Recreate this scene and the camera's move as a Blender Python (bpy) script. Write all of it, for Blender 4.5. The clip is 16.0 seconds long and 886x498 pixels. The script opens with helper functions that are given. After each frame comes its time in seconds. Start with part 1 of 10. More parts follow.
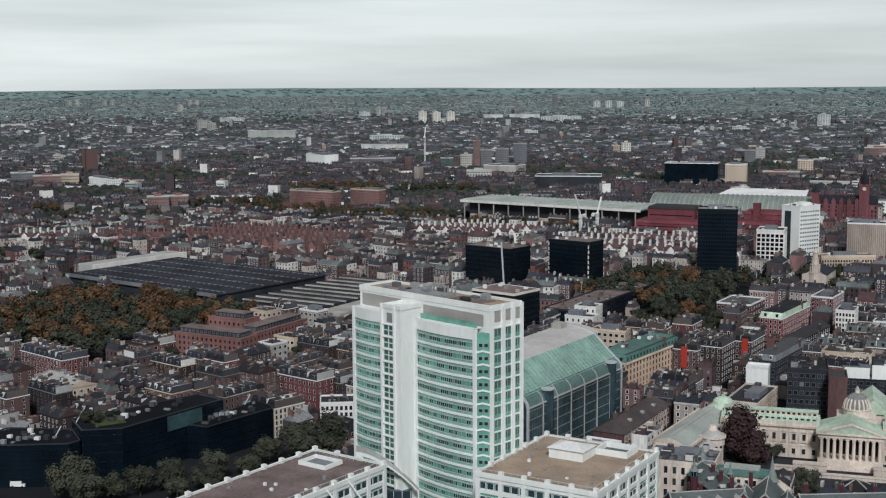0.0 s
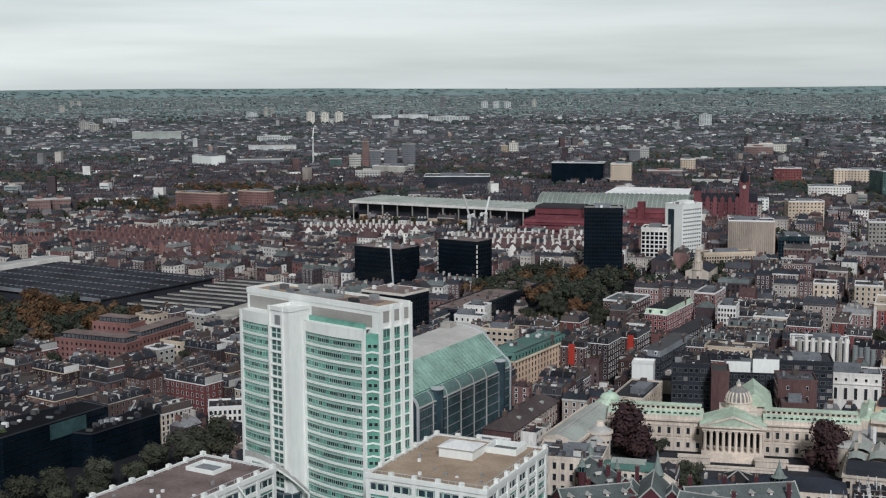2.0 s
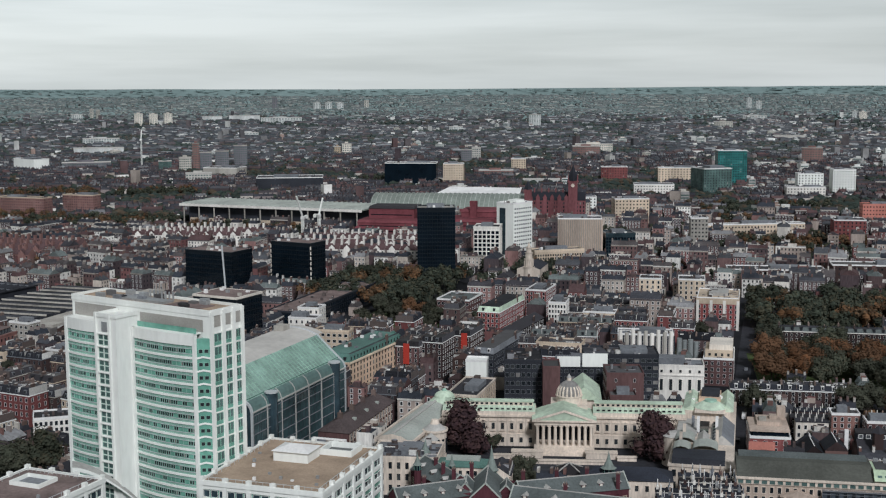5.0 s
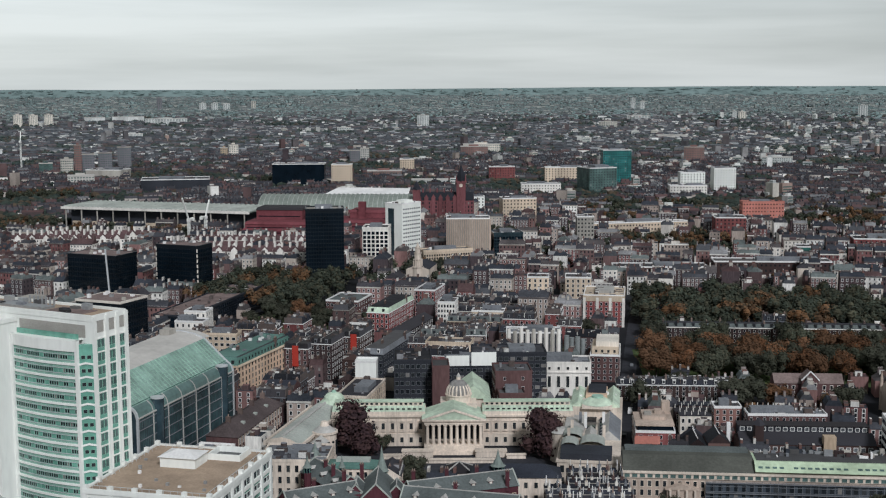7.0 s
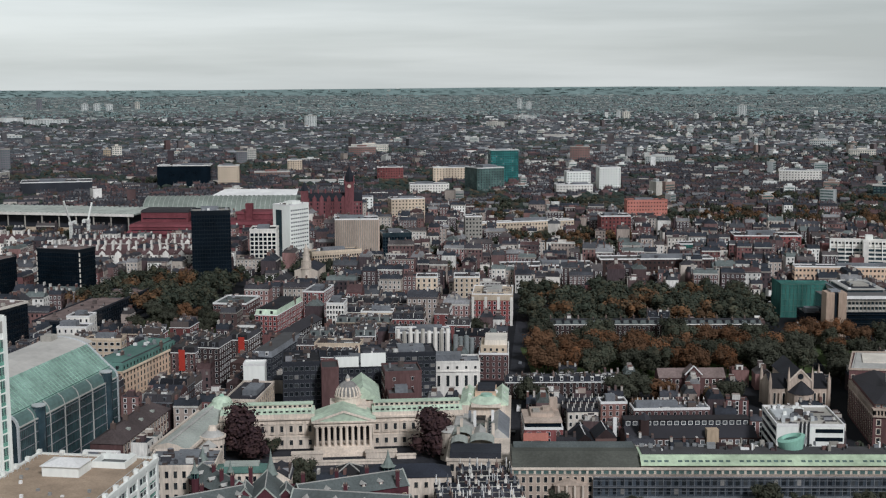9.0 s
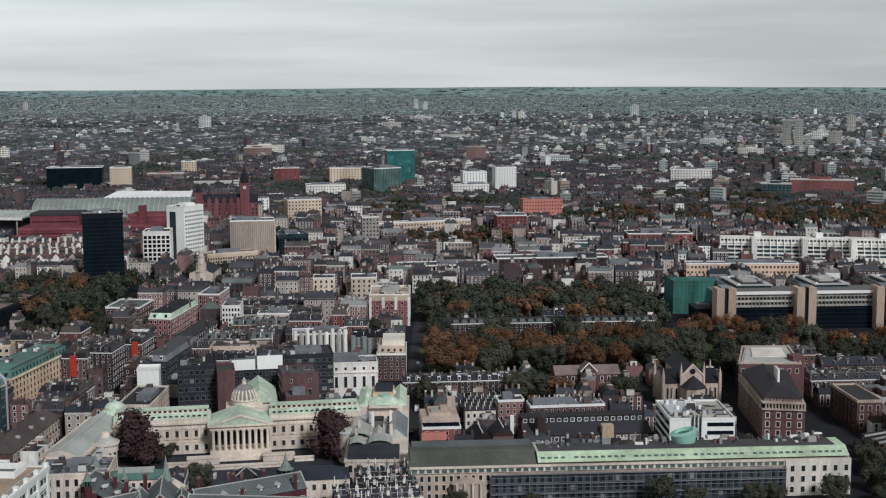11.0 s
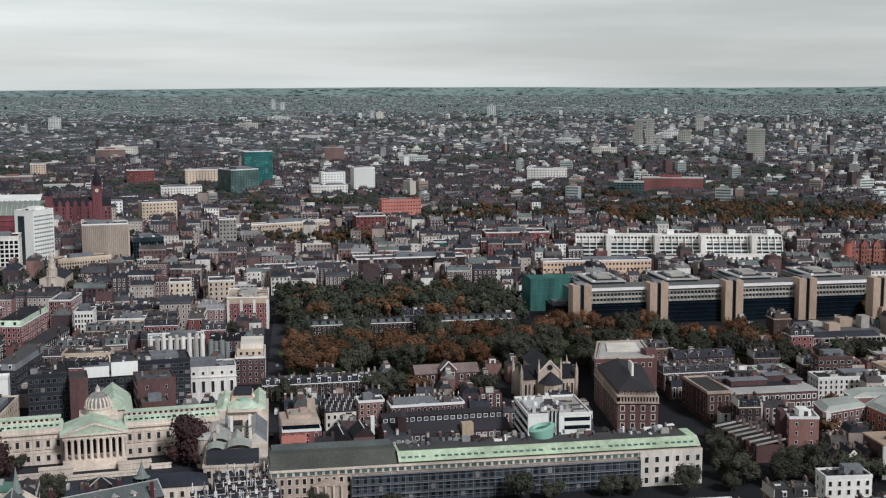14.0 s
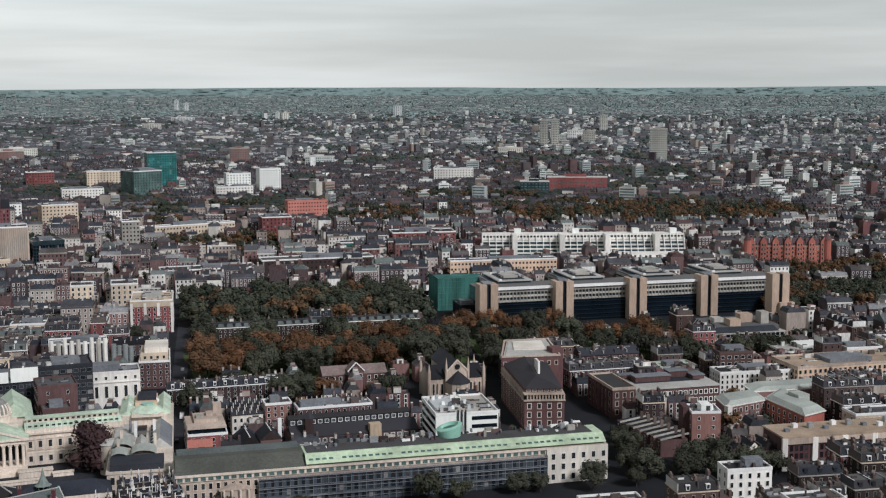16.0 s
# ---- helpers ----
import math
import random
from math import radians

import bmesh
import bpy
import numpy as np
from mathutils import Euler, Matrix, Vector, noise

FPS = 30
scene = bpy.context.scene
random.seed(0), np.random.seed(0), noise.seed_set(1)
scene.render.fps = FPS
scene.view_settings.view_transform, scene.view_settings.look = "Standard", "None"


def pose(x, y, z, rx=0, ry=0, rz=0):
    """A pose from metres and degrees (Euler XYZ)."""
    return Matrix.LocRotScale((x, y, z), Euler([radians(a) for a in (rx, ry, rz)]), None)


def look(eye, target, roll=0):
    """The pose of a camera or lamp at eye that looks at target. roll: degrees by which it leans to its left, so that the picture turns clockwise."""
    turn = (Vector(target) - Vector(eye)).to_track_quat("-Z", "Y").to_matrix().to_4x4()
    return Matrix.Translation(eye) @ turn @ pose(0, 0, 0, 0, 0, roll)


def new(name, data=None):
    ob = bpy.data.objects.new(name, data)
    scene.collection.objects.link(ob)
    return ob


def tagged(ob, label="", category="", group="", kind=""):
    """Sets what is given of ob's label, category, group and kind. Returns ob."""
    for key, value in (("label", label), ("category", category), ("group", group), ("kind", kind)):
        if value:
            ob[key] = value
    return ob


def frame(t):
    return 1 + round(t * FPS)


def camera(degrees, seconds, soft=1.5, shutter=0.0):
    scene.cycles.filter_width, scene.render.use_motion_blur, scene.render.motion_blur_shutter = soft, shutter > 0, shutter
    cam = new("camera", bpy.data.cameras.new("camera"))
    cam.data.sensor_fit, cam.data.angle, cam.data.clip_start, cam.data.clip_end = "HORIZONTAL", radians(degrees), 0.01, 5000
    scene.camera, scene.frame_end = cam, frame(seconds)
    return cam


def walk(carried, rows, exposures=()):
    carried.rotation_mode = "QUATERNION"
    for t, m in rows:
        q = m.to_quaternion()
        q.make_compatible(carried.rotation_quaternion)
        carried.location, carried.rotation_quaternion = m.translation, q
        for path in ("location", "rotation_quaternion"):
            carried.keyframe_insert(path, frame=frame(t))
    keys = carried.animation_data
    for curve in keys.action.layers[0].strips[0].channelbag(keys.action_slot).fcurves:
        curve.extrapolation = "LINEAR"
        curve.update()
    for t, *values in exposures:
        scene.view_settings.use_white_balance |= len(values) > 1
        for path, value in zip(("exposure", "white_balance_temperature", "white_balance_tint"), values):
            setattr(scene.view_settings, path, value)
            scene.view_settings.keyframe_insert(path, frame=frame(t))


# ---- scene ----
cam = camera(38.43, 16.0, soft=1.2)
EYE, REACH = 158.0, 9.0
# seconds, heading, pitch, roll: the eye turns on a circle high up on a tower and looks outwards
ROWS = [
    (0.0, -17.47, -7.57, -0.31),
    (0.5, -16.27, -7.57, -0.30),
    (1.0, -14.97, -7.57, -0.30),
    (1.5, -13.77, -7.57, -0.29),
    (2.0, -12.48, -7.57, -0.29),
    (2.5, -11.27, -7.57, -0.28),
    (3.0, -9.97, -7.57, -0.28),
    (3.5, -8.78, -7.57, -0.27),
    (4.0, -7.49, -7.57, -0.27),
    (6.5, -1.30, -7.57, -0.24),
    (7.0, 0.00, -7.57, -0.24),
    (7.5, 1.20, -7.57, -0.23),
    (8.0, 2.51, -7.57, -0.23),
    (8.5, 3.70, -7.57, -0.22),
    (9.0, 5.01, -7.57, -0.22),
    (11.5, 10.75, -7.57, -0.19),
    (12.0, 11.85, -7.57, -0.19),
    (12.5, 12.85, -7.57, -0.18),
    (13.0, 13.95, -7.57, -0.18),
    (13.5, 14.94, -7.57, -0.17),
    (14.0, 15.99, -7.57, -0.17),
    (14.5, 17.00, -7.57, -0.16),
    (15.0, 18.10, -7.57, -0.16),
    (15.5, 19.09, -7.57, -0.15),
    (16.0, 20.18, -7.57, -0.15),
]


def eye_pose(head, pitch, roll):
    a, p = radians(head), radians(pitch)
    eye = Vector((REACH * math.sin(a), REACH * math.cos(a), EYE))
    return look(eye, eye + Vector((math.sin(a) * math.cos(p), math.cos(a) * math.cos(p), math.sin(p))), roll)


walk(cam, [(t, eye_pose(h, p, r)) for t, h, p, r in ROWS], exposures=[(0.0, -0.09, 6020, 10), (9.0, -0.09, 6080, 10.5), (12.0, -0.03, 6110, 11), (16.0, 0.10, 6150, 12)])

# ---- world, sun ----
SUN_EL, SUN_AZ = 39.0, 160.0     # azimuth clockwise from +y
world = bpy.data.worlds.new("world")
scene.world = world
world.use_nodes = True
wn, wl = world.node_tree.nodes, world.node_tree.links
wn.clear()
w_out, w_bg = wn.new("ShaderNodeOutputWorld"), wn.new("ShaderNodeBackground")
w_sky = wn.new("ShaderNodeTexSky")
w_sky.sky_type, w_sky.sun_disc = "NISHITA", False
w_sky.sun_elevation, w_sky.sun_rotation = radians(SUN_EL), radians(SUN_AZ)
w_co, w_map, w_noise = wn.new("ShaderNodeTexCoord"), wn.new("ShaderNodeMapping"), wn.new("ShaderNodeTexNoise")
w_map.inputs["Scale"].default_value = (1.5, 1.5, 20.0)
w_map.inputs["Rotation"].default_value = (0.03, -0.04, 0.0)
w_map.inputs["Location"].default_value = (0.35, 0.1, 0.2)
w_noise.inputs["Scale"].default_value = 1.5
w_noise.inputs["Detail"].default_value = 5.0
w_noise.inputs["Roughness"].default_value = 0.52
w_ramp = wn.new("ShaderNodeValToRGB")
w_ramp.color_ramp.elements[0].position, w_ramp.color_ramp.elements[0].color = 0.37, (0.585, 0.605, 0.57, 1)
w_ramp.color_ramp.elements[1].position, w_ramp.color_ramp.elements[1].color = 0.63, (0.775, 0.79, 0.745, 1)
w_dim, w_mix = wn.new("ShaderNodeMix"), wn.new("ShaderNodeMix")
w_dim.data_type = w_mix.data_type = "RGBA"
w_dim.blend_type = "MULTIPLY"
w_dim.inputs[0].default_value = 1.0
w_dim.inputs[7].default_value = (0.1, 0.1, 0.1, 1)
w_mix.inputs[0].default_value = 0.88
wl.new(w_co.outputs["Generated"], w_map.inputs["Vector"])
wl.new(w_map.outputs["Vector"], w_noise.inputs["Vector"])
wl.new(w_noise.outputs["Fac"], w_ramp.inputs["Fac"])
wl.new(w_sky.outputs["Color"], w_dim.inputs[6])
wl.new(w_dim.outputs[2], w_mix.inputs[6])
wl.new(w_ramp.outputs["Color"], w_mix.inputs[7])
w_sep, w_high, w_cap = wn.new("ShaderNodeSeparateXYZ"), wn.new("ShaderNodeMapRange"), wn.new("ShaderNodeMix")
w_cap.data_type, w_cap.blend_type = "RGBA", "MULTIPLY"
w_high.inputs["From Min"].default_value, w_high.inputs["From Max"].default_value = 0.06, 0.34
w_high.inputs["To Min"].default_value, w_high.inputs["To Max"].default_value = 1.0, 0.36
w_cap.inputs[0].default_value = 1.0
wl.new(w_co.outputs["Generated"], w_sep.inputs[0])
wl.new(w_sep.outputs["Z"], w_high.inputs["Value"])
wl.new(w_mix.outputs[2], w_cap.inputs[6])
wl.new(w_high.outputs["Result"], w_cap.inputs[7])
w_side, w_glow = wn.new("ShaderNodeMapRange"), wn.new("ShaderNodeMix")
w_glow.data_type, w_glow.blend_type = "RGBA", "MULTIPLY"
w_glow.inputs[0].default_value = 1.0
w_side.inputs["From Min"].default_value, w_side.inputs["From Max"].default_value = -0.6, 0.55
w_side.inputs["To Min"].default_value, w_side.inputs["To Max"].default_value = 1.22, 0.86
wl.new(w_sep.outputs["X"], w_side.inputs["Value"])
wl.new(w_cap.outputs[2], w_glow.inputs[6])
wl.new(w_side.outputs["Result"], w_glow.inputs[7])
wl.new(w_glow.outputs[2], w_bg.inputs["Color"])
w_bg.inputs["Strength"].default_value = 1.0
wl.new(w_bg.outputs["Background"], w_out.inputs["Surface"])

sun = new("sun", bpy.data.lights.new("sun", "SUN"))
sun.data.energy, sun.data.angle, sun.data.color = 2.7, radians(10), (1.0, 0.985, 0.965)
sa, se = radians(SUN_AZ), radians(SUN_EL)
sun.matrix_world = look((math.sin(sa) * 300, math.cos(sa) * 300, 400), Vector((math.sin(sa) * 300, math.cos(sa) * 300, 400)) - Vector((math.sin(sa) * math.cos(se), math.cos(sa) * math.cos(se), math.sin(se))))
scene.view_settings.exposure = 0.0


# ---- materials ----
def mat(name, col, rough=0.8, metal=0.0, vary=0.25, fine=1.2, wide=0.06, spread=0.0, bump=0.0, streak=False, spec=0.14, island=None, tint=None):
    """A surface with grain and stains at two scales; spread: difference between objects; island: palette for joined pieces."""
    m = bpy.data.materials.new(name)
    m.use_nodes = True
    n, l = m.node_tree.nodes, m.node_tree.links
    b = n["Principled BSDF"]
    b.inputs["Roughness"].default_value, b.inputs["Metallic"].default_value = rough, metal
    b.inputs["Specular IOR Level"].default_value = spec
    co, mp = n.new("ShaderNodeTexCoord"), n.new("ShaderNodeMapping")
    l.new(co.outputs["Object"], mp.inputs["Vector"])
    if streak:
        mp.inputs["Scale"].default_value = (1, 1, 0.22)
    base = n.new("ShaderNodeRGB")
    base.outputs[0].default_value = (col[0], col[1], col[2] * (1.06 if max(col) < 0.3 else 1.02), 1)
    out = base.outputs[0]
    if island:
        geo, ramp = n.new("ShaderNodeNewGeometry"), n.new("ShaderNodeValToRGB")
        ramp.color_ramp.interpolation = "CONSTANT"
        e = ramp.color_ramp.elements
        while len(e) < len(island):
            e.new(0.5)
        for k, c in enumerate(island):
            e[k].position, e[k].color = k / len(island), (c[0], c[1], c[2] * (1.05 if max(c) < 0.3 else 1.0), 1)
        l.new(geo.outputs["Random Per Island"], ramp.inputs["Fac"])
        out = ramp.outputs["Color"]
    for scale, amount, detail in ((fine, vary * 0.6, 3.0), (wide, vary, 4.0)):
        t, r, x = n.new("ShaderNodeTexNoise"), n.new("ShaderNodeMapRange"), n.new("ShaderNodeMix")
        t.inputs["Scale"].default_value, t.inputs["Detail"].default_value = scale, detail
        l.new(mp.outputs["Vector"], t.inputs["Vector"])
        r.inputs["From Min"].default_value, r.inputs["From Max"].default_value = 0.3, 0.7
        r.inputs["To Min"].default_value, r.inputs["To Max"].default_value = 1 - amount, 1 + amount
        l.new(t.outputs["Fac"], r.inputs["Value"])
        x.data_type, x.blend_type = "RGBA", "MULTIPLY"
        x.inputs[0].default_value = 1.0
        l.new(out, x.inputs[6])
        l.new(r.outputs["Result"], x.inputs[7])
        out = x.outputs[2]
        if bump and scale == fine:
            bp = n.new("ShaderNodeBump")
            bp.inputs["Strength"].default_value, bp.inputs["Distance"].default_value = bump, 0.15
            l.new(t.outputs["Fac"], bp.inputs["Height"])
            l.new(bp.outputs["Normal"], b.inputs["Normal"])
    if spread:
        oi, r, hs = n.new("ShaderNodeObjectInfo"), n.new("ShaderNodeMapRange"), n.new("ShaderNodeHueSaturation")
        r.inputs["To Min"].default_value, r.inputs["To Max"].default_value = 1 - spread, 1 + spread
        l.new(oi.outputs["Random"], r.inputs["Value"])
        l.new(r.outputs["Result"], hs.inputs["Value"])
        if tint:
            x2 = n.new("ShaderNodeMix")
            x2.data_type = "RGBA"
            x2.inputs[7].default_value = (*tint, 1)
            ma = n.new("ShaderNodeMath")
            ma.operation = "FRACT"
            mm = n.new("ShaderNodeMath")
            mm.operation = "MULTIPLY"
            mm.inputs[1].default_value = 7.31
            l.new(oi.outputs["Random"], mm.inputs[0])
            l.new(mm.outputs[0], ma.inputs[0])
            l.new(ma.outputs[0], x2.inputs[0])
            l.new(out, x2.inputs[6])
            out = x2.outputs[2]
        l.new(out, hs.inputs["Color"])
        out = hs.outputs["Color"]
    l.new(out, b.inputs["Base Color"])
    return m


M = {}
M["brick"] = mat("stock_brick", (0.05, 0.036, 0.036), 0.9, vary=0.45, spread=0.6, tint=(0.105, 0.066, 0.059), streak=True)
M["redbrick"] = mat("red_brick", (0.19, 0.068, 0.063), 0.9, vary=0.3, spread=0.25, streak=True)
M["cream"] = mat("cream_stone", (0.55, 0.45, 0.34), 0.85, vary=0.22, spread=0.15, streak=True)
M["stone"] = mat("portland_stone", (0.60, 0.52, 0.435), 0.85, vary=0.28, streak=True)
M["stucco"] = mat("white_stucco", (0.72, 0.69, 0.63), 0.8, vary=0.18, spread=0.12, streak=True)
M["concrete"] = mat("grey_concrete", (0.36, 0.34, 0.30), 0.9, vary=0.28, spread=0.25, streak=True)
M["tan"] = mat("tan_concrete", (0.43, 0.325, 0.25), 0.9, vary=0.2, streak=True)
M["slate"] = mat("slate_roof", (0.024, 0.027, 0.034), 0.7, vary=0.45, fine=2.5, spread=0.45, tint=(0.037, 0.034, 0.037), bump=0.3)
M["felt"] = mat("flat_roof_felt", (0.045, 0.046, 0.05), 0.9, vary=0.45, fine=0.8, wide=0.12, spread=0.55, tint=(0.105, 0.102, 0.10))
M["gravel"] = mat("gravel_roof", (0.36, 0.275, 0.20), 0.95, vary=0.22, fine=1.5, wide=0.09, bump=0.2)
M["brownroof"] = mat("brown_roof", (0.19, 0.145, 0.128), 0.9, vary=0.3, fine=0.9, wide=0.1)
M["copper"] = mat("green_copper", (0.33, 0.50, 0.40), 0.7, vary=0.25, fine=0.9, wide=0.1)
M["palecopper"] = mat("pale_verdigris_copper", (0.50, 0.60, 0.465), 0.7, vary=0.25, fine=0.6, wide=0.08)
M["white"] = mat("white_cladding", (0.80, 0.81, 0.755), 0.5, vary=0.08, fine=0.6, wide=0.05, streak=True)
M["whitepaint"] = mat("white_paint", (0.78, 0.77, 0.74), 0.6, vary=0.12)
M["lead"] = mat("lead_grey_roof", (0.18, 0.19, 0.195), 0.6, vary=0.3, fine=0.8)
M["glass"] = mat("dark_window_glass", (0.018, 0.022, 0.025), 0.12, vary=0.3, spec=0.35, island=[(0.016, 0.02, 0.023), (0.024, 0.028, 0.03), (0.014, 0.017, 0.02), (0.05, 0.055, 0.056), (0.018, 0.022, 0.026), (0.02, 0.024, 0.026), (0.22, 0.21, 0.19), (0.03, 0.034, 0.036)])
M["palegl"] = mat("curtained_window_glass", (0.10, 0.11, 0.11), 0.2, vary=0.5, fine=0.7, spec=0.6)
M["tealgl"] = mat("green_glass_panel", (0.155, 0.355, 0.275), 0.18, vary=0.25, fine=0.5, spec=0.6)
# base colour raised to stand for sky reflected in the sloping glass
M["wellgl"] = mat("green_roof_glazing", (0.22, 0.33, 0.28), 0.35, vary=0.35, fine=0.35, wide=0.05, spec=0.5)
M["eavegl"] = mat("dark_green_eave_glazing", (0.10, 0.165, 0.145), 0.3, vary=0.3, fine=0.5, spec=0.5)
M["bluegl"] = mat("blue_grey_glass", (0.03, 0.05, 0.058), 0.12, vary=0.4, fine=0.3, spec=0.6)
M["seagl"] = mat("blue_green_facade_glass", (0.045, 0.085, 0.085), 0.15, vary=0.45, fine=0.3, spec=0.6)
M["blackroof"] = mat("black_roofing", (0.012, 0.013, 0.015), 0.95, vary=0.3, spec=0.05)
M["black"] = mat("black_cladding", (0.007, 0.011, 0.015), 0.35, vary=0.3, spec=0.25)
M["blackgl"] = mat("black_glass", (0.005, 0.010, 0.015), 0.1, vary=0.3, spec=0.3)
M["metal"] = mat("galvanised_metal", (0.38, 0.39, 0.39), 0.45, metal=0.5, vary=0.2)
M["steel"] = mat("pale_steel", (0.6, 0.62, 0.62), 0.4, metal=0.3, vary=0.1)
M["chim"] = mat("chimney_brick", (0.085, 0.062, 0.055), 0.9, vary=0.3, spread=0.4, tint=(0.16, 0.12, 0.105))
M["pot"] = mat("clay_pot", (0.30, 0.225, 0.185), 0.9, vary=0.3)
M["asphalt"] = mat("asphalt", (0.034, 0.035, 0.039), 0.9, vary=0.35, fine=0.4, wide=0.03)
M["paving"] = mat("stone_paving", (0.16, 0.15, 0.135), 0.9, vary=0.35, fine=0.6, wide=0.05)
M["grass"] = mat("lawn", (0.06, 0.085, 0.03), 0.95, vary=0.4, fine=0.5, wide=0.05)
M["bark"] = mat("bark", (0.06, 0.048, 0.038), 0.95, vary=0.3)
M["redpanel"] = mat("bright_red_panel", (0.42, 0.05, 0.035), 0.6, vary=0.15)
M["salmon"] = mat("salmon_brick", (0.52, 0.21, 0.165), 0.85, vary=0.15)
M["crimson"] = mat("crimson_brick", (0.25, 0.075, 0.07), 0.9, vary=0.25, streak=True)
M["paletan"] = mat("weathered_tan_stone", (0.44, 0.355, 0.29), 0.9, vary=0.28, streak=True)
M["limecopper"] = mat("yellow_green_copper", (0.45, 0.55, 0.385), 0.7, vary=0.25, fine=0.6, wide=0.08)
M["maroon"] = mat("dark_red_brick", (0.165, 0.052, 0.058), 0.9, vary=0.25, fine=0.4)
M["netting"] = mat("green_scaffold_netting", (0.042, 0.14, 0.115), 0.85, vary=0.35, fine=0.5, wide=0.12, streak=True)
M["bluenet"] = mat("blue_grey_scaffold_sheet", (0.055, 0.067, 0.078), 0.8, vary=0.3, fine=0.5, wide=0.1, streak=True)
M["orange"] = mat("terracotta_brick", (0.225, 0.122, 0.1), 0.9, vary=0.25, streak=True)
M["leaf"] = mat("plane_tree_leaves", (0.04, 0.05, 0.026), 0.8, vary=0.3, fine=0.3, spread=0.35, tint=(0.05, 0.052, 0.038), spec=0.15,
                island=[(0.043, 0.050, 0.033), (0.052, 0.056, 0.035), (0.045, 0.052, 0.034), (0.066, 0.060, 0.037)])
M["rust"] = mat("autumn_leaves", (0.18, 0.09, 0.025), 0.8, vary=0.3, fine=0.3, spread=0.3, tint=(0.10, 0.056, 0.032), spec=0.15,
                island=[(0.150, 0.072, 0.034), (0.120, 0.064, 0.033), (0.170, 0.076, 0.033), (0.100, 0.058, 0.032)])
M["woodleaf"] = mat("mixed_green_leaves", (0.04, 0.055, 0.036), 0.85, vary=0.5, fine=0.25, wide=0.075, spec=0.12,
                    island=[(0.041, 0.050, 0.036), (0.050, 0.056, 0.038), (0.044, 0.052, 0.036), (0.062, 0.060, 0.038)])
M["woodrust"] = mat("mixed_russet_leaves", (0.16, 0.095, 0.05), 0.85, vary=0.45, fine=0.25, wide=0.075, spec=0.12,
                    island=[(0.120, 0.070, 0.036), (0.100, 0.062, 0.035), (0.140, 0.074, 0.035), (0.080, 0.057, 0.034)])
M["plum"] = mat("copper_beech_leaves", (0.055, 0.024, 0.024), 0.8, vary=0.3, fine=0.3, spec=0.15,
                island=[(0.054, 0.030, 0.031), (0.042, 0.025, 0.027), (0.064, 0.036, 0.034)])
M["farwall"] = mat("far_walls", (0.2, 0.15, 0.12), 0.9, vary=0.25, island=[(0.074, 0.055, 0.055), (0.117, 0.076, 0.072), (0.500, 0.456, 0.413), (0.061, 0.048, 0.051), (0.148, 0.078, 0.073), (0.240, 0.205, 0.190), (0.087, 0.066, 0.064), (0.750, 0.725, 0.688), (0.105, 0.078, 0.074), (0.066, 0.055, 0.056), (0.133, 0.094, 0.086), (0.300, 0.260, 0.230), (0.078, 0.062, 0.062), (0.094, 0.078, 0.078)])
M["farroof"] = mat("far_roofs", (0.07, 0.07, 0.07), 0.85, vary=0.25, island=[(0.044, 0.045, 0.051), (0.055, 0.050, 0.053), (0.070, 0.070, 0.074), (0.039, 0.041, 0.047), (0.098, 0.061, 0.058), (0.140, 0.140, 0.139), (0.048, 0.048, 0.053), (0.082, 0.059, 0.056)])
M["farleaf"] = mat("far_foliage", (0.05, 0.06, 0.03), 0.9, vary=0.3, fine=0.15, island=[(0.032, 0.044, 0.036), (0.039, 0.050, 0.039), (0.036, 0.047, 0.038), (0.076, 0.058, 0.039), (0.029, 0.041, 0.035), (0.053, 0.051, 0.038)])
M["palegreen"] = mat("pale_green_glass", (0.29, 0.475, 0.39), 0.25, vary=0.2, fine=0.5, spec=0.5)
# hill woods paled to grey-green: distance haze painted into the base colour
M["mist"] = mat("hazed_hill_woods", (0.205, 0.275, 0.255), 0.9, vary=0.15, fine=0.03, wide=0.004)
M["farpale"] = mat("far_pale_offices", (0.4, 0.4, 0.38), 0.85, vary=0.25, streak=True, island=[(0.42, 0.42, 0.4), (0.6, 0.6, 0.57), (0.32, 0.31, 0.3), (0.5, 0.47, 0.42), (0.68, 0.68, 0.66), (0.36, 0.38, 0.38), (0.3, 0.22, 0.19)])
# far woods lightened in base colour to imitate haze
M["hillwood"] = mat("hazed_far_woods", (0.182, 0.242, 0.225), 0.9, vary=0.2, fine=0.02, wide=0.003)
# the next three palettes are greyed and lifted to paint in mid-distance haze
M["midleaf"] = mat("hazed_distant_foliage", (0.05, 0.06, 0.05), 0.9, vary=0.25, fine=0.1, island=[(0.051, 0.068, 0.060), (0.060, 0.075, 0.065), (0.055, 0.071, 0.062), (0.083, 0.076, 0.062), (0.048, 0.065, 0.059)])
M["midfar"] = mat("hazed_distant_houses", (0.1, 0.1, 0.1), 0.9, vary=0.25, island=[(0.084, 0.081, 0.083), (0.113, 0.100, 0.098), (0.475, 0.475, 0.456), (0.072, 0.073, 0.076), (0.133, 0.109, 0.106), (0.210, 0.208, 0.200), (0.087, 0.086, 0.087), (0.750, 0.750, 0.719), (0.108, 0.101, 0.101), (0.072, 0.075, 0.078), (0.125, 0.106, 0.105), (0.280, 0.275, 0.260), (0.084, 0.084, 0.086), (0.101, 0.098, 0.099)])
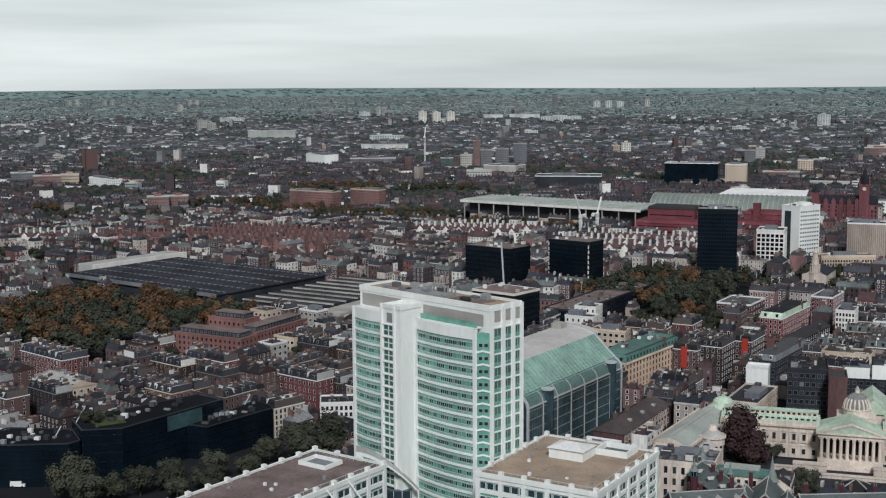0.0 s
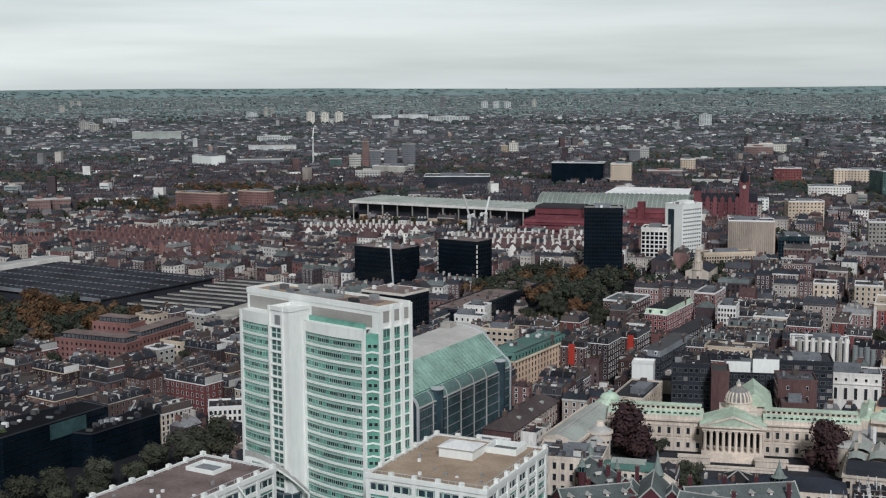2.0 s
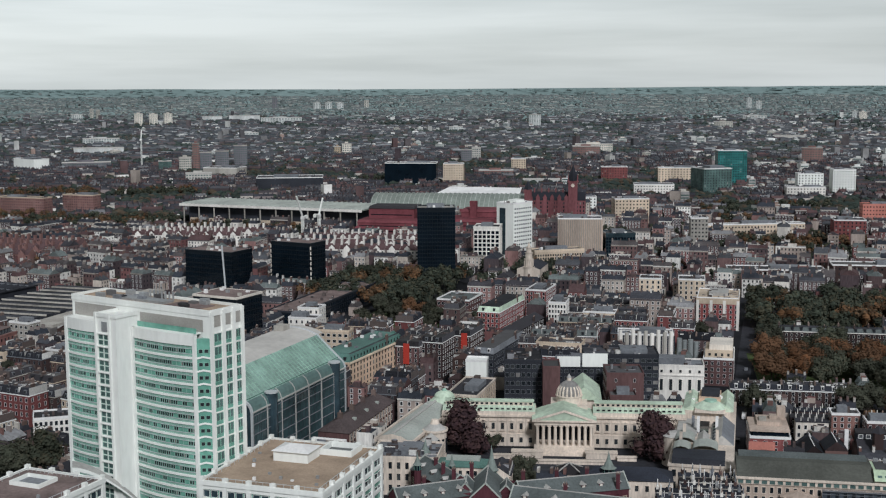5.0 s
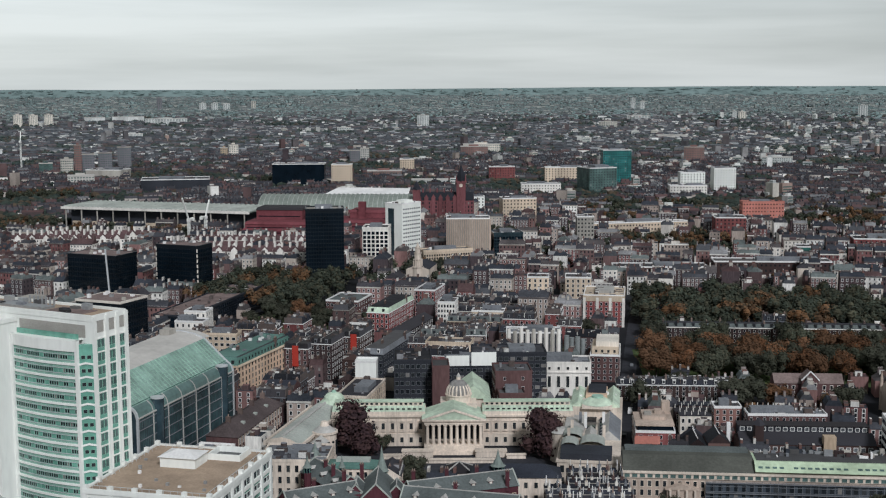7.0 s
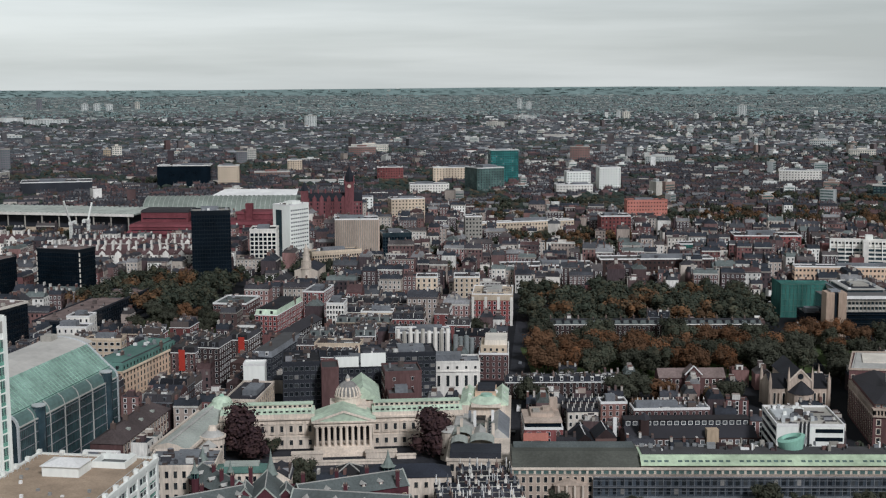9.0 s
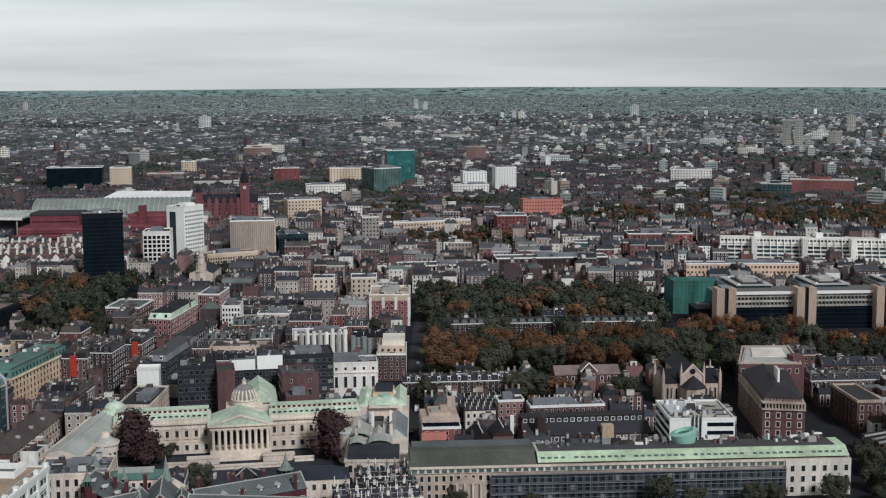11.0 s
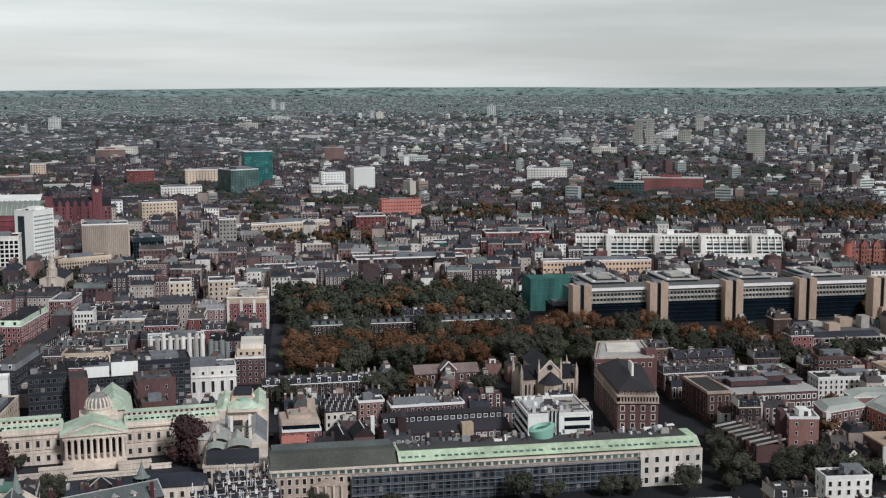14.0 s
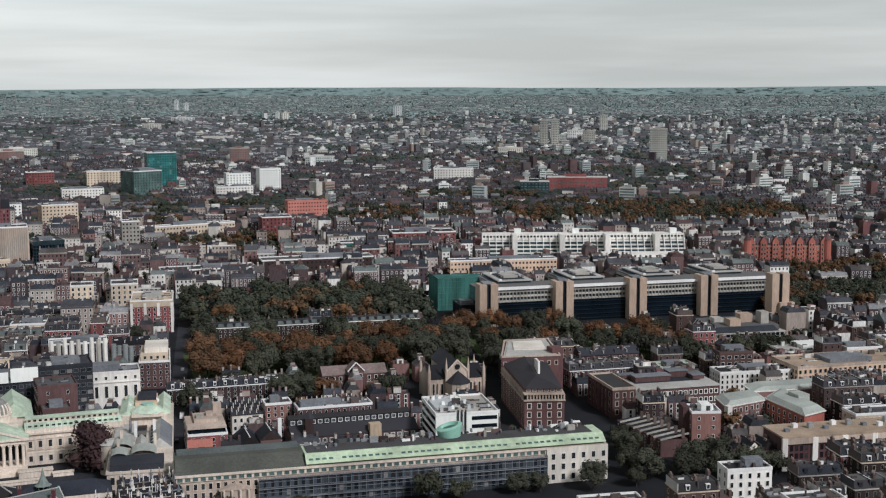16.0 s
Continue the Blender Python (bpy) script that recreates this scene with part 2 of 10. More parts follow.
M["midfarroof"] = mat("hazed_distant_roofs", (0.06, 0.06, 0.065), 0.85, vary=0.25, island=[(0.069, 0.078, 0.083), (0.080, 0.083, 0.088), (0.098, 0.105, 0.109), (0.065, 0.073, 0.079), (0.111, 0.094, 0.094), (0.230, 0.240, 0.238)])
M["clutter"] = mat("roof_clutter", (0.2, 0.2, 0.2), 0.8, vary=0.25, island=[(0.060, 0.060, 0.065), (0.620, 0.610, 0.580), (0.120, 0.100, 0.090), (0.090, 0.090, 0.095), (0.420, 0.410, 0.390), (0.100, 0.080, 0.070), (0.050, 0.050, 0.055), (0.260, 0.260, 0.260), (0.700, 0.690, 0.660), (0.075, 0.060, 0.055)])
M["flankgl"] = mat("grey_green_window", (0.085, 0.135, 0.12), 0.2, vary=0.4, fine=0.5, spec=0.5)
M["greyslate"] = mat("grey_green_slate", (0.105, 0.12, 0.112), 0.7, vary=0.3, fine=1.2)
M["leadgreen"] = mat("grey_green_ridges", (0.36, 0.385, 0.345), 0.6, vary=0.2)
# washed-out palette: haze is mixed into the colours of the last houses
M["mistwall"] = mat("hazed_skyline_houses", (0.2, 0.2, 0.2), 0.9, vary=0.2, island=[(0.126, 0.149, 0.141), (0.141, 0.156, 0.149), (0.212, 0.230, 0.212), (0.118, 0.141, 0.133), (0.141, 0.150, 0.143), (0.311, 0.328, 0.304), (0.114, 0.139, 0.128), (0.118, 0.143, 0.133), (0.131, 0.146, 0.139), (0.165, 0.178, 0.166)])
M["ground"] = mat("city_ground", (0.016, 0.017, 0.019), 0.95, vary=0.4, fine=0.05, wide=0.006)
M["palemetal"] = mat("pale_metal_roof", (0.50, 0.48, 0.44), 0.6, vary=0.12, fine=0.4, wide=0.06)
M["lead2"] = mat("weathered_lead", (0.42, 0.41, 0.38), 0.6, vary=0.2, fine=0.8)
M["gothicred"] = mat("red_gothic_brick", (0.165, 0.066, 0.068), 0.9, vary=0.3, streak=True)
M["salmonstone"] = mat("salmon_stone", (0.64, 0.465, 0.335), 0.85, vary=0.18, streak=True)
M["darkcopper"] = mat("dark_green_copper", (0.10, 0.19, 0.155), 0.6, vary=0.25)
M["darkgrey"] = mat("dark_grey_cladding", (0.034, 0.037, 0.043), 0.8, vary=0.25, spec=0.12)
M["flatsbrick"] = mat("pink_brown_brick", (0.22, 0.125, 0.108), 0.9, vary=0.25, streak=True)
M["hotelred"] = mat("red_terracotta", (0.36, 0.125, 0.095), 0.85, vary=0.25, streak=True)
M["plumbrick"] = mat("purple_red_brick", (0.085, 0.030, 0.036), 0.9, vary=0.3, streak=True)
M["tanconc"] = mat("grey_beige_panels", (0.36, 0.345, 0.31), 0.8, vary=0.15, fine=2.0)
M["leadstone"] = mat("stained_grey_lead", (0.27, 0.26, 0.235), 0.75, vary=0.3, fine=0.8)
M["spiregreen"] = mat("grey_green_spire", (0.19, 0.225, 0.195), 0.6, vary=0.25)
M["flue"] = mat("grey_green_metal", (0.24, 0.26, 0.245), 0.6, vary=0.2)
M["duskroof"] = mat("dusky_brown_slate", (0.078, 0.062, 0.058), 0.8, vary=0.35, fine=1.2)
M["cornerbrick"] = mat("purple_brown_brick", (0.135, 0.072, 0.068), 0.9, vary=0.25, streak=True)
M["redbrown"] = mat("red_brown_brick", (0.105, 0.060, 0.056), 0.9, vary=0.25, streak=True)
M["olive"] = mat("olive_slate", (0.088, 0.091, 0.075), 0.8, vary=0.25, fine=1.0)
M["brightcopper"] = mat("bright_verdigris", (0.30, 0.54, 0.43), 0.6, vary=0.15)
M["tanstone"] = mat("tan_limestone", (0.40, 0.31, 0.22), 0.9, vary=0.25, streak=True)
M["shedroof"] = mat("dark_shed_roofing", (0.035, 0.037, 0.042), 0.7, vary=0.45, fine=0.5, wide=0.06)
M["shedgl"] = mat("grey_green_shed_glazing", (0.22, 0.25, 0.21), 0.5, vary=0.2, fine=0.3)
M["redtile"] = mat("dark_red_tiles", (0.10, 0.062, 0.06), 0.85, vary=0.3, spread=0.2)
M["creamr"] = mat("pale_render", (0.66, 0.61, 0.53), 0.85, vary=0.2, streak=True)
M["tealtower"] = mat("teal_tower_glass", (0.03, 0.15, 0.14), 0.25, vary=0.35, fine=0.25, wide=0.09, spec=0.5)


# ---- mesh helpers ----
class MB:
    """Collects boxes, prisms and quads into one mesh; k is the material slot."""
    def __init__(self):
        self.v, self.f, self.k = [], [], []

    def add(self, vs, fs, k=0):
        o = len(self.v)
        self.v.extend(vs)
        for g in fs:
            self.f.append(tuple(i + o for i in g))
            self.k.append(k)
        return self

    def quad(self, a, b, c, d, k=0):
        return self.add([a, b, c, d], [(0, 1, 2, 3)], k)

    def prism(self, poly, z0, z1, k=0, top=None, base=False, inset=0.0):
        n = len(poly)
        cx, cy = sum(p[0] for p in poly) / n, sum(p[1] for p in poly) / n
        up = [(cx + (p[0] - cx) * (1 - inset), cy + (p[1] - cy) * (1 - inset)) for p in poly]
        vs = [(p[0], p[1], z0) for p in poly] + [(p[0], p[1], z1) for p in up]
        self.add(vs, [(i, (i + 1) % n, n + (i + 1) % n, n + i) for i in range(n)], k)
        self.add([(p[0], p[1], z1) for p in up], [tuple(range(n))], k if top is None else top)
        if base:
            self.add([(p[0], p[1], z0) for p in poly], [tuple(reversed(range(n)))], k)
        return self

    def box(self, x0, x1, y0, y1, z0, z1, k=0, top=None, base=False):
        return self.prism([(x0, y0), (x1, y0), (x1, y1), (x0, y1)], z0, z1, k, top, base)

    def beam(self, a, b, w=0.3, k=0):
        a, b = Vector(a), Vector(b)
        d = (b - a).normalized()
        s = d.cross(Vector((0, 0, 1)))
        s = s.normalized() if s.length > 1e-3 else Vector((1, 0, 0))
        u = s.cross(d)
        vs = []
        for p in (a, b):
            for i, j in ((-1, -1), (1, -1), (1, 1), (-1, 1)):
                vs.append(tuple(p + s * (i * w / 2) + u * (j * w / 2)))
        return self.add(vs, [(0, 1, 5, 4), (1, 2, 6, 5), (2, 3, 7, 6), (3, 0, 4, 7), (3, 2, 1, 0), (4, 5, 6, 7)], k)

    def cyl(self, x, y, z0, z1, r0, r1=None, n=10, k=0, cap=True):
        r1 = r0 if r1 is None else r1
        a = [2 * math.pi * i / n for i in range(n)]
        vs = [(x + r0 * math.cos(t), y + r0 * math.sin(t), z0) for t in a] + [(x + r1 * math.cos(t), y + r1 * math.sin(t), z1) for t in a]
        self.add(vs, [(i, (i + 1) % n, n + (i + 1) % n, n + i) for i in range(n)], k)
        if cap and r1 > 0.02:
            self.add(vs[n:], [tuple(range(n))], k)
        return self

    def gable(self, x0, x1, y0, y1, z0, h, along="x", k=0, ends=None, over=0.3, hip=0.0):
        """A pitched roof with its ridge along x or y; hip: how far the ridge's ends step in."""
        e = k if ends is None else ends
        if along == "x":
            ym = (y0 + y1) / 2
            r0, r1 = (x0 + hip, ym, z0 + h), (x1 - hip, ym, z0 + h)
            c = [(x0, y0 - over, z0), (x1, y0 - over, z0), (x1, y1 + over, z0), (x0, y1 + over, z0)]
        else:
            xm = (x0 + x1) / 2
            r0, r1 = (xm, y0 + hip, z0 + h), (xm, y1 - hip, z0 + h)
            c = [(x1 + over, y0, z0), (x1 + over, y1, z0), (x0 - over, y1, z0), (x0 - over, y0, z0)]
        self.quad(c[0], c[1], r1, r0, k)
        self.quad(c[2], c[3], r0, r1, k)
        self.add([c[3], c[0], r0], [(0, 1, 2)], k if hip else e)
        self.add([c[1], c[2], r1], [(0, 1, 2)], k if hip else e)
        return self

    def mansard(self, x0, x1, y0, y1, z0, h=3.0, inset=1.6, k=0, top=1):
        a = [(x0, y0, z0), (x1, y0, z0), (x1, y1, z0), (x0, y1, z0)]
        b = [(x0 + inset * 0.3, y0 + inset, z0 + h), (x1 - inset * 0.3, y0 + inset, z0 + h), (x1 - inset * 0.3, y1 - inset, z0 + h), (x0 + inset * 0.3, y1 - inset, z0 + h)]
        for i in range(4):
            j = (i + 1) % 4
            self.quad(a[i], a[j], b[j], b[i], k)
        return self.quad(*b, top)

    def windows(self, a, b, z0, z1, cols, rows, w, h, glass=0, frame_k=1, deep=0.14, rim=0.11, lift=0.06):
        """Window boxes along the wall from a to b (its outside on the right hand): a proud frame round a set-back pane."""
        ax, ay = a
        L = math.hypot(b[0] - ax, b[1] - ay)
        ux, uy = (b[0] - ax) / L, (b[1] - ay) / L
        nx, ny = uy, -ux
        sx, sz = L / cols, (z1 - z0) / rows
        rim = min(rim, w * 0.25)
        for i in range(cols):
            c = (i + 0.5) * sx
            for j in range(rows):
                zc = z0 + (j + 0.5) * sz
                def P(s, z, o):
                    return (ax + ux * s + nx * o, ay + uy * s + ny * o, z)
                s0, s1, q0, q1 = c - w / 2, c + w / 2, zc - h / 2, zc + h / 2
                if deep:
                    o = [P(s0 - rim, q0 - rim, deep), P(s1 + rim, q0 - rim, deep), P(s1 + rim, q1 + rim, deep), P(s0 - rim, q1 + rim, deep)]
                    n = [P(s0, q0, deep), P(s1, q0, deep), P(s1, q1, deep), P(s0, q1, deep)]
                    g = [P(s0, q0, 0.03), P(s1, q0, 0.03), P(s1, q1, 0.03), P(s0, q1, 0.03)]
                    e = [P(s0 - rim, q0 - rim, 0), P(s1 + rim, q0 - rim, 0), P(s1 + rim, q1 + rim, 0), P(s0 - rim, q1 + rim, 0)]
                    self.add(o + n + g + e, [(0, 1, 5, 4), (1, 2, 6, 5), (2, 3, 7, 6), (3, 0, 4, 7), (4, 5, 9, 8), (5, 6, 10, 9), (6, 7, 11, 10), (7, 4, 8, 11), (12, 13, 1, 0), (14, 15, 3, 2)], frame_k)
                    self.quad(*g, glass)
                else:
                    self.quad(P(s0, q0, lift), P(s1, q0, lift), P(s1, q1, lift), P(s0, q1, lift), glass)
        return self

    def mesh(self, name, mats):
        me = bpy.data.meshes.new(name)
        me.from_pydata(self.v, [], self.f)
        for m in mats:
            me.materials.append(M[m])
        if len(mats) > 1:
            me.polygons.foreach_set("material_index", self.k)
        me.update()
        return me


def part(name, mb, mats, parent, label="", kind=""):
    ob = new(name, mb.mesh(name, mats if isinstance(mats, (list, tuple)) else [mats]))
    ob.parent = parent
    return tagged(ob, label, kind=kind)


def thing(name, x, y, turn, label, category, group="", z=0.0):
    ob = new(name)
    ob.empty_display_size = 2
    ob.matrix_world = pose(x, y, z, 0, 0, turn)
    return tagged(ob, label, category, group)


def setting(name, mb, mats, label="", z=0.0):
    ob = new(name, mb.mesh(name, mats if isinstance(mats, (list, tuple)) else [mats]))
    ob.location.z = z
    return tagged(ob, label, kind="structure")


def stuff(name, mb, mats, label, category):
    ob = new(name, mb.mesh(name, mats if isinstance(mats, (list, tuple)) else [mats]))
    return tagged(ob, label, category, kind="stuff")


# ---- terrain: level near by, then bent up to the skyline to fit the view ----
FLAT, ROOM, FADE = 2200.0, 2650.0, 3500.0


def far_place(r):
    """Level range r in metres to (range, scale) on the terrain: the plain beyond 2.2 km is drawn together before the
    hills, keeping its look from the eye.
    """
    if r <= FLAT:
        return r, 1.0
    q = FLAT + ROOM * (1 - math.exp(-(r - FLAT) / FADE))
    return q, q / r


def terrain(q):
    if q <= FLAT:
        return 0.0
    u = min((q - FLAT) / ROOM, 0.9999)
    r = FLAT - FADE * math.log(1 - u)
    return EYE - q * max(EYE / r, math.tan(radians(0.5)))


def on_terrain(az, r):
    q, s = far_place(r)
    a = radians(az)
    return q * math.sin(a), q * math.cos(a), terrain(q), s

# ---- ground ----
def build_ground():
    mb = MB()
    rings = [0, 150, 300, 450, 600, 800, 1000, 1300, 1600, 1900, 2200] + [2200 + 53 * k for k in range(1, 51)] + [4950]
    n = 96
    vs = [(0, 0, 0)]
    for q in rings[1:]:
        for i in range(n):
            a = 2 * math.pi * i / n
            bumpy = 0.0
            if q > 4300:
                bumpy = 7 * noise.noise(Vector((math.sin(a) * 5, math.cos(a) * 5, 3.3))) * min((q - 4300) / 500, 1)
            vs.append((q * math.sin(a), q * math.cos(a), (terrain(min(q, 4840)) + bumpy if q < 4860 else terrain(4840) - 60)))
    fs = [(0, 1 + (i + 1) % n, 1 + i) for i in range(n)]
    for k in range(len(rings) - 2):
        o = 1 + k * n
        fs += [(o + i, o + (i + 1) % n, o + n + (i + 1) % n, o + n + i) for i in range(n)]
    mb.add(vs, fs)
    return setting("ground", mb, "ground", "dark grey city ground, bent up to low hills to fit the camera's view")


build_ground()

PLOT = np.zeros((2000, 1250), bool)          # ground that things stand on, on a 2 m raster from (-2000, 0)


def claim(x, y, turn, hw, hd):
    c, s = math.cos(radians(turn)), math.sin(radians(turn))
    q = math.hypot(hw, hd)
    i0, i1 = max(int((x - q + 2000) / 2), 0), min(int((x + q + 2000) / 2) + 1, 2000)
    j0, j1 = max(int((y - q) / 2), 0), min(int((y + q) / 2) + 1, 1250)
    if i1 > i0 and j1 > j0:
        dx = (np.arange(i0, i1) * 2 - 1999.0 - x)[:, None]
        dy = (np.arange(j0, j1) * 2 + 1.0 - y)[None, :]
        PLOT[i0:i1, j0:j1] |= (abs(dx * c + dy * s) < hw) & (abs(dy * c - dx * s) < hd)


def is_free(x, y):
    i, j = int((x + 2000) // 2), int(y // 2)
    return not (0 <= i < 2000 and 0 <= j < 1250 and PLOT[i, j])


# ---- roof clutter and general buildings ----
def clutter(mb, w, d, z, rnd, n, k=0):
    """Plant boxes, ducts and stair heads on a flat roof."""
    for _ in range(n):
        a, b = rnd.uniform(1.0, 4.0), rnd.uniform(1.0, 3.0)
        x, y = rnd.uniform(-w / 2 + 2.5, w / 2 - 2.5), rnd.uniform(-d / 2 + 2, d / 2 - 2)
        h = rnd.uniform(0.7, 2.6)
        if rnd.random() < 0.25:
            mb.cyl(x, y, z, z + h * 0.9, a * 0.35, n=8, k=k)
        else:
            mb.box(x - a / 2, x + a / 2, y - b / 2, y + b / 2, z, z + h, k)


def shared(name, me, parent, at):
    """A part that shares its mesh with all its like."""
    ob = new(name, me)
    ob.parent = parent
    ob.location = at
    return ob


DORMER = {}
for colour in ("lead", "slate", "whitepaint"):
    DORMER[colour] = MB().box(-0.7, 0.7, 0, 1.5, 0, 1.8, 0).add([(-0.85, -0.12, 1.75), (0.85, -0.12, 1.75), (0.85, 1.6, 1.95), (-0.85, 1.6, 1.95)], [(0, 1, 2, 3)], 0).box(-0.5, 0.5, -0.06, 0, 0.25, 1.6, 1).mesh("dormer", [colour, "glass"])
stack = MB().box(-0.45, 0.45, -1.1, 1.1, -6, 0, 0).box(-0.55, 0.55, -1.2, 1.2, -0.35, -0.1, 0, base=True)
for p in (-0.75, -0.25, 0.25, 0.75):
    stack.cyl(0, p, 0, 0.7, 0.16, 0.13, 6, 1)
CHIMNEY = stack.mesh("chimney", ["chim", "pot"])


def block(name, label, category, x, y, turn, w, d, h, wall="brick", roof="felt", cols=(8, 4), rows=4, win=(1.2, 1.9), glass="glass",
          trim="whitepaint", style="flat", plant=4, base=0.0, seed=1, group="", deep=0.14, parapet=0.9, plantmat="lead", cornice=True, z=0.0, take=True, mh=3.2):
    """A building with walls, windows, roof, parapet and roof plant; local x runs along its front, y to its back."""
    rnd = random.Random(seed)
    th = thing(name, x, y, turn, label, category, group, z)
    if take:
        claim(x, y, turn, w / 2 + 1.5, d / 2 + 1.5)
    x0, x1, y0, y1 = -w / 2, w / 2, -d / 2, d / 2
    walls = MB().box(x0, x1, y0, y1, -0.5, h, 0)
    part("wall", walls, wall, th)
    wm = MB()
    sides = (((x0, y0), (x1, y0), cols[0]), ((x1, y0), (x1, y1), cols[1]), ((x0, y1), (x0, y0), cols[1]))
    for a, b, n in sides:
        if n:
            wm.windows(a, b, base + 0.6, h - 0.5, n, rows, win[0], win[1], 0, 1, deep, 0.11 if wall not in ("brick", "redbrick", "redbrown") else 0.07)
    if wm.f:
        part("windows", wm, [glass, trim], th, kind="stuff")
    if style == "flat":
        rm = MB().box(x0 + 0.35, x1 - 0.35, y0 + 0.35, y1 - 0.35, h - 0.1, h + 0.12)
        part("roof", rm, roof, th)
        pm = MB()
        for a in ((x0 - 0.12, x1 + 0.12, y0 - 0.12, y0 + 0.33), (x0 - 0.12, x1 + 0.12, y1 - 0.33, y1 + 0.12), (x0 - 0.12, x0 + 0.33, y0 + 0.33, y1 - 0.33), (x1 - 0.33, x1 + 0.12, y0 + 0.33, y1 - 0.33)):
            pm.box(*a, h - 0.25, h + parapet, 0, base=True)
        part("parapet", pm, trim if cornice else wall, th)
        top = h + 0.12
        if plant and min(w, d) > 8 and rnd.random() < (1.0 if w > 28 else 0.45):
            hw, hd = w * rnd.uniform(0.15, 0.3), d * rnd.uniform(0.2, 0.3)
            ox = rnd.uniform(-0.2, 0.2) * w
            part("plant_room", MB().box(ox - hw, ox + hw, -hd, hd, top, top + rnd.uniform(2, 3.4)), plantmat, th)
    elif style == "mansard":
        rm = MB().mansard(x0, x1, y0, y1, h, mh, min(1.8, d * 0.2), 0, 1)
        part("roof", rm, [roof, "felt"], th)
        nd = max(2, int(w / 5.0))
        colour = rnd.choice(("lead", "slate", "whitepaint"))
        for i in range(nd):
            shared("dormer", DORMER[colour], th, (x0 + (i + 0.5) * w / nd, y0 + 0.35, h + 0.5))
        top = h + mh
        part("cornice", MB().box(x0 - 0.3, x1 + 0.3, y0 - 0.3, y1 + 0.3, h - 0.35, h + 0.08, 0, base=True), trim if cornice else wall, th)
    else:
        rm = MB().gable(x0 - 0.3, x1 + 0.3, y0, y1, h, mh, "x" if w >= d else "y", 0, 1, 0.5, hip=(min(w, d) * 0.5 if style == "hip" else 0))
        part("roof", rm, [roof, wall], th)
        top = h + mh * 0.55
    if style in ("mansard", "gable", "terrace"):
        n = max(2, int(w / 8))
        for i in range(n + 1):
            c = x0 + 0.5 + i * (w - 1.0) / n
            for cy in ((-d * 0.22 if i % 2 else d * 0.22),):
                shared("chimney", CHIMNEY, th, (c, cy, top + rnd.uniform(1.2, 2.0)))
    if style in ("mansard", "gable") and w < 70 and d < 30:
        rb = MB()
        for _ in range(int(w / 1.5)):
            px, py = rnd.uniform(x0 + 1, x1 - 1), rnd.uniform(-d * 0.2, d * 0.2)
            a, b2, hh = rnd.uniform(0.3, 1.3), rnd.uniform(0.3, 0.9), rnd.uniform(0.4, 1.5)
            rb.box(px - a, px + a, py - b2, py + b2, top - (0.2 if style == "mansard" else 0.8), top + hh)
        for i in range(int(w / 6.0) + 1):
            px = x0 + i * w / max(1, int(w / 6.0))
            rb.box(px - 0.18, px + 0.18, -d / 2 + 0.5, d / 2 - 0.5, h, top + 0.35)
        part("roof_clutter", rb, "clutter", th, kind="stuff")
    if style == "flat" and plant:
        rc = MB()
        clutter(rc, w, d, top, rnd, plant)
        part("roof_plant", rc, "clutter", th, kind="stuff")
        lo = MB()
        for _ in range(plant * 2):
            px, py, hh = rnd.uniform(x0 + 1, x1 - 1), rnd.uniform(y0 + 1, y1 - 1), rnd.uniform(0.3, 1.3)
            if rnd.random() < 0.4:
                lo.beam((px, py, top + 0.3), (min(px + rnd.uniform(2, 6), x1 - 0.6), py, top + 0.3), 0.4)
            else:
                lo.box(px - 0.45, px + 0.45, py - 0.4, py + 0.4, top - 0.1, top + hh)
        part("roof_ducts", lo, "clutter", th, kind="stuff")
    return th


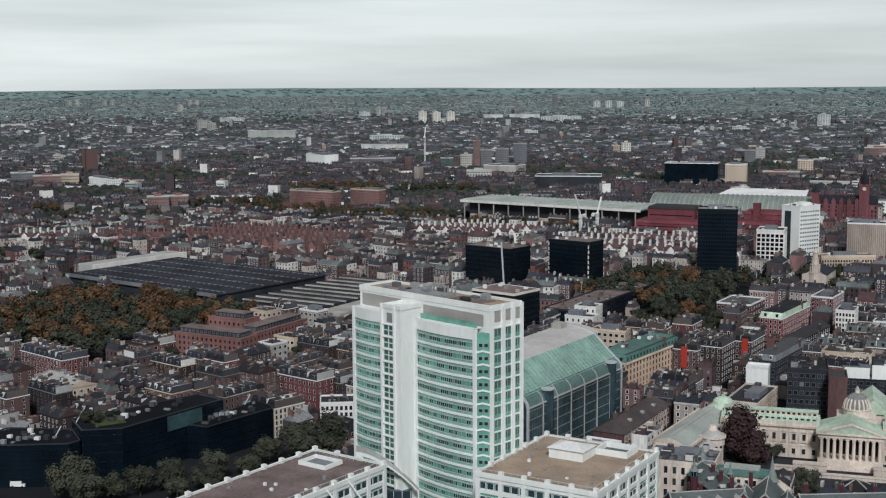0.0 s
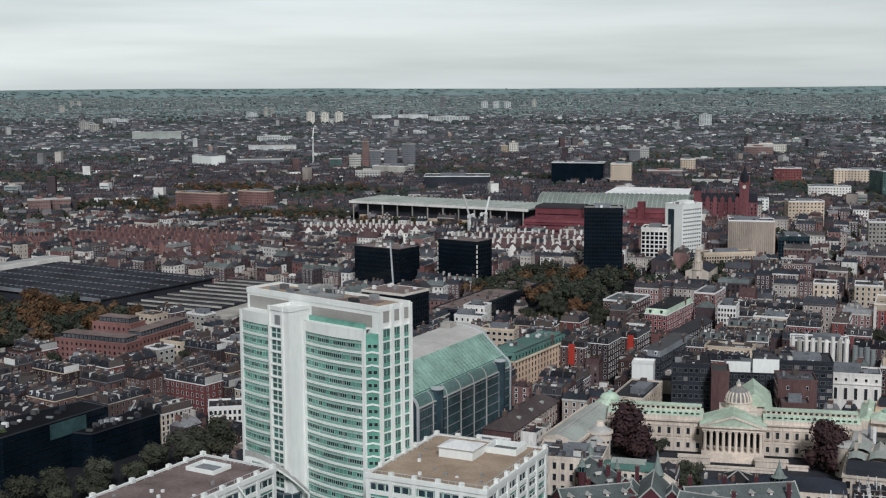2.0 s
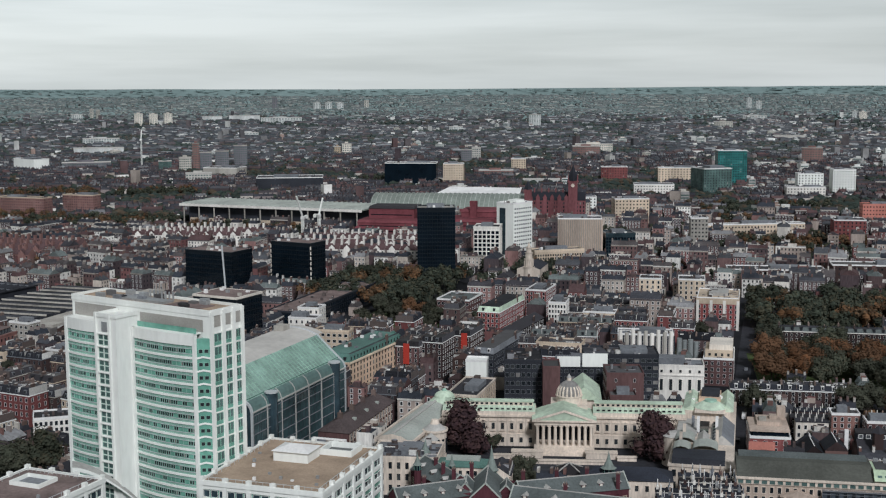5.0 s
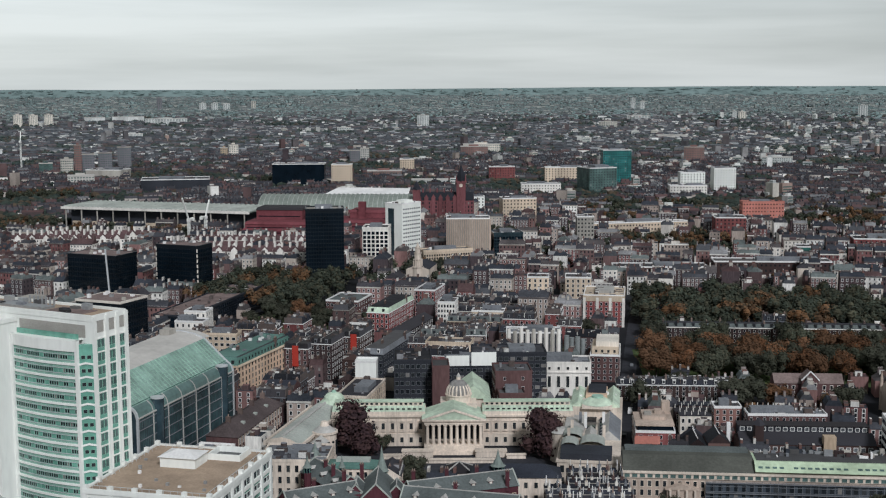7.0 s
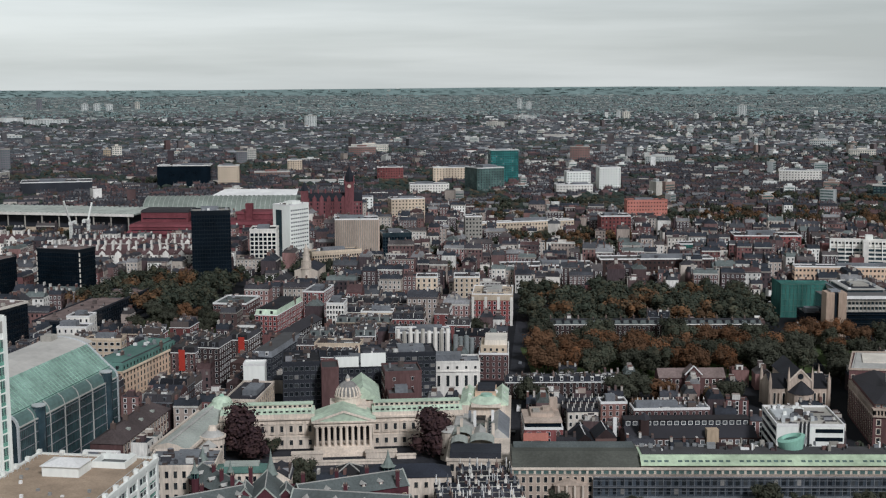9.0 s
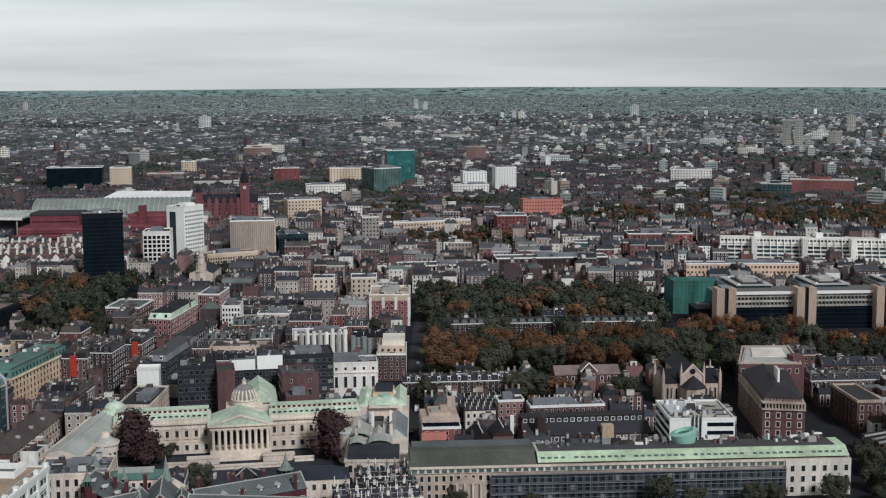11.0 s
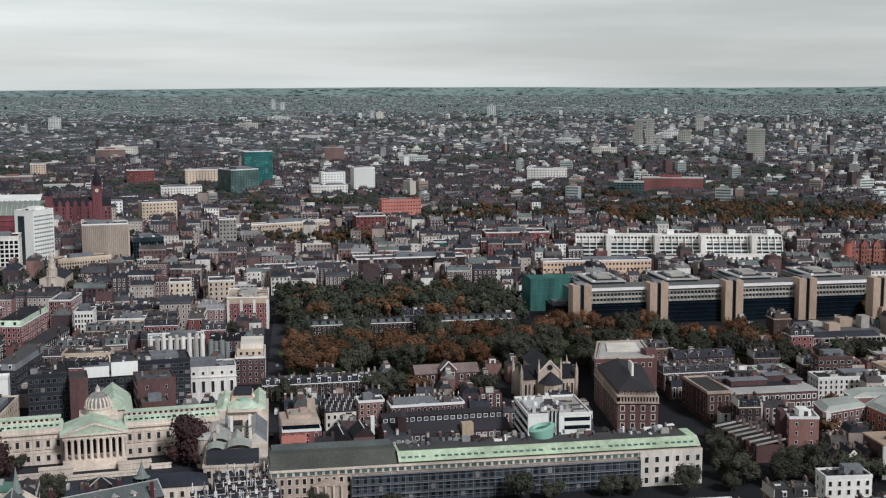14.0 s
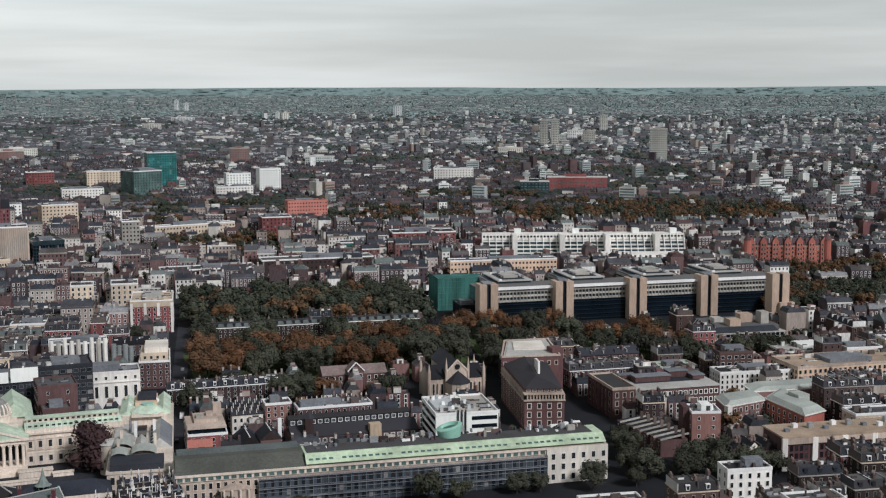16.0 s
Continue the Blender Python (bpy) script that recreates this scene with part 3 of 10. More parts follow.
# ---- trees ----
def leaf_crown(rnd, r, h, leaves, size, lobes, low=0.42):
    mb = MB()
    cs = []
    for i in range(lobes):
        a, q = rnd.uniform(0, 6.283), r * math.sqrt(rnd.uniform(0.0, 0.62))
        zr = rnd.uniform(low, 0.86)
        if low < 0.3:
            q *= 1.15 - 0.9 * zr
        zc = h * zr * (1 - 0.22 * q / r)
        cs.append((q * math.cos(a), q * math.sin(a), zc, r * rnd.uniform(0.34, 0.5)))
    for cx, cy, cz, lr in cs:
        vs, q = [], lr * 0.66
        for k, (zz, f) in enumerate(((-0.75, 0.6), (-0.2, 0.98), (0.35, 0.9), (0.78, 0.55))):
            for i in range(7):
                a = 6.283 * (i + 0.5 * k) / 7
                g = q * f * rnd.uniform(0.84, 1.12)
                vs.append((cx + g * math.cos(a), cy + g * math.sin(a), cz + q * (zz + rnd.uniform(-.08, .08))))
        vs.append((cx, cy, cz + q))
        mb.add(vs, [(k * 7 + i, k * 7 + (i + 1) % 7, k * 7 + 7 + (i + 1) % 7, k * 7 + 7 + i) for k in range(3) for i in range(7)] + [(21 + i, 21 + (i + 1) % 7, 28) for i in range(7)])
    for i in range(leaves):
        cx, cy, cz, lr = cs[i % lobes]
        d = Vector((rnd.gauss(0, 1), rnd.gauss(0, 1), rnd.gauss(0, 1) + 0.25)).normalized()
        p = Vector((cx, cy, cz)) + d * lr * rnd.uniform(0.66, 1.16)
        nrm = (d + Vector((rnd.uniform(-.2, .2), rnd.uniform(-.2, .2), rnd.uniform(-.1, .3)))).normalized()
        s = nrm.cross(Vector((rnd.gauss(0, 1), rnd.gauss(0, 1), rnd.gauss(0, 1)))).normalized()
        u = nrm.cross(s)
        k = size * rnd.uniform(0.55, 1.25)
        a, b = s * k, u * k * rnd.uniform(0.5, 0.9)
        mb.add([tuple(p - a), tuple(p - b * 0.8 + nrm * k * 0.2), tuple(p + a), tuple(p + b)], [(0, 1, 2, 3)])
    return mb, cs


def tree_mesh(seed, r, h, leaves=2300, size=0.55, lobes=13, low=0.42):
    rnd = random.Random(seed)
    crown, cs = leaf_crown(rnd, r, h, leaves, size, lobes, low)
    tm = MB().cyl(0, 0, -0.3, h * 0.34, 0.45, 0.3, 8, cap=False)
    for cx, cy, cz, lr in cs[:7]:
        a, b = Vector((0, 0, h * 0.3)), Vector((cx, cy, cz))
        m = (a + b) / 2 + Vector((0, 0, 0.5))
        tm.beam(a, m, 0.26)
        tm.beam(m, b, 0.16)
    return tm, crown


TREES = {}
for kind, colour, label in (("green", "leaf", "tall plane tree with dull green autumn leaves"), ("rust", "rust", "tree with rusty orange autumn leaves"), ("plum", "plum", "dark purple copper beech tree")):
    for v in range({"green": 5, "rust": 3, "plum": 2}[kind]):
        h = (17, 15, 19, 14, 16)[v]
        tm, crown = tree_mesh(40 + v * 7 + len(kind), h * (0.46 if kind == "plum" else 0.44), h, 2400 if kind == "plum" else 1700, 0.6, 34 if kind == "plum" else 20, 0.2 if kind == "plum" else 0.42)
        TREES[kind, v] = (tm.mesh("trunk", ["bark"]), crown.mesh("crown", [colour]), label)


def tree(x, y, kind="green", v=0, s=1.0, group="", z=0.0):
    a, b, label = TREES[kind, v]
    th = thing("tree", x, y, (x * 37 + y * 91) % 360, label, "tree", group, z)
    th.scale = (s, s, s * (0.9 + 0.2 * ((x * 13.7) % 1)))
    for nm, me in (("trunk", a), ("crown", b)):
        o = new(nm, me)
        o.parent = th
    return th


def grove(x0, x1, y0, y1, step, seed, rust=0.3, s=(0.8, 1.1), group="trees in the square", turn=0.0, lawn=True, take=True):
    rnd = random.Random(seed)
    cx, cy = (x0 + x1) / 2, (y0 + y1) / 2
    if take:
        claim(cx, cy, turn, (x1 - x0) / 2 + 4, (y1 - y0) / 2 + 4)
    c, sn = math.cos(radians(turn)), math.sin(radians(turn))
    nx, ny = max(1, round((x1 - x0) / step)), max(1, round((y1 - y0) / step))
    for i in range(nx):
        for j in range(ny):
            u = (i + 0.5 + rnd.uniform(-.35, .35)) / nx * (x1 - x0) + x0 - cx
            w = (j + 0.5 + rnd.uniform(-.35, .35)) / ny * (y1 - y0) + y0 - cy
            k = "rust" if rnd.random() < rust else "green"
            tree(cx + u * c - w * sn, cy + u * sn + w * c, k, rnd.randrange(3 if k == "rust" else 5), rnd.uniform(*s), group)
    if lawn:
        hw, hd = (x1 - x0) / 2 + 2, (y1 - y0) / 2 + 2
        pts = [(cx + u * c - w * sn, cy + u * sn + w * c) for u, w in ((-hw, -hd), (hw, -hd), (hw, hd), (-hw, hd))]
        setting("lawn", MB().prism(pts, 0, 0.12), "grass", "dark green lawn under trees")

# ---- hospital tower and podiums ----
def arc(xa, xb, y, sag, n):
    return [(xa + (xb - xa) * i / n, y - sag * (1 - (2 * i / n - 1) ** 2)) for i in range(n + 1)]


def strip(mb, pts, z0, z1, k=0, out=0.0, cap=False):
    """A curved wall through pts; out: how far it stands proud, with closing top and underside."""
    q = []
    for i, p in enumerate(pts):
        a, b = pts[max(i - 1, 0)], pts[min(i + 1, len(pts) - 1)]
        d = math.hypot(b[0] - a[0], b[1] - a[1])
        q.append((p[0] + (b[1] - a[1]) / d * out, p[1] - (b[0] - a[0]) / d * out))
    for i in range(len(pts) - 1):
        mb.quad((*q[i], z0), (*q[i + 1], z0), (*q[i + 1], z1), (*q[i], z1), k)
        if out:
            mb.quad((*q[i], z1), (*q[i + 1], z1), (*pts[i + 1], z1), (*pts[i], z1), k)
            mb.quad((*pts[i], z0), (*pts[i + 1], z0), (*q[i + 1], z0), (*q[i], z0), k)
    if out:
        for i in (0, len(pts) - 1):
            mb.quad((*pts[i], z0), (*q[i], z0), (*q[i], z1), (*pts[i], z1), k)
    return mb


def hospital_tower():
    th = thing("hospital_tower", -143, 446, -28, "tall white hospital tower with bands of green glass", "hospital")
    claim(-143, 446, -28, 40, 26)
    FL, N, TOP = 4.62, 15, 69.0
    part("wall", MB().box(-34, 34, -7.5, 8.4, -0.5, 80, 0), "white", th)
    part("core", MB().box(-10, 0, -18, -7.5, -0.5, 77.0, 0), "white", th, "white windowed core shaft")
    part("core_panel", MB().box(-7.2, -4.4, -18.12, -18.0, 71.5, 75.0, 0), "metal", th, "grey louvre panel")
    part("core_rim", MB().box(-10.3, 0.3, -18.3, -17.5, 76.6, 78.0, 0, base=True).box(-10.3, -9.6, -17.5, -8, 76.6, 78.0, 0, base=True).box(-0.4, 0.3, -17.5, -8, 76.6, 78.0, 0, base=True), "white", th)
    for xa, xb, ztop, sag in ((-34, -10, 73.2, 1.6), (0, 30, 72.8, 1.5)):
        pts = arc(xa, xb, -10.3, sag, 15)
        n = len(pts) - 1
        part("glass_wall", strip(MB(), pts, -0.5, TOP + 0.2, 0), "tealgl", th, "green glass curtain wall")
        cap = MB()
        strip(cap, pts, TOP, ztop, 0, 0.5)
        cap.add([(p[0], p[1], ztop) for p in pts] + [(xb, -7.5, ztop), (xa, -7.5, ztop)], [tuple(range(len(pts) + 2))], 0)
        part("top_band", cap, "white", th)
        for k in range(N):
            z = TOP - FL * (k + 1)
            part("floor_band", strip(MB(), pts, z - 0.05, z + 0.75, 0, 0.4), "white", th, "white floor band")
            part("glass_strip", strip(MB(), pts, z + 0.8, z + 1.6, 0, 0.06), "palegreen", th, "pale green glass strip")
            part("transom", strip(MB(), pts, z + 1.6, z + 1.78, 0, 0.22), "steel", th)
            part("transom", strip(MB(), pts, z + 3.45, z + 3.6, 0, 0.22), "steel", th)
            part("glass_strip", strip(MB(), pts, z + 3.65, z + 4.3, 0, 0.06), "palegreen", th, "pale green glass strip")
            w = MB()
            rnd = random.Random(k * 3 + int(xa))
            off, run = rnd.randrange(n), 0
            for i in range(n):
                if (i + off) % 7 == 6 or rnd.random() < 0.2:
                    continue
                w.windows(pts[i], pts[i + 1], z + 1.9, z + 3.4, 2, 1, (xb - xa) / n * 0.40, 1.2, 0, 1, 0.1, 0.08)
            part("window_row", w, ["glass", "palegreen"], th, "dark openable windows", "stuff")
            mu = MB()
            for i in range(n + 1):
                mu.beam((pts[i][0], pts[i][1] - 0.1, z + 0.7), (pts[i][0], pts[i][1] - 0.1, z + FL), 0.14)
            part("mullions", mu, "palegreen", th, kind="stuff")
    for k in range(N + 1):
        z = TOP - FL * (k + 1) + 2.2
        part("core_window", MB().windows((-9.0, -18), (-3.6, -18), z, z + 4.0, 2, 2, 2.0, 1.45, 0, 1, 0.15, 0.12), ["flankgl", "palegreen"], th)
        part("core_band", MB().box(-9.3, -3.4, -18.5, -18.0, z + 3.9, z + 4.3, 0, base=True), "white", th)
    for x in (-10.0, -3.2):
        part("core_fin", MB().box(x - 0.3, x + 0.5, -18.7, -17.9, 0, 78.2, 0), "white", th)
    part("edge_fin", MB().box(-0.2, 0.9, -11.4, -9.9, 0, 72.8, 0), "white", th)
    part("edge_fin", MB().box(29.2, 30.4, -11.2, -9.9, 0, 72.8, 0), "white", th)
    part("edge_fin", MB().box(-34.6, -33.4, -11.2, -7.5, 0, 73.2, 0), "white", th)
    # chamfered green corner
    part("corner_wall", MB().add([(30.4, -10.2, -0.5), (34, -7.4, -0.5), (34, -7.4, 71.5), (30.4, -10.2, 71.5), (30.4, -7.4, 71.5), (30.4, -7.4, -0.5)], [(0, 1, 2, 3), (3, 2, 4), (5, 0, 3, 4)]), "tealgl", th, "green glass corner strip")
    for k in range(N):
        z = TOP - FL * (k + 1)
        part("corner_band", MB().add([(30.4, -10.6, z), (32.2, -9.2, z + 0.5), (34.2, -7.7, z), (34.2, -7.7, z + 0.7), (32.2, -9.2, z + 1.2), (30.4, -10.6, z + 0.7)], [(0, 1, 4, 5), (1, 2, 3, 4)]), "white", th)
        for c0, c1 in ((0.12, 0.46), (0.54, 0.88)):
            part("corner_window", MB().windows((30.4 + 3.6 * c0, -10.26 + 2.8 * c0), (30.4 + 3.6 * c1, -10.26 + 2.8 * c1), z + 1.5, z + 4.1, 1, 1, 1.25, 1.2, 0, 1, 0.1, 0.1), ["glass", "palegreen"], th)
    # flank with three double columns of windows between white fins
    for y in (-5.4, -0.3, 4.8):
        for k in range(N + 1):
            z = TOP + 4.6 - FL * (k + 1)
            for q in (0.0, 1.75):
                part("window", MB().windows((34, y + q), (34, y + q + 1.7), z + 0.8, z + 3.7, 1, 1, 1.35, 2.5, 0, 1, 0.12, 0.17), ["flankgl", "tealgl"], th)
            part("spandrel", MB().box(34, 34.1, y, y + 3.45, z - 0.35, z + 0.75, 0, base=True), "tealgl", th, "green glass spandrel")
            part("sill_band", MB().box(34, 34.3, y - 0.1, y + 3.55, z + 3.75, z + 4.15, 0, base=True), "white", th)
    for y in (-7.0, -1.1, 4.0, 8.3):
        part("fin", MB().box(34, 35.0, y - 0.6, y + 0.5, 0, 80.6, 0), "white", th)
    # roof
    part("roof", MB().box(-33, 33, -6.5, 7.4, 80.0, 80.2), "gravel", th, "tan gravel flat roof")
    pm = MB()
    for a in ((-34.2, 34.3, -7.7, -6.7), (-34.2, 34.3, 7.6, 8.6), (-34.2, -33.2, -6.7, 7.6), (33.3, 34.3, -6.7, 7.6)):
        pm.box(*a, 79.0, 81.0, 0, base=True)
    part("parapet", pm, "white", th)
    part("roof_screen", MB().box(1, 29, -9.0, -8.7, 72.8, 74.6, 0), "tealgl", th, "green glass roof screen")
    # thin grey-beige panels: the recess's shadow is put in as colour
    part("shadow_recess", MB().box(1, 31, -7.62, -7.5, 73.4, 77.6, 0), "tanconc", th, "grey-beige panel for the shadowed recess under the roof")
    part("shadow_recess", MB().box(-32.5, -11, -7.62, -7.5, 73.6, 78.2, 0), "tanconc", th, "grey-beige panel for the shadowed recess under the roof")
    for y in (-5.2, -0.1, 5.0):
        part("top_recess", MB().box(34, 34.12, y, y + 3.0, 75.0, 79.2, 0), "tanconc", th, "grey-beige louvre panel")
    rnd = random.Random(4)
    for i in range(14):
        x, y, h = rnd.uniform(-28, 28), rnd.uniform(-4, 5), rnd.uniform(0.8, 2.4)
        part("plant_unit", MB().box(x - 1.6, x + 1.6, y - 1, y + 1, 80.2, 80.2 + h, 0), rnd.choice(("lead", "metal", "felt")), th)
    for i in range(7):
        part("vent_pipe", MB().cyl(-6 + i * 1.9, 4.5, 80.2, 83.2, 0.35, n=8), "metal", th)
    part("plant_deck", MB().box(-16, 8, -3.0, 2.0, 80.2, 81.0, 0), "metal", th, "grey plant deck")
    part("roof_hatch", MB().box(10, 26, -4.5, 4.0, 80.2, 80.5, 0), "brownroof", th)


def podium(x, y, turn, w, d, h, roof, extra):
    th = thing("hospital_podium", x, y, turn, "low white-framed hospital block with flat gravel roof" if extra else "low white-framed hospital block with brown flat roof", "hospital block")
    claim(x, y, turn, w / 2 + 3, d / 2 + 3)
    x0, x1, y0, y1 = -w / 2, w / 2, -d / 2, d / 2
    part("wall", MB().box(x0, x1, y0, y1, -0.5, h - 0.6, 0), "tealgl", th, "green glass walls")
    part("roof", MB().box(x0 - 0.2, x1 + 0.2, y0 - 0.2, y1 + 0.2, h - 0.6, h), roof, th)
    for z in [h - 2.4 - 4.2 * k for k in range(6)]:
        for a in ((x0 - 0.5, x1 + 0.5, y0 - 0.5, y0), (x1, x1 + 0.5, y0, y1), (x0 - 0.5, x0, y0, y1)):
            part("floor_band", MB().box(*a, z, z + 1.3, 0, base=True), "white", th)
    for a in ((x0 - 0.9, x1 + 0.9, y0 - 0.9, y0 + 0.1), (x0 - 0.9, x1 + 0.9, y1 - 0.1, y1 + 0.9), (x0 - 0.9, x0 + 0.1, y0 + 0.1, y1 - 0.1), (x1 - 0.1, x1 + 0.9, y0 + 0.1, y1 - 0.1)):
        part("parapet", MB().box(*a, h - 1.0, h + 0.55, 0, base=True), "white", th)
    n, m = round(w / 9), round(d / 9)
    posts = [(x0 + i * w / n, y0) for i in range(n + 1)] + [(x1, y0 + j * d / m) for j in range(1, m + 1)] + [(x0, y0 + j * d / m) for j in range(1, m + 1)] + [(x0 + i * w / n, y1) for i in range(1, n)]
    for px, py in posts:
        part("post", MB().box(px - 0.75, px + 0.75, py - 0.75, py + 0.75, 0, h + 1.7, 0), "white", th)
    rail = MB()
    for a, b in (((x0 + 1.6, y0 + 1.6), (x1 - 1.6, y0 + 1.6)), ((x1 - 1.6, y0 + 1.6), (x1 - 1.6, y1 - 1.6)), ((x1 - 1.6, y1 - 1.6), (x0 + 1.6, y1 - 1.6)), ((x0 + 1.6, y1 - 1.6), (x0 + 1.6, y0 + 1.6))):
        rail.beam((*a, h + 1.1), (*b, h + 1.1), 0.14)
        for i in range(16):
            t = i / 16
            px, py = a[0] + (b[0] - a[0]) * t, a[1] + (b[1] - a[1]) * t
            rail.beam((px, py, h), (px, py, h + 1.1), 0.1)
    part("railing", rail, "steel", th)
    wf = MB()
    wf.windows((x1, y0), (x1, y1), 1, h - 1.5, int(d / 3), 5, 2.4, 2.2, 0, 1, 0.12, 0.15).windows((x0, y0), (x1, y0), 1, h - 1.5, int(w / 3), 5, 2.4, 2.2, 0, 1, 0.12, 0.15)
    part("windows", wf, ["bluegl", "white"], th, kind="stuff")
    if extra:
        pav = part("pavilion", MB().box(-9, 4, 2, 12, h, h + 3.6, 0), "white", th, "white rooftop pavilion")
        part("pavilion_roof", MB().gable(-9.6, 4.6, 1.6, 12.4, h + 3.6, 1.7, "x", 0, hip=5.0), "whitepaint", pav)
        part("light_well", MB().box(4, 15, 14, 23, h, h + 0.2, 0), "blackgl", th, "dark sunken light well")
        for a in ((3.4, 15.6, 13.4, 14.0), (3.4, 15.6, 23.0, 23.6), (3.4, 4.0, 14.0, 23.0), (15.0, 15.6, 14.0, 23.0)):
            part("well_frame", MB().box(*a, h, h + 2.2, 0, base=True), "white", th)
    else:
        part("light_well", MB().box(-9, 2, 20, 28, h, h + 0.2, 0), "lead", th)
        for a in ((-9.6, 2.6, 19.4, 20.0), (-9.6, 2.6, 28.0, 28.6), (-9.6, -9.0, 20.0, 28.0), (2.0, 2.6, 20.0, 28.0)):
            part("well_frame", MB().box(*a, h, h + 1.4, 0, base=True), "white", th)
        for i in range(5):
            part("brace", MB().beam((x1 + 0.6, y0 + 6 + i * 11, h + 0.3), (x1 + 3.4, y0 + 10 + i * 11, h - 7), 0.5), "white", th)
    rnd = random.Random(int(x))
    for i in range(9):
        px, py = rnd.uniform(x0 + 4, x1 - 4), rnd.uniform(y0 + 4, y1 - 14)
        part("roof_vent", MB().box(px - 0.5, px + 0.5, py - 0.4, py + 0.4, h, h + rnd.uniform(0.5, 1.2), 0), rnd.choice(("metal", "whitepaint")), th)


hospital_tower()
podium(-89, 427, -13.4, 43, 52, 27, "gravel", True)
podium(-175, 377, -18, 31, 70, 27, "brownroof", False)


def canopy():
    th = thing("arched_canopy", -166.2, 422.4, 20.2, "curved white steel canopy sweeping down between hospital blocks", "canopy")
    prev = None
    for i in range(15):
        t = i / 14
        z, deep, thick = 25.6 - 15.1 * t ** 1.6, 6.5 - 4.5 * t, 1.5 - 1.0 * t
        p = ((22.6 * t, 0, z), (22.6 * t, deep, z + 0.5), (22.6 * t, 0, z - thick))
        if prev:
            part("canopy_panel", MB().quad(prev[0], p[0], p[1], prev[1]), "lead2", th, "pale grey canopy roof")
            part("canopy_edge", MB().quad(prev[2], p[2], p[0], prev[0]), "white", th)
        prev = p
    part("glazed_hall", MB().box(1, 20, 1.5, 9, -0.5, 10, 0), "bluegl", th)
    for i in range(7):
        part("mullion", MB().beam((1 + i * 3.1, 1.4, 0), (1 + i * 3.1, 1.4, 10), 0.25), "steel", th)
    part("column", MB().cyl(22.4, 0.2, -0.3, 10.2, 0.35), "white", th)


canopy()


# ---- office with the sloping green glass roof ----
def glass_office():
    th = thing("glazed_office", -107, 537, -16, "long office with sloping green glass roof and pale vaulted back", "office")
    claim(-115, 540, -14.8, 24, 52)
    y0, y1 = -46.0, 40.0
    e, zr = 0.0, 41.5
    prof = [(e, 0), (e, 27), (e - 0.5, 29), (e - 1.5, 30.4), (e - 2.8, 31.3)]
    ridge = (e - 14, zr)
    back = [(ridge[0] - 5, zr + 1.8), (ridge[0] - 11, zr + 2.8), (ridge[0] - 18, zr + 2.4), (ridge[0] - 24, zr - 0.5), (ridge[0] - 27, zr - 6), (ridge[0] - 28, 0)]
    body = MB()
    allp = prof + [ridge]
    for (a, za), (b, zb) in zip(prof[:2], prof[1:2]):
        body.quad((a, y0, za), (a, y1, za), (b, y1, zb), (b, y0, zb))
    part("facade", body, "seagl", th, "dark blue-grey glass facade")
    cur = MB()
    for (a, za), (b, zb) in zip(prof[1:], prof[2:]):
        cur.quad((a, y0, za), (a, y1, za), (b, y1, zb), (b, y0, zb))
    part("curved_eave", cur, "eavegl", th, "dark green curved eave glazing")
    part("glazed_roof", MB().quad((prof[-1][0], y0, prof[-1][1]), (prof[-1][0], y1, prof[-1][1]), (ridge[0], y1, ridge[1]), (ridge[0], y0, ridge[1])), "wellgl", th, "green glazed roof slope")
    bk = MB()
    line = [ridge] + back
    for (a, za), (b, zb) in zip(line, line[1:]):
        bk.quad((a, y0, za), (a, y1 + 6, za), (b, y1 + 6, zb), (b, y0, zb))
    part("vault", bk, "palemetal", th, "pale metal vaulted roof")
    for y, flip in ((y0, 1), (y1, -1)):
        pts = [(p[0], y, p[1]) for p in allp + back]
        part("end_wall", MB().add(pts, [tuple(range(len(pts)))[::flip]]), "bluegl", th)
        for (a, za), (b, zb) in zip(allp + back[:5], (allp + back[:5])[1:]):
            part("verge", MB().beam((a, y, za), (b, y, zb), 0.9), "steel", th, "")
    dx, dz = ridge[0] - prof[-1][0], ridge[1] - prof[-1][1]
    for i in range(31):
        y = y0 + i * (y1 - y0) / 30
        part("glazing_bar", MB().beam((prof[-1][0], y, prof[-1][1] + 0.1), (ridge[0], y, ridge[1] + 0.1), 0.17), "copper", th)
    for j in range(9):
        t = (j + 0.5) / 9
        part("purlin", MB().beam((prof[-1][0] + dx * t, y0, prof[-1][1] + dz * t + 0.12), (prof[-1][0] + dx * t, y1, prof[-1][1] + dz * t + 0.12), 0.15), "copper", th)
    for i in range(8):
        y = y0 + i * (y1 - y0) / 7
        part("column", MB().box(e, e + 0.45, y - 0.16, y + 0.16, 0, 27, 0), "lead2", th, "pale steel column")
        for (a, za), (b, zb) in zip(prof[1:], prof[2:]):
            part("rib", MB().beam((a + 0.2, y, za), (b + 0.1, y, zb + 0.2), 0.3), "lead2", th)
    for z in (5, 9.2, 13.4, 17.6, 21.8, 25.4):
        part("floor_band", MB().box(e, e + 0.3, y0, y1, z, z + 0.3, 0, base=True), "lead", th)
    part("gutter", MB().box(e - 0.2, e + 0.5, y0, y1, 26.8, 27.3, 0, base=True), "lead2", th)
    part("eave_rail", MB().beam((prof[-1][0] - 0.4, y0, prof[-1][1] + 0.5), (prof[-1][0] - 0.4, y1, prof[-1][1] + 0.5), 0.3), "darkcopper", th)
    mu = MB()
    for i in range(61):
        y = y0 + i * (y1 - y0) / 60
        mu.box(e, e + 0.14, y - 0.04, y + 0.04, 1, 26, 0)
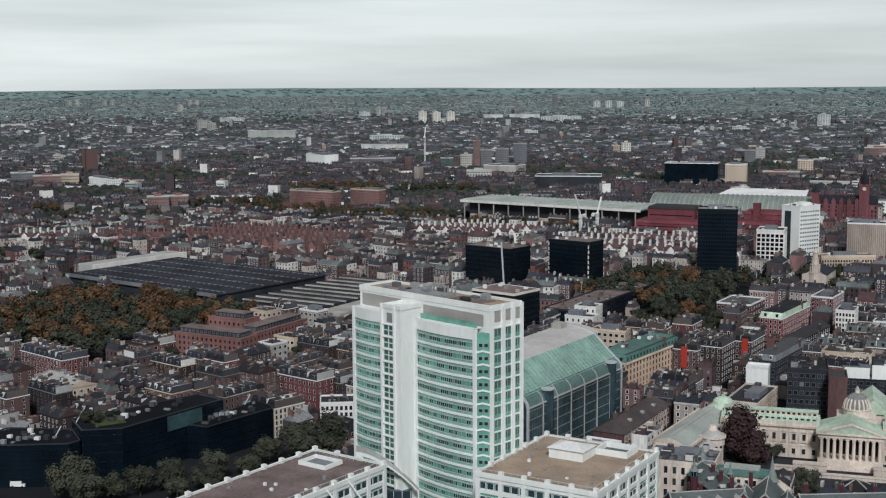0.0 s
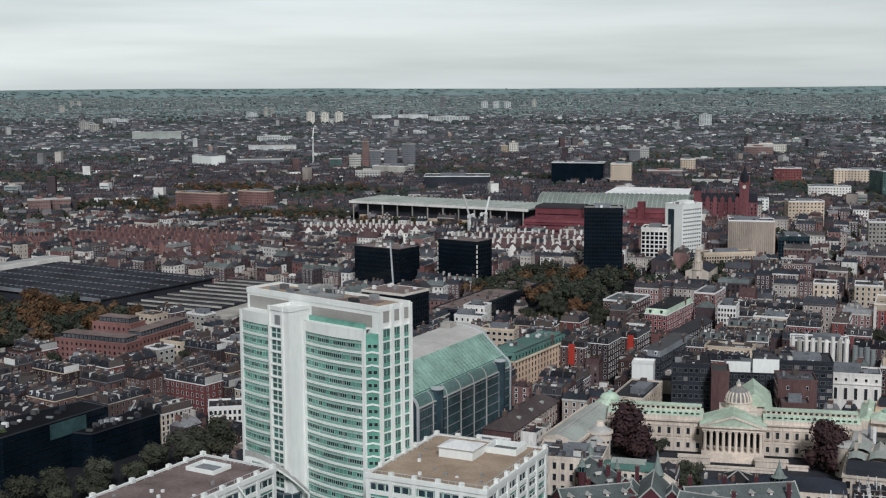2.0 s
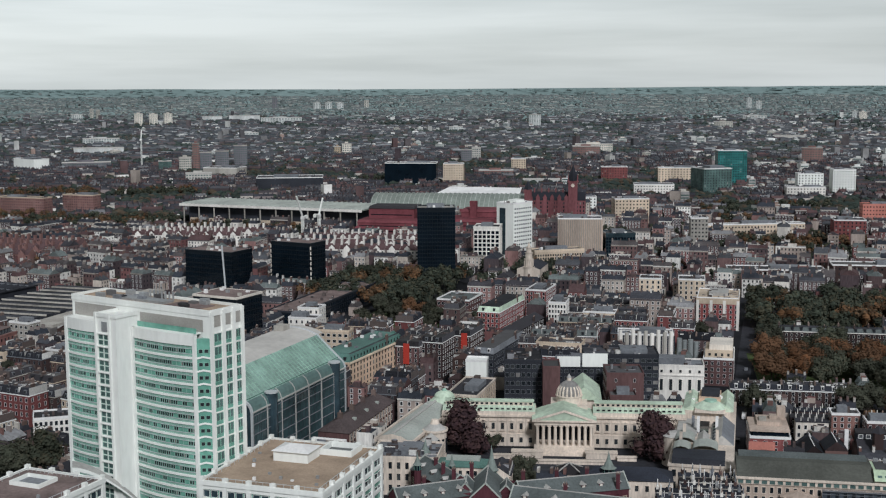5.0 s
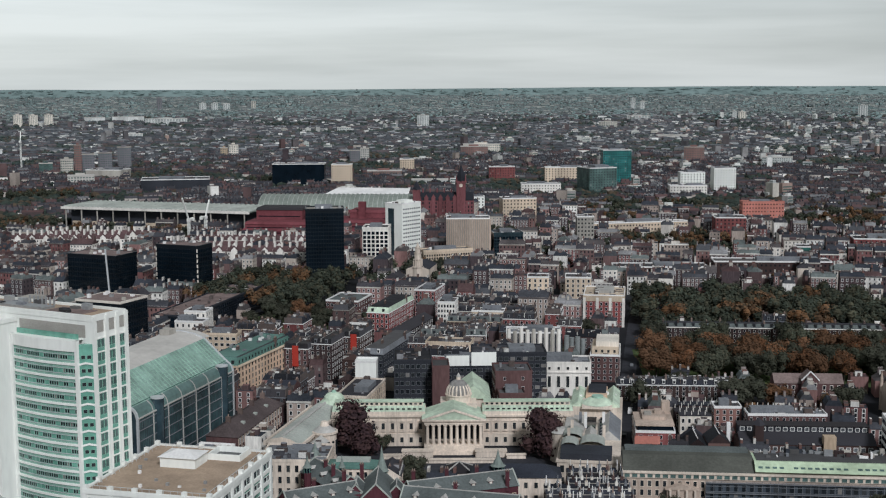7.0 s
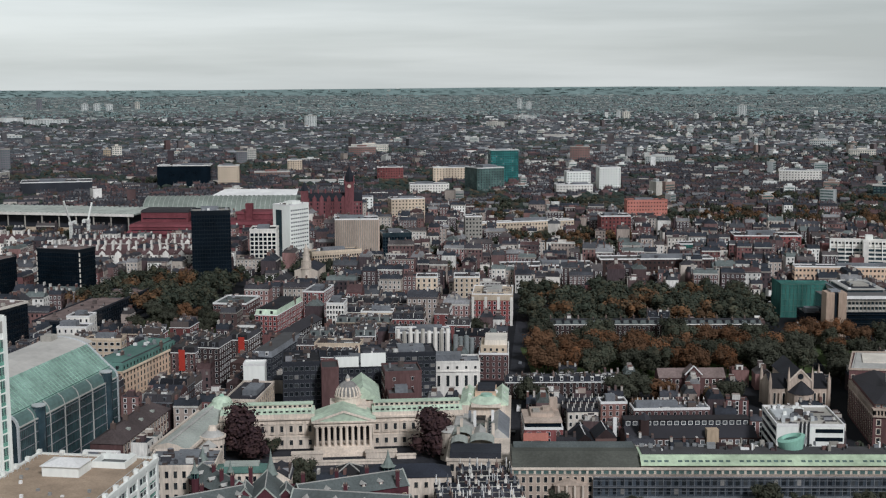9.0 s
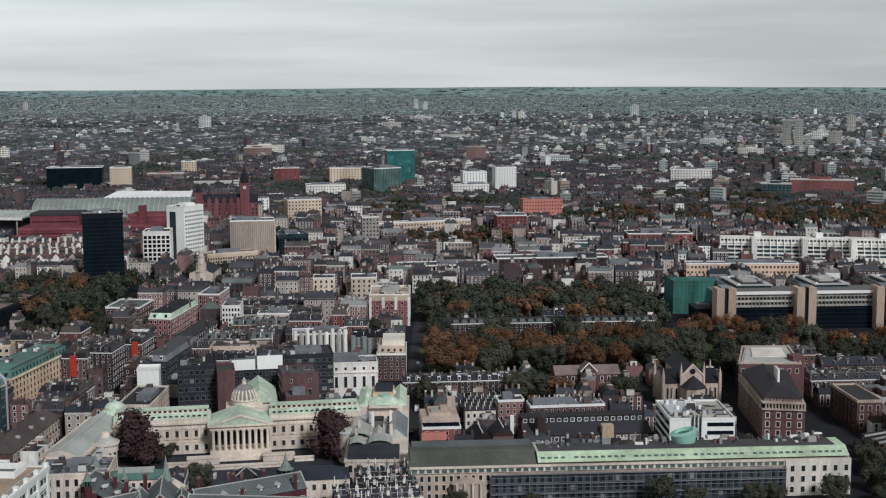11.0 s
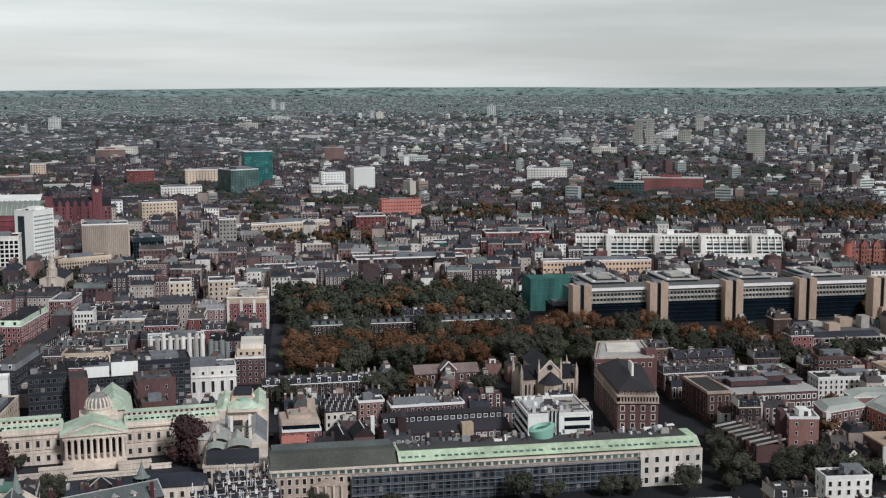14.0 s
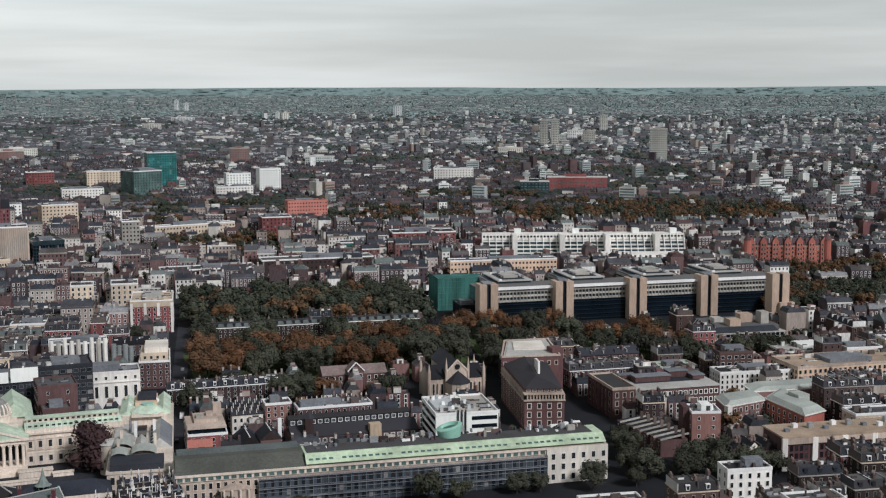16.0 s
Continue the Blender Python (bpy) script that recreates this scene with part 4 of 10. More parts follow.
    part("mullions", mu, "darkgrey", th, kind="stuff")
    for y in (-29, 30):
        part("stair_drum", MB().cyl(e - 0.5, y, 0, 31.5, 2.6, n=16), "bluegl", th, "glass stair drum")
        part("drum_cap", MB().cyl(e - 0.5, y, 31.5, 32.0, 2.8, n=16), "steel", th)
    part("plant_box", MB().box(-31, -26, 30, 36, 36, 46.5, 0), "concrete", th)


glass_office()


# ---- college with portico and dome ----
def college():
    th = thing("college_building", 4.4, 545, 0, "pale stone neoclassical college with columned portico and dome", "college")
    claim(4.4, 552, 0, 68, 26)
    H = 14.4
    for s, xa, xb in (("l", -53, -12.5), ("r", 12.5, 52)):
        part("wing", MB().box(xa, xb, 2, 18, -0.5, H, 0), "stone", th)
        part("plinth", MB().box(xa, xb, 1.6, 2, -0.5, 5.0, 0), "stone", th)
        part("string_course", MB().box(xa, xb, 1.5, 2, 5.0, 5.5, 0, base=True), "stone", th)
        part("cornice", MB().box(xa - 0.2, xb + 0.2, 1.1, 18.5, H - 1.4, H - 0.6, 0, base=True), "stone", th)
        part("parapet", MB().box(xa, xb, 1.8, 2.5, H - 0.6, H + 0.8, 0), "stone", th)
        n = int((xb - xa) / 3.7)
        for i in range(n):
            c = xa + (i + 0.5) * (xb - xa) / n
            part("window", MB().windows((c - 1.8, 2), (c + 1.8, 2), 6.4, 11.2, 1, 1, 1.35, 2.8, 0, 1, 0.3, 0.4), ["glass", "stone"], th)
            part("window_sill", MB().box(c - 1.2, c + 1.2, 1.4, 2.0, 6.5, 6.8, 0, base=True), "stone", th)
            part("window", MB().windows((c - 1.7, 1.6), (c + 1.7, 1.6), 1.2, 4.4, 1, 1, 1.4, 2.3, 0, 1, 0.2, 0.25), ["glass", "stone"], th)
            part("window_hood", MB().gable(c - 1.15, c + 1.15, 1.5, 2.0, 10.9, 0.7, "y", 0), "stone", th)
            part("pilaster", MB().box(c - 2.02, c - 1.68, 1.6, 2.0, 5.5, H - 1.4, 0), "stone", th)
        rf = MB().quad((xa, 2.5, H), (xb, 2.5, H), (xb, 8, H + 2.0), (xa, 8, H + 2.0)).quad((xa, 8, H + 2.0), (xb, 8, H + 2.0), (xb, 12.5, H + 2.0), (xa, 12.5, H + 2.0)).quad((xa, 12.5, H + 2), (xb, 12.5, H + 2), (xb, 18, H), (xa, 18, H))
        part("roof", rf, "palecopper", th, "pale green copper roof")
        part("eaves_windows", MB().windows((xa + 1, 4.6), (xb - 1, 4.6), H + 0.9, H + 1.9, int((xb - xa) / 2.4), 1, 1.3, 0.75, 0, 1, 0.1, 0.12), ["glass", "palecopper"], th, kind="stuff")
        seams = MB()
        for i in range(int((xb - xa) / 1.6)):
            x = xa + 0.8 + i * 1.6
            seams.beam((x, 2.6, H + 0.08), (x, 8, H + 2.05), 0.12)
        part("roof_seaming", seams, "leadgreen", th, kind="stuff")
        part("clerestory", MB().box(xa + 1, xb - 1, 8.2, 12.3, H + 2, H + 3.6, 0), "stone", th)
        part("clerestory_roof", MB().box(xa + 0.6, xb - 0.6, 7.8, 12.7, H + 3.6, H + 3.9, 0, base=True), "palecopper", th, "pale green copper roof")
        part("windows", MB().windows((xa + 1, 8.2), (xb - 1, 8.2), H + 2.1, H + 3.5, int((xb - xa) / 2.2), 1, 1.2, 0.9, 0, 1, 0.1, 0.1), ["glass", "stone"], th, kind="stuff")
    # portico
    part("podium", MB().box(-12.8, 12.8, -8, 2, -0.5, 3.2, 0), "stone", th)
    for k in range(8):
        part("step", MB().box(-11 - k * 0.3, 11 + k * 0.3, -9 - 0.5 * k, -8 - 0.5 * k, -0.2, 2.9 - 0.38 * k, 0), "stone", th)
    for i in range(10):
        x = -11.4 + i * 22.8 / 9
        col = part("column", MB().cyl(x, -6.6, 3.2, 11.9, 0.74, 0.62, 14), "stone", th)
        part("capital", MB().box(x - 0.85, x + 0.85, -7.4, -5.8, 11.4, 12.1, 0, base=True), "stone", col)
    for x in (-11.4, 11.4):
        for y in (-3.4, 0.2):
            part("column", MB().cyl(x, y, 3.2, 11.9, 0.62, 0.52, 12), "stone", th)
    # dark grey instead of stone: the porch's deep shade is painted on
    part("porch_wall", MB().box(-12, 12, 1.6, 2.0, 3.2, 12, 0), "darkgrey", th, "wall behind the columns, dark grey for its shade")
    part("entablature", MB().box(-12.8, 12.8, -7.7, 2, 12.1, 13.9, 0, base=True), "stone", th)
    ped = MB().add([(-13.3, -8.0, 13.9), (13.3, -8.0, 13.9), (0, -8.0, 18.2)], [(0, 1, 2)])
    part("pediment", ped, "stone", th)
    rim = MB().beam((-13.6, -8.2, 14.0), (0, -8.2, 18.5), 0.8).beam((0, -8.2, 18.5), (13.6, -8.2, 14.0), 0.8).beam((-13.6, -8.2, 14.0), (13.6, -8.2, 14.0), 0.7)
    part("pediment_moulding", rim, "stone", th)
    part("roof", MB().gable(-13.5, 13.5, -8.2, 12, 13.9, 4.4, "y", 0, 0), "palecopper", th, "pale green copper roof")
    # dome
    cx, cy = 2.2, 16.0
    part("dome_base", MB().box(cx - 8, cx + 8, cy - 8, cy + 8, 12, 16.5, 0), "stone", th)
    part("drum", MB().cyl(cx, cy, 16.5, 19.4, 5.6, n=28), "stone", th)
    part("drum_cornice", MB().cyl(cx, cy, 19.4, 19.9, 6.0, n=28), "stone", th)
    dm = MB()
    prev = None
    for k in range(9):
        t = radians(90) * k / 8 * 0.93
        cur = (5.3 * math.cos(t), 19.9 + 6.4 * math.sin(t))
        if prev:
            dm.cyl(cx, cy, prev[1], cur[1], prev[0], cur[0], 28, cap=(k == 8))
        prev = cur
    part("dome", dm, "leadstone", th, "grey lead dome")
    for i in range(18):
        a = 2 * math.pi * i / 18
        rb = MB()
        pv = None
        for k in range(7):
            t = radians(90) * k / 6 * 0.9
            c = (cx + 5.4 * math.cos(t) * math.cos(a), cy + 5.4 * math.cos(t) * math.sin(a), 19.9 + 5.5 * math.sin(t))
            if pv:
                rb.beam(pv, c, 0.66)
            pv = c
        part("dome_rib", rb, "stone", th)
    part("lantern", MB().cyl(cx, cy, 25.0, 27.4, 1.0, n=12), "stone", th)
    part("lantern_cap", MB().cyl(cx, cy, 27.4, 29.2, 1.1, 0.1, n=12), "lead2", th)
    # hall roof behind the dome
    part("hall", MB().box(2, 16, 22, 50, -0.5, 16, 0), "stone", th)
    part("hall_roof", MB().gable(1.4, 16.6, 21, 50, 16, 6.0, "y", 0, 0), "palecopper", th, "pale green copper gable roof")


college()


def college_arm_left():
    th = thing("college_wing", -58.5, 540, -13, "stone college wing with long grey lead roof, rotunda and green dome", "college wing")
    claim(-58.5, 540, -13, 11, 34)
    part("wall", MB().box(-7.2, 7.2, -30, 28, -0.5, 11.5, 0), "stone", th)
    prof = [(-7.6, 11.6), (-5.2, 13.6), (-0.6, 14.6), (3.4, 13.8), (7.6, 11.6)]
    for (a, za), (b, zb) in zip(prof, prof[1:]):
        part("roof_panel", MB().quad((a, -30.4, za), (b, -30.4, zb), (b, 28, zb), (a, 28, za)), "leadgreen", th, "grey-green lead roof slope")
    part("roof_end", MB().add([(a, -30.4, z) for a, z in prof], [(0, 1, 2, 3, 4)]), "stone", th)
    for i in range(19):
        y = -29 + i * 3.1
        part("roof_roll", MB().beam((-5.2, y, 13.66), (-0.6, y, 14.66), 0.16).beam((-0.6, y, 14.66), (3.4, y, 13.86), 0.16), "lead2", th)
    part("ridge_walk", MB().box(-1.1, 0.1, -29, 27, 14.55, 14.95, 0), "lead2", th)
    part("cornice", MB().box(7.2, 8.2, -30.4, 28.4, 10.8, 11.9, 0, base=True), "stone", th)
    part("balustrade", MB().box(-8.4, -7.4, -30.4, 28.4, 10.8, 12.5, 0, base=True), "stone", th)
    for k in range(14):
        for z in (1.0, 6.0):
            part("window", MB().windows((7.2, -29 + k * 4), (7.2, -25.4 + k * 4), z, z + 4.6, 1, 1, 1.5, 2.9, 0, 1, 0.2, 0.3), ["glass", "stone"], th)
    rot = part("rotunda", MB().cyl(10.8, -9.3, -0.5, 11.5, 5.0, n=24), "stone", th)
    part("rotunda_cornice", MB().cyl(10.8, -9.3, 11.5, 12.3, 5.6, n=24), "stone", rot)
    part("rotunda_roof", MB().cyl(10.8, -9.3, 12.3, 14.4, 4.8, 2.2, n=24), "lead2", rot)
    part("rotunda_lantern", MB().cyl(10.8, -9.3, 14.4, 16.2, 2.0, 1.4, n=14), "stone", rot)
    for k in range(7):
        a = radians(-80 + k * 26)
        part("rotunda_window", MB().box(-0.6, 0.6, -0.15, 0.05, 2.2, 8.6, 0), "glass", rot).matrix_local = pose(10.8 + 5.02 * math.cos(a), -9.3 + 5.02 * math.sin(a), 0, 0, 0, math.degrees(a) + 90)
    part("forehall", MB().box(8.2, 14, -25, -15.5, -0.5, 9.5), "stone", th)
    part("forehall_roof", MB().gable(7.8, 14.4, -25.4, -15.1, 9.5, 2.4, "y", 0, 0), "lead2", th)
    lan = part("lantern_hall", MB().cyl(2, 31, -0.5, 13.5, 6.6, n=8), "stone", th)
    part("lantern_roof", MB().cyl(2, 31, 13.5, 15.6, 7.0, 4.6, n=16), "palecopper", lan, "pale green copper roof")
    dome = MB()
    for k in range(5):
        t, u = radians(18 * k), radians(18 * (k + 1))
        dome.cyl(2, 31, 15.6 + 3.0 * math.sin(t), 15.6 + 3.0 * math.sin(u), 4.6 * math.cos(t), max(4.6 * math.cos(u), 0.05), 18, cap=False)
    part("lantern_dome", dome, "palecopper", lan, "pale green copper dome")
    part("lantern_cap", MB().cyl(2, 31, 18.4, 19.4, 1.2, 0.8, n=10), "copper", lan)
    part("green_link", MB().box(7.4, 15, 22, 32, -0.5, 12.5), "stone", th)
    part("green_link_roof", MB().gable(7, 15.4, 21.6, 32.4, 12.5, 1.8, "x", 0, 0), "palecopper", th, "pale green copper roof")


college_arm_left()

def college_arm_right():
    th = thing("college_wing", 64.5, 537, -8.5, "stone college wing with green copper and grey pitched roofs", "college wing")
    claim(64.5, 537, -8.5, 13, 56)
    part("wall", MB().box(-13, 11, -52, 50, -0.5, 11.5, 0), "stone", th)
    part("attic", MB().box(-10, 9, 14, 48, 11.5, 15.5, 0), "stone", th)
    part("cornice", MB().box(-13.4, 11.4, -52.4, 50.4, 10.8, 11.6, 0, base=True), "stone", th)
    part("side_roof", MB().gable(-11, -5, 16, 47, 15.5, 2.0, "y", 0), "palecopper", th, "pale green copper roof")
    part("side_roof", MB().gable(4.5, 10, 16, 47, 15.5, 2.6, "y", 0), "palecopper", th, "pale green copper roof")
    part("court_roof", MB().box(-5, 4.5, 30, 47, 15.5, 17.4, 0), "salmonstone", th)
    part("plant_roof", MB().box(-4, 4, 34, 46, 17.4, 18.8, 0), "darkgrey", th)
    dome = part("vault_base", MB().box(-6, 7, 12, 26, 15.5, 16.8, 0), "stone", th)
    part("vault_roof", MB().cyl(0.5, 19, 16.8, 19.2, 7.4, 3.2, n=20), "palecopper", dome, "pale green copper vault")
    part("vault_lantern", MB().cyl(0.5, 19, 19.2, 20.0, 2.6, n=12), "copper", dome)
    part("flat_roof", MB().box(-12.5, -4, -12, 12, 11.6, 12.8, 0), "lead2", th)
    part("skylight", MB().box(-3.5, 0.5, -6, 10, 11.6, 12.6, 0), "glass", th)
    part("slate_roof", MB().quad((11.0, -22, 11.6), (11.0, 10, 11.6), (6.2, 10, 15.6), (6.2, -22, 15.6)), "lead", th, "dark slate slope")
    part("lead_roof", MB().quad((1.5, 10, 11.6), (1.5, -22, 11.6), (6.2, -22, 15.6), (6.2, 10, 15.6)).add([(1.5, -22, 11.6), (11, -22, 11.6), (6.2, -22, 15.6)], [(0, 1, 2)]), "lead2", th, "pale grey lead slope")
    for i in range(6):
        part("roof_light", MB().box(2.2, 3.6, -20 + i * 5, -18 + i * 5, 12.2, 13.4), "glass", th)
    part("skylight_roof", MB().gable(-3.5, 0.8, -20, -8, 11.6, 2.2, "y", 0), "lead2", th, "white glazed ridge roof")
    for x, y, w, d in ((-8.5, -20, 8, 12), (0, -31, 10, 11), (-9, -34, 7, 10)):
        bar = part("barrel_wall", MB().box(x - w / 2, x + w / 2, y - d / 2, y + d / 2, 11.6, 13.0, 0), "stone", th)
        pv = None
        for k in range(7):
            t = math.pi * k / 6
            c = (x + w / 2 * math.cos(t), 13.0 + 2.0 * math.sin(t))
            if pv:
                part("barrel_roof", MB().quad((pv[0], y - d / 2, pv[1]), (pv[0], y + d / 2, pv[1]), (c[0], y + d / 2, c[1]), (c[0], y - d / 2, c[1])), "leadgreen", bar)
            pv = c
    part("low_hall", MB().box(-12, 8, -51, -38, 11.6, 14.0, 0), "darkgrey", th, "dark glazed hall roof")
    part("bay", MB().cyl(-13, -14, -0.5, 12.5, 5.0, n=20), "stone", th, "rounded stone bay")
    part("bay_roof", MB().cyl(-13, -14, 12.5, 14.0, 5.3, 2.2, n=20), "lead2", th)
    part("windows", MB().windows((-13, 50), (-13, -52), 1, 10.5, 22, 2, 1.5, 2.8, 0, 1, 0.2, 0.25).windows((11, -52), (11, 50), 1, 10.5, 22, 2, 1.5, 2.8, 0, 1, 0.2, 0.25).windows((-13, -52), (11, -52), 1, 10.5, 6, 2, 1.5, 2.8, 0, 1, 0.2, 0.25), ["glass", "stone"], th, kind="stuff")
    rnd = random.Random(31)
    for i in range(12):
        x, y = rnd.uniform(-10, 9), rnd.uniform(-36, 46)
        part("roof_vent", MB().box(x - 0.6, x + 0.6, y - 0.5, y + 0.5, 12, 17.5 + rnd.uniform(-1, 1.4), 0), rnd.choice(("whitepaint", "lead", "stone")), th)


college_arm_right()


def court_front():
    """Terrace walls, steps and low lodges before the portico."""
    th = thing("terrace_wall", 4.4, 530, 0, "stone terrace walls and steps before the portico", "terrace wall")
    for x0, x1, y0, y1, h in ((-22, -9, -1, 3, 2.6), (9, 22, -1, 3, 2.6), (-18, 18, -9, -7, 1.4), (-30, -22, -3, -1, 1.6), (22, 30, -3, -1, 1.6)):
        part("wall", MB().box(x0, x1, y0, y1, -0.3, h, 0), "stone", th)
        part("coping", MB().box(x0 - 0.3, x1 + 0.3, y0 - 0.3, y1 + 0.3, h, h + 0.3, 0, base=True), "stone", th)


court_front()

# ---- red brick hospital with turrets, in front of the college ----
def hall_wing(th, a, b, half, eave, rise, dormers=0, side=-1):
    """One wing of the turreted hall: walls, slate roof along the line a-b, gable copings, dormers on one slope."""
    L, ang = math.hypot(b[0] - a[0], b[1] - a[1]), math.atan2(b[1] - a[1], b[0] - a[0])
    c, s = math.cos(ang), math.sin(ang)

    def turned(mb):
        mb.v = [(a[0] + p[0] * c - p[1] * s, a[1] + p[0] * s + p[1] * c, p[2]) for p in mb.v]
        return mb
    wing = part("wing", turned(MB().box(0, L, -half, half, -0.5, eave)), "plumbrick", th)
    part("roof", turned(MB().gable(-0.2, L + 0.2, -half, half, eave, rise, "x", 0, 1, 0.5)), ["greyslate", "plumbrick"], wing, "grey-green slate gable roof")
    part("ridge", turned(MB().beam((0, 0, eave + rise), (L, 0, eave + rise), 0.35)), "lead2", wing)
    for u in (-0.2, L + 0.2):
        part("gable_coping", turned(MB().beam((u, -half - 0.4, eave - 0.2), (u, 0, eave + rise + 0.25), 0.45).beam((u, 0, eave + rise + 0.25), (u, half + 0.4, eave - 0.2), 0.45)), "leadgreen", wing, "pale gable coping")
    n = int(L / 3.2)
    for i in range(n):
        u = (i + 0.5) * L / n
        for z in (2.0, 6.0):
            p0, p1 = ((u - 1.2, -half), (u + 1.2, -half)) if side < 0 else ((u + 1.2, half), (u - 1.2, half))
            part("window", turned(MB().windows(p0, p1, z, z + 3.6, 1, 1, 1.2, 2.2, 0, 1, 0.15, 0.22)), ["glass", "cream"], wing)
    for i in range(dormers):
        u, v = (i + 0.5) * L / dormers, side * half * 0.72
        v0, v1 = min(v, v - side * 2.4), max(v, v - side * 2.4)
        dor = part("dormer", turned(MB().box(u - 0.75, u + 0.75, v0, v1, eave, eave + 2.3)), "plumbrick", wing)
        part("dormer_roof", turned(MB().gable(u - 0.95, u + 0.95, v0 - 0.2, v1 + 0.6, eave + 2.3, 0.9, "y", 0)), "lead2", dor)
        part("dormer_window", turned(MB().box(u - 0.5, u + 0.5, v + side * 0.06 - 0.05, v + side * 0.06 + 0.05, eave + 0.5, eave + 2.1)), "creamr", dor, "white sash window")


def cruciform():
    th = thing("turreted_hall", 0, 0, 0, "dark red brick gothic hall with grey slate gables and slim turrets", "hall")
    claim(-14, 445, 0, 44, 22)
    hall_wing(th, (-13, 448), (25, 462), 6.0, 11.6, 4.4, 6)
    hall_wing(th, (-34, 454), (-49, 477), 6.0, 11.6, 4.4, 3, 1)
    hall_wing(th, (-24, 441), (-24, 462), 5.2, 12.0, 5.2)
    hall_wing(th, (-14, 444), (26, 433), 6.0, 11.6, 4.2, 4)
    hall_wing(th, (-56, 438), (-32, 450), 6.0, 11.6, 4.2, 4)
    hall_wing(th, (-31.5, 446), (-31.5, 456), 2.6, 12.4, 3.0)
    hall_wing(th, (-17, 446), (-17, 454), 2.6, 12.2, 2.8)
    part("core", MB().box(-34, -13, 444, 460, -0.5, 12.4), "plumbrick", th, "brick central block")
    for x, y, z, r, h in ((-22.9, 463, 13.5, 2.5, 8.6), (20.3, 471, 12.6, 2.5, 5.8), (-49.7, 485, 12.2, 2.6, 5.2), (-50.5, 464, 14.4, 1.5, 4.2), (-37.5, 462, 15.0, 1.2, 3.8)):
        tur = part("turret", MB().cyl(x, y, -0.5, z, r * 0.95, n=8), "paletan" if h > 8 else "plumbrick", th, "octagonal turret")
        part("turret_lantern", MB().cyl(x, y, z, z + 2.0, r * 0.86, n=8), "blackgl", tur)
        for i in range(8):
            g = radians(45 * i)
            part("lantern_post", MB().beam((x + r * 0.88 * math.cos(g), y + r * 0.88 * math.sin(g), z), (x + r * 0.88 * math.cos(g), y + r * 0.88 * math.sin(g), z + 2.1), 0.2), "darkcopper", tur)
        part("turret_skirt", MB().cyl(x, y, z + 2.0, z + 2.7, r * 1.22, r * 0.8, n=8), "spiregreen", tur)
        part("turret_spire", MB().cyl(x, y, z + 2.7, z + 2.7 + h * 0.45, r * 0.8, r * 0.3, n=8).cyl(x, y, z + 2.7 + h * 0.45, z + 2.7 + h, r * 0.3, 0.05, n=8), "spiregreen", tur, "slim grey-green copper spire")
    for x, y, z in ((-36, 452, 18.6), (-40.5, 460, 18.2), (-30, 459, 18.8), (-11, 452, 18.4), (1, 457, 17.6), (12, 460, 17.4), (23, 455, 17.2), (-44, 468, 17.6), (4, 441, 17.4), (-46, 444, 17.8)):
        ch = part("chimney", MB().box(x - 0.7, x + 0.7, y - 0.5, y + 0.5, 10, z, 0), "plumbrick", th)
        part("chimney_cap", MB().box(x - 0.85, x + 0.85, y - 0.65, y + 0.65, z, z + 0.35, 0, base=True), "redbrown", ch)
        for q in (-0.35, 0.35):
            part("pot", MB().cyl(x + q, y, z + 0.35, z + 1.1, 0.17, 0.14, 6), "pot", ch)


cruciform()
block("stone_block", "pale stone corner building with balustraded flat roof", "stone building", -57, 488, -3, 26, 22, 14.5, "stone", "lead", (8, 7), 3, (1.3, 2.6), trim="stone", seed=31, plant=14)
b = block("glazed_gallery", "stone gallery with dark green glazed roof", "hall", -35, 480, -3, 20, 11, 12.5, "stone", "darkcopper", (7, 3), 3, (1.2, 2.2), trim="stone", style="hip", mh=2.2, seed=34)
part("roof_glazing", MB().box(-6, 7, -2.2, 2.2, 14.0, 15.0), "leadgreen", b, "pale ridge glazing")
block("stone_chapel", "narrow stone chapel block with slate gable beside the turret", "chapel", -20, 470, -3, 8, 15, 13, "stone", "slate", (2, 4), 3, (1.1, 2.2), trim="stone", style="gable", mh=3.2, seed=32)
block("stone_range", "stone entrance range with long slate roof", "stone building", 27, 474, -2, 34, 13, 11, "stone", "slate", (9, 4), 2, (1.3, 2.2), trim="stone", style="hip", mh=3.4, seed=36)
b = block("gate_lodge", "small stone gate lodge with slate pyramid roof", "lodge", 6, 489, -2, 10, 10, 7.5, "stone", "slate", (2, 3), 1, (1.1, 1.8), trim="stone", style="hip", mh=3.0, seed=33)
for sx, sy in ((-1, -1), (1, -1), (1, 1), (-1, 1)):
    part("hip_lead", MB().beam((sx * 5.2, sy * 5.2, 7.7), (0, 0, 10.7), 0.35), "lead2", b)


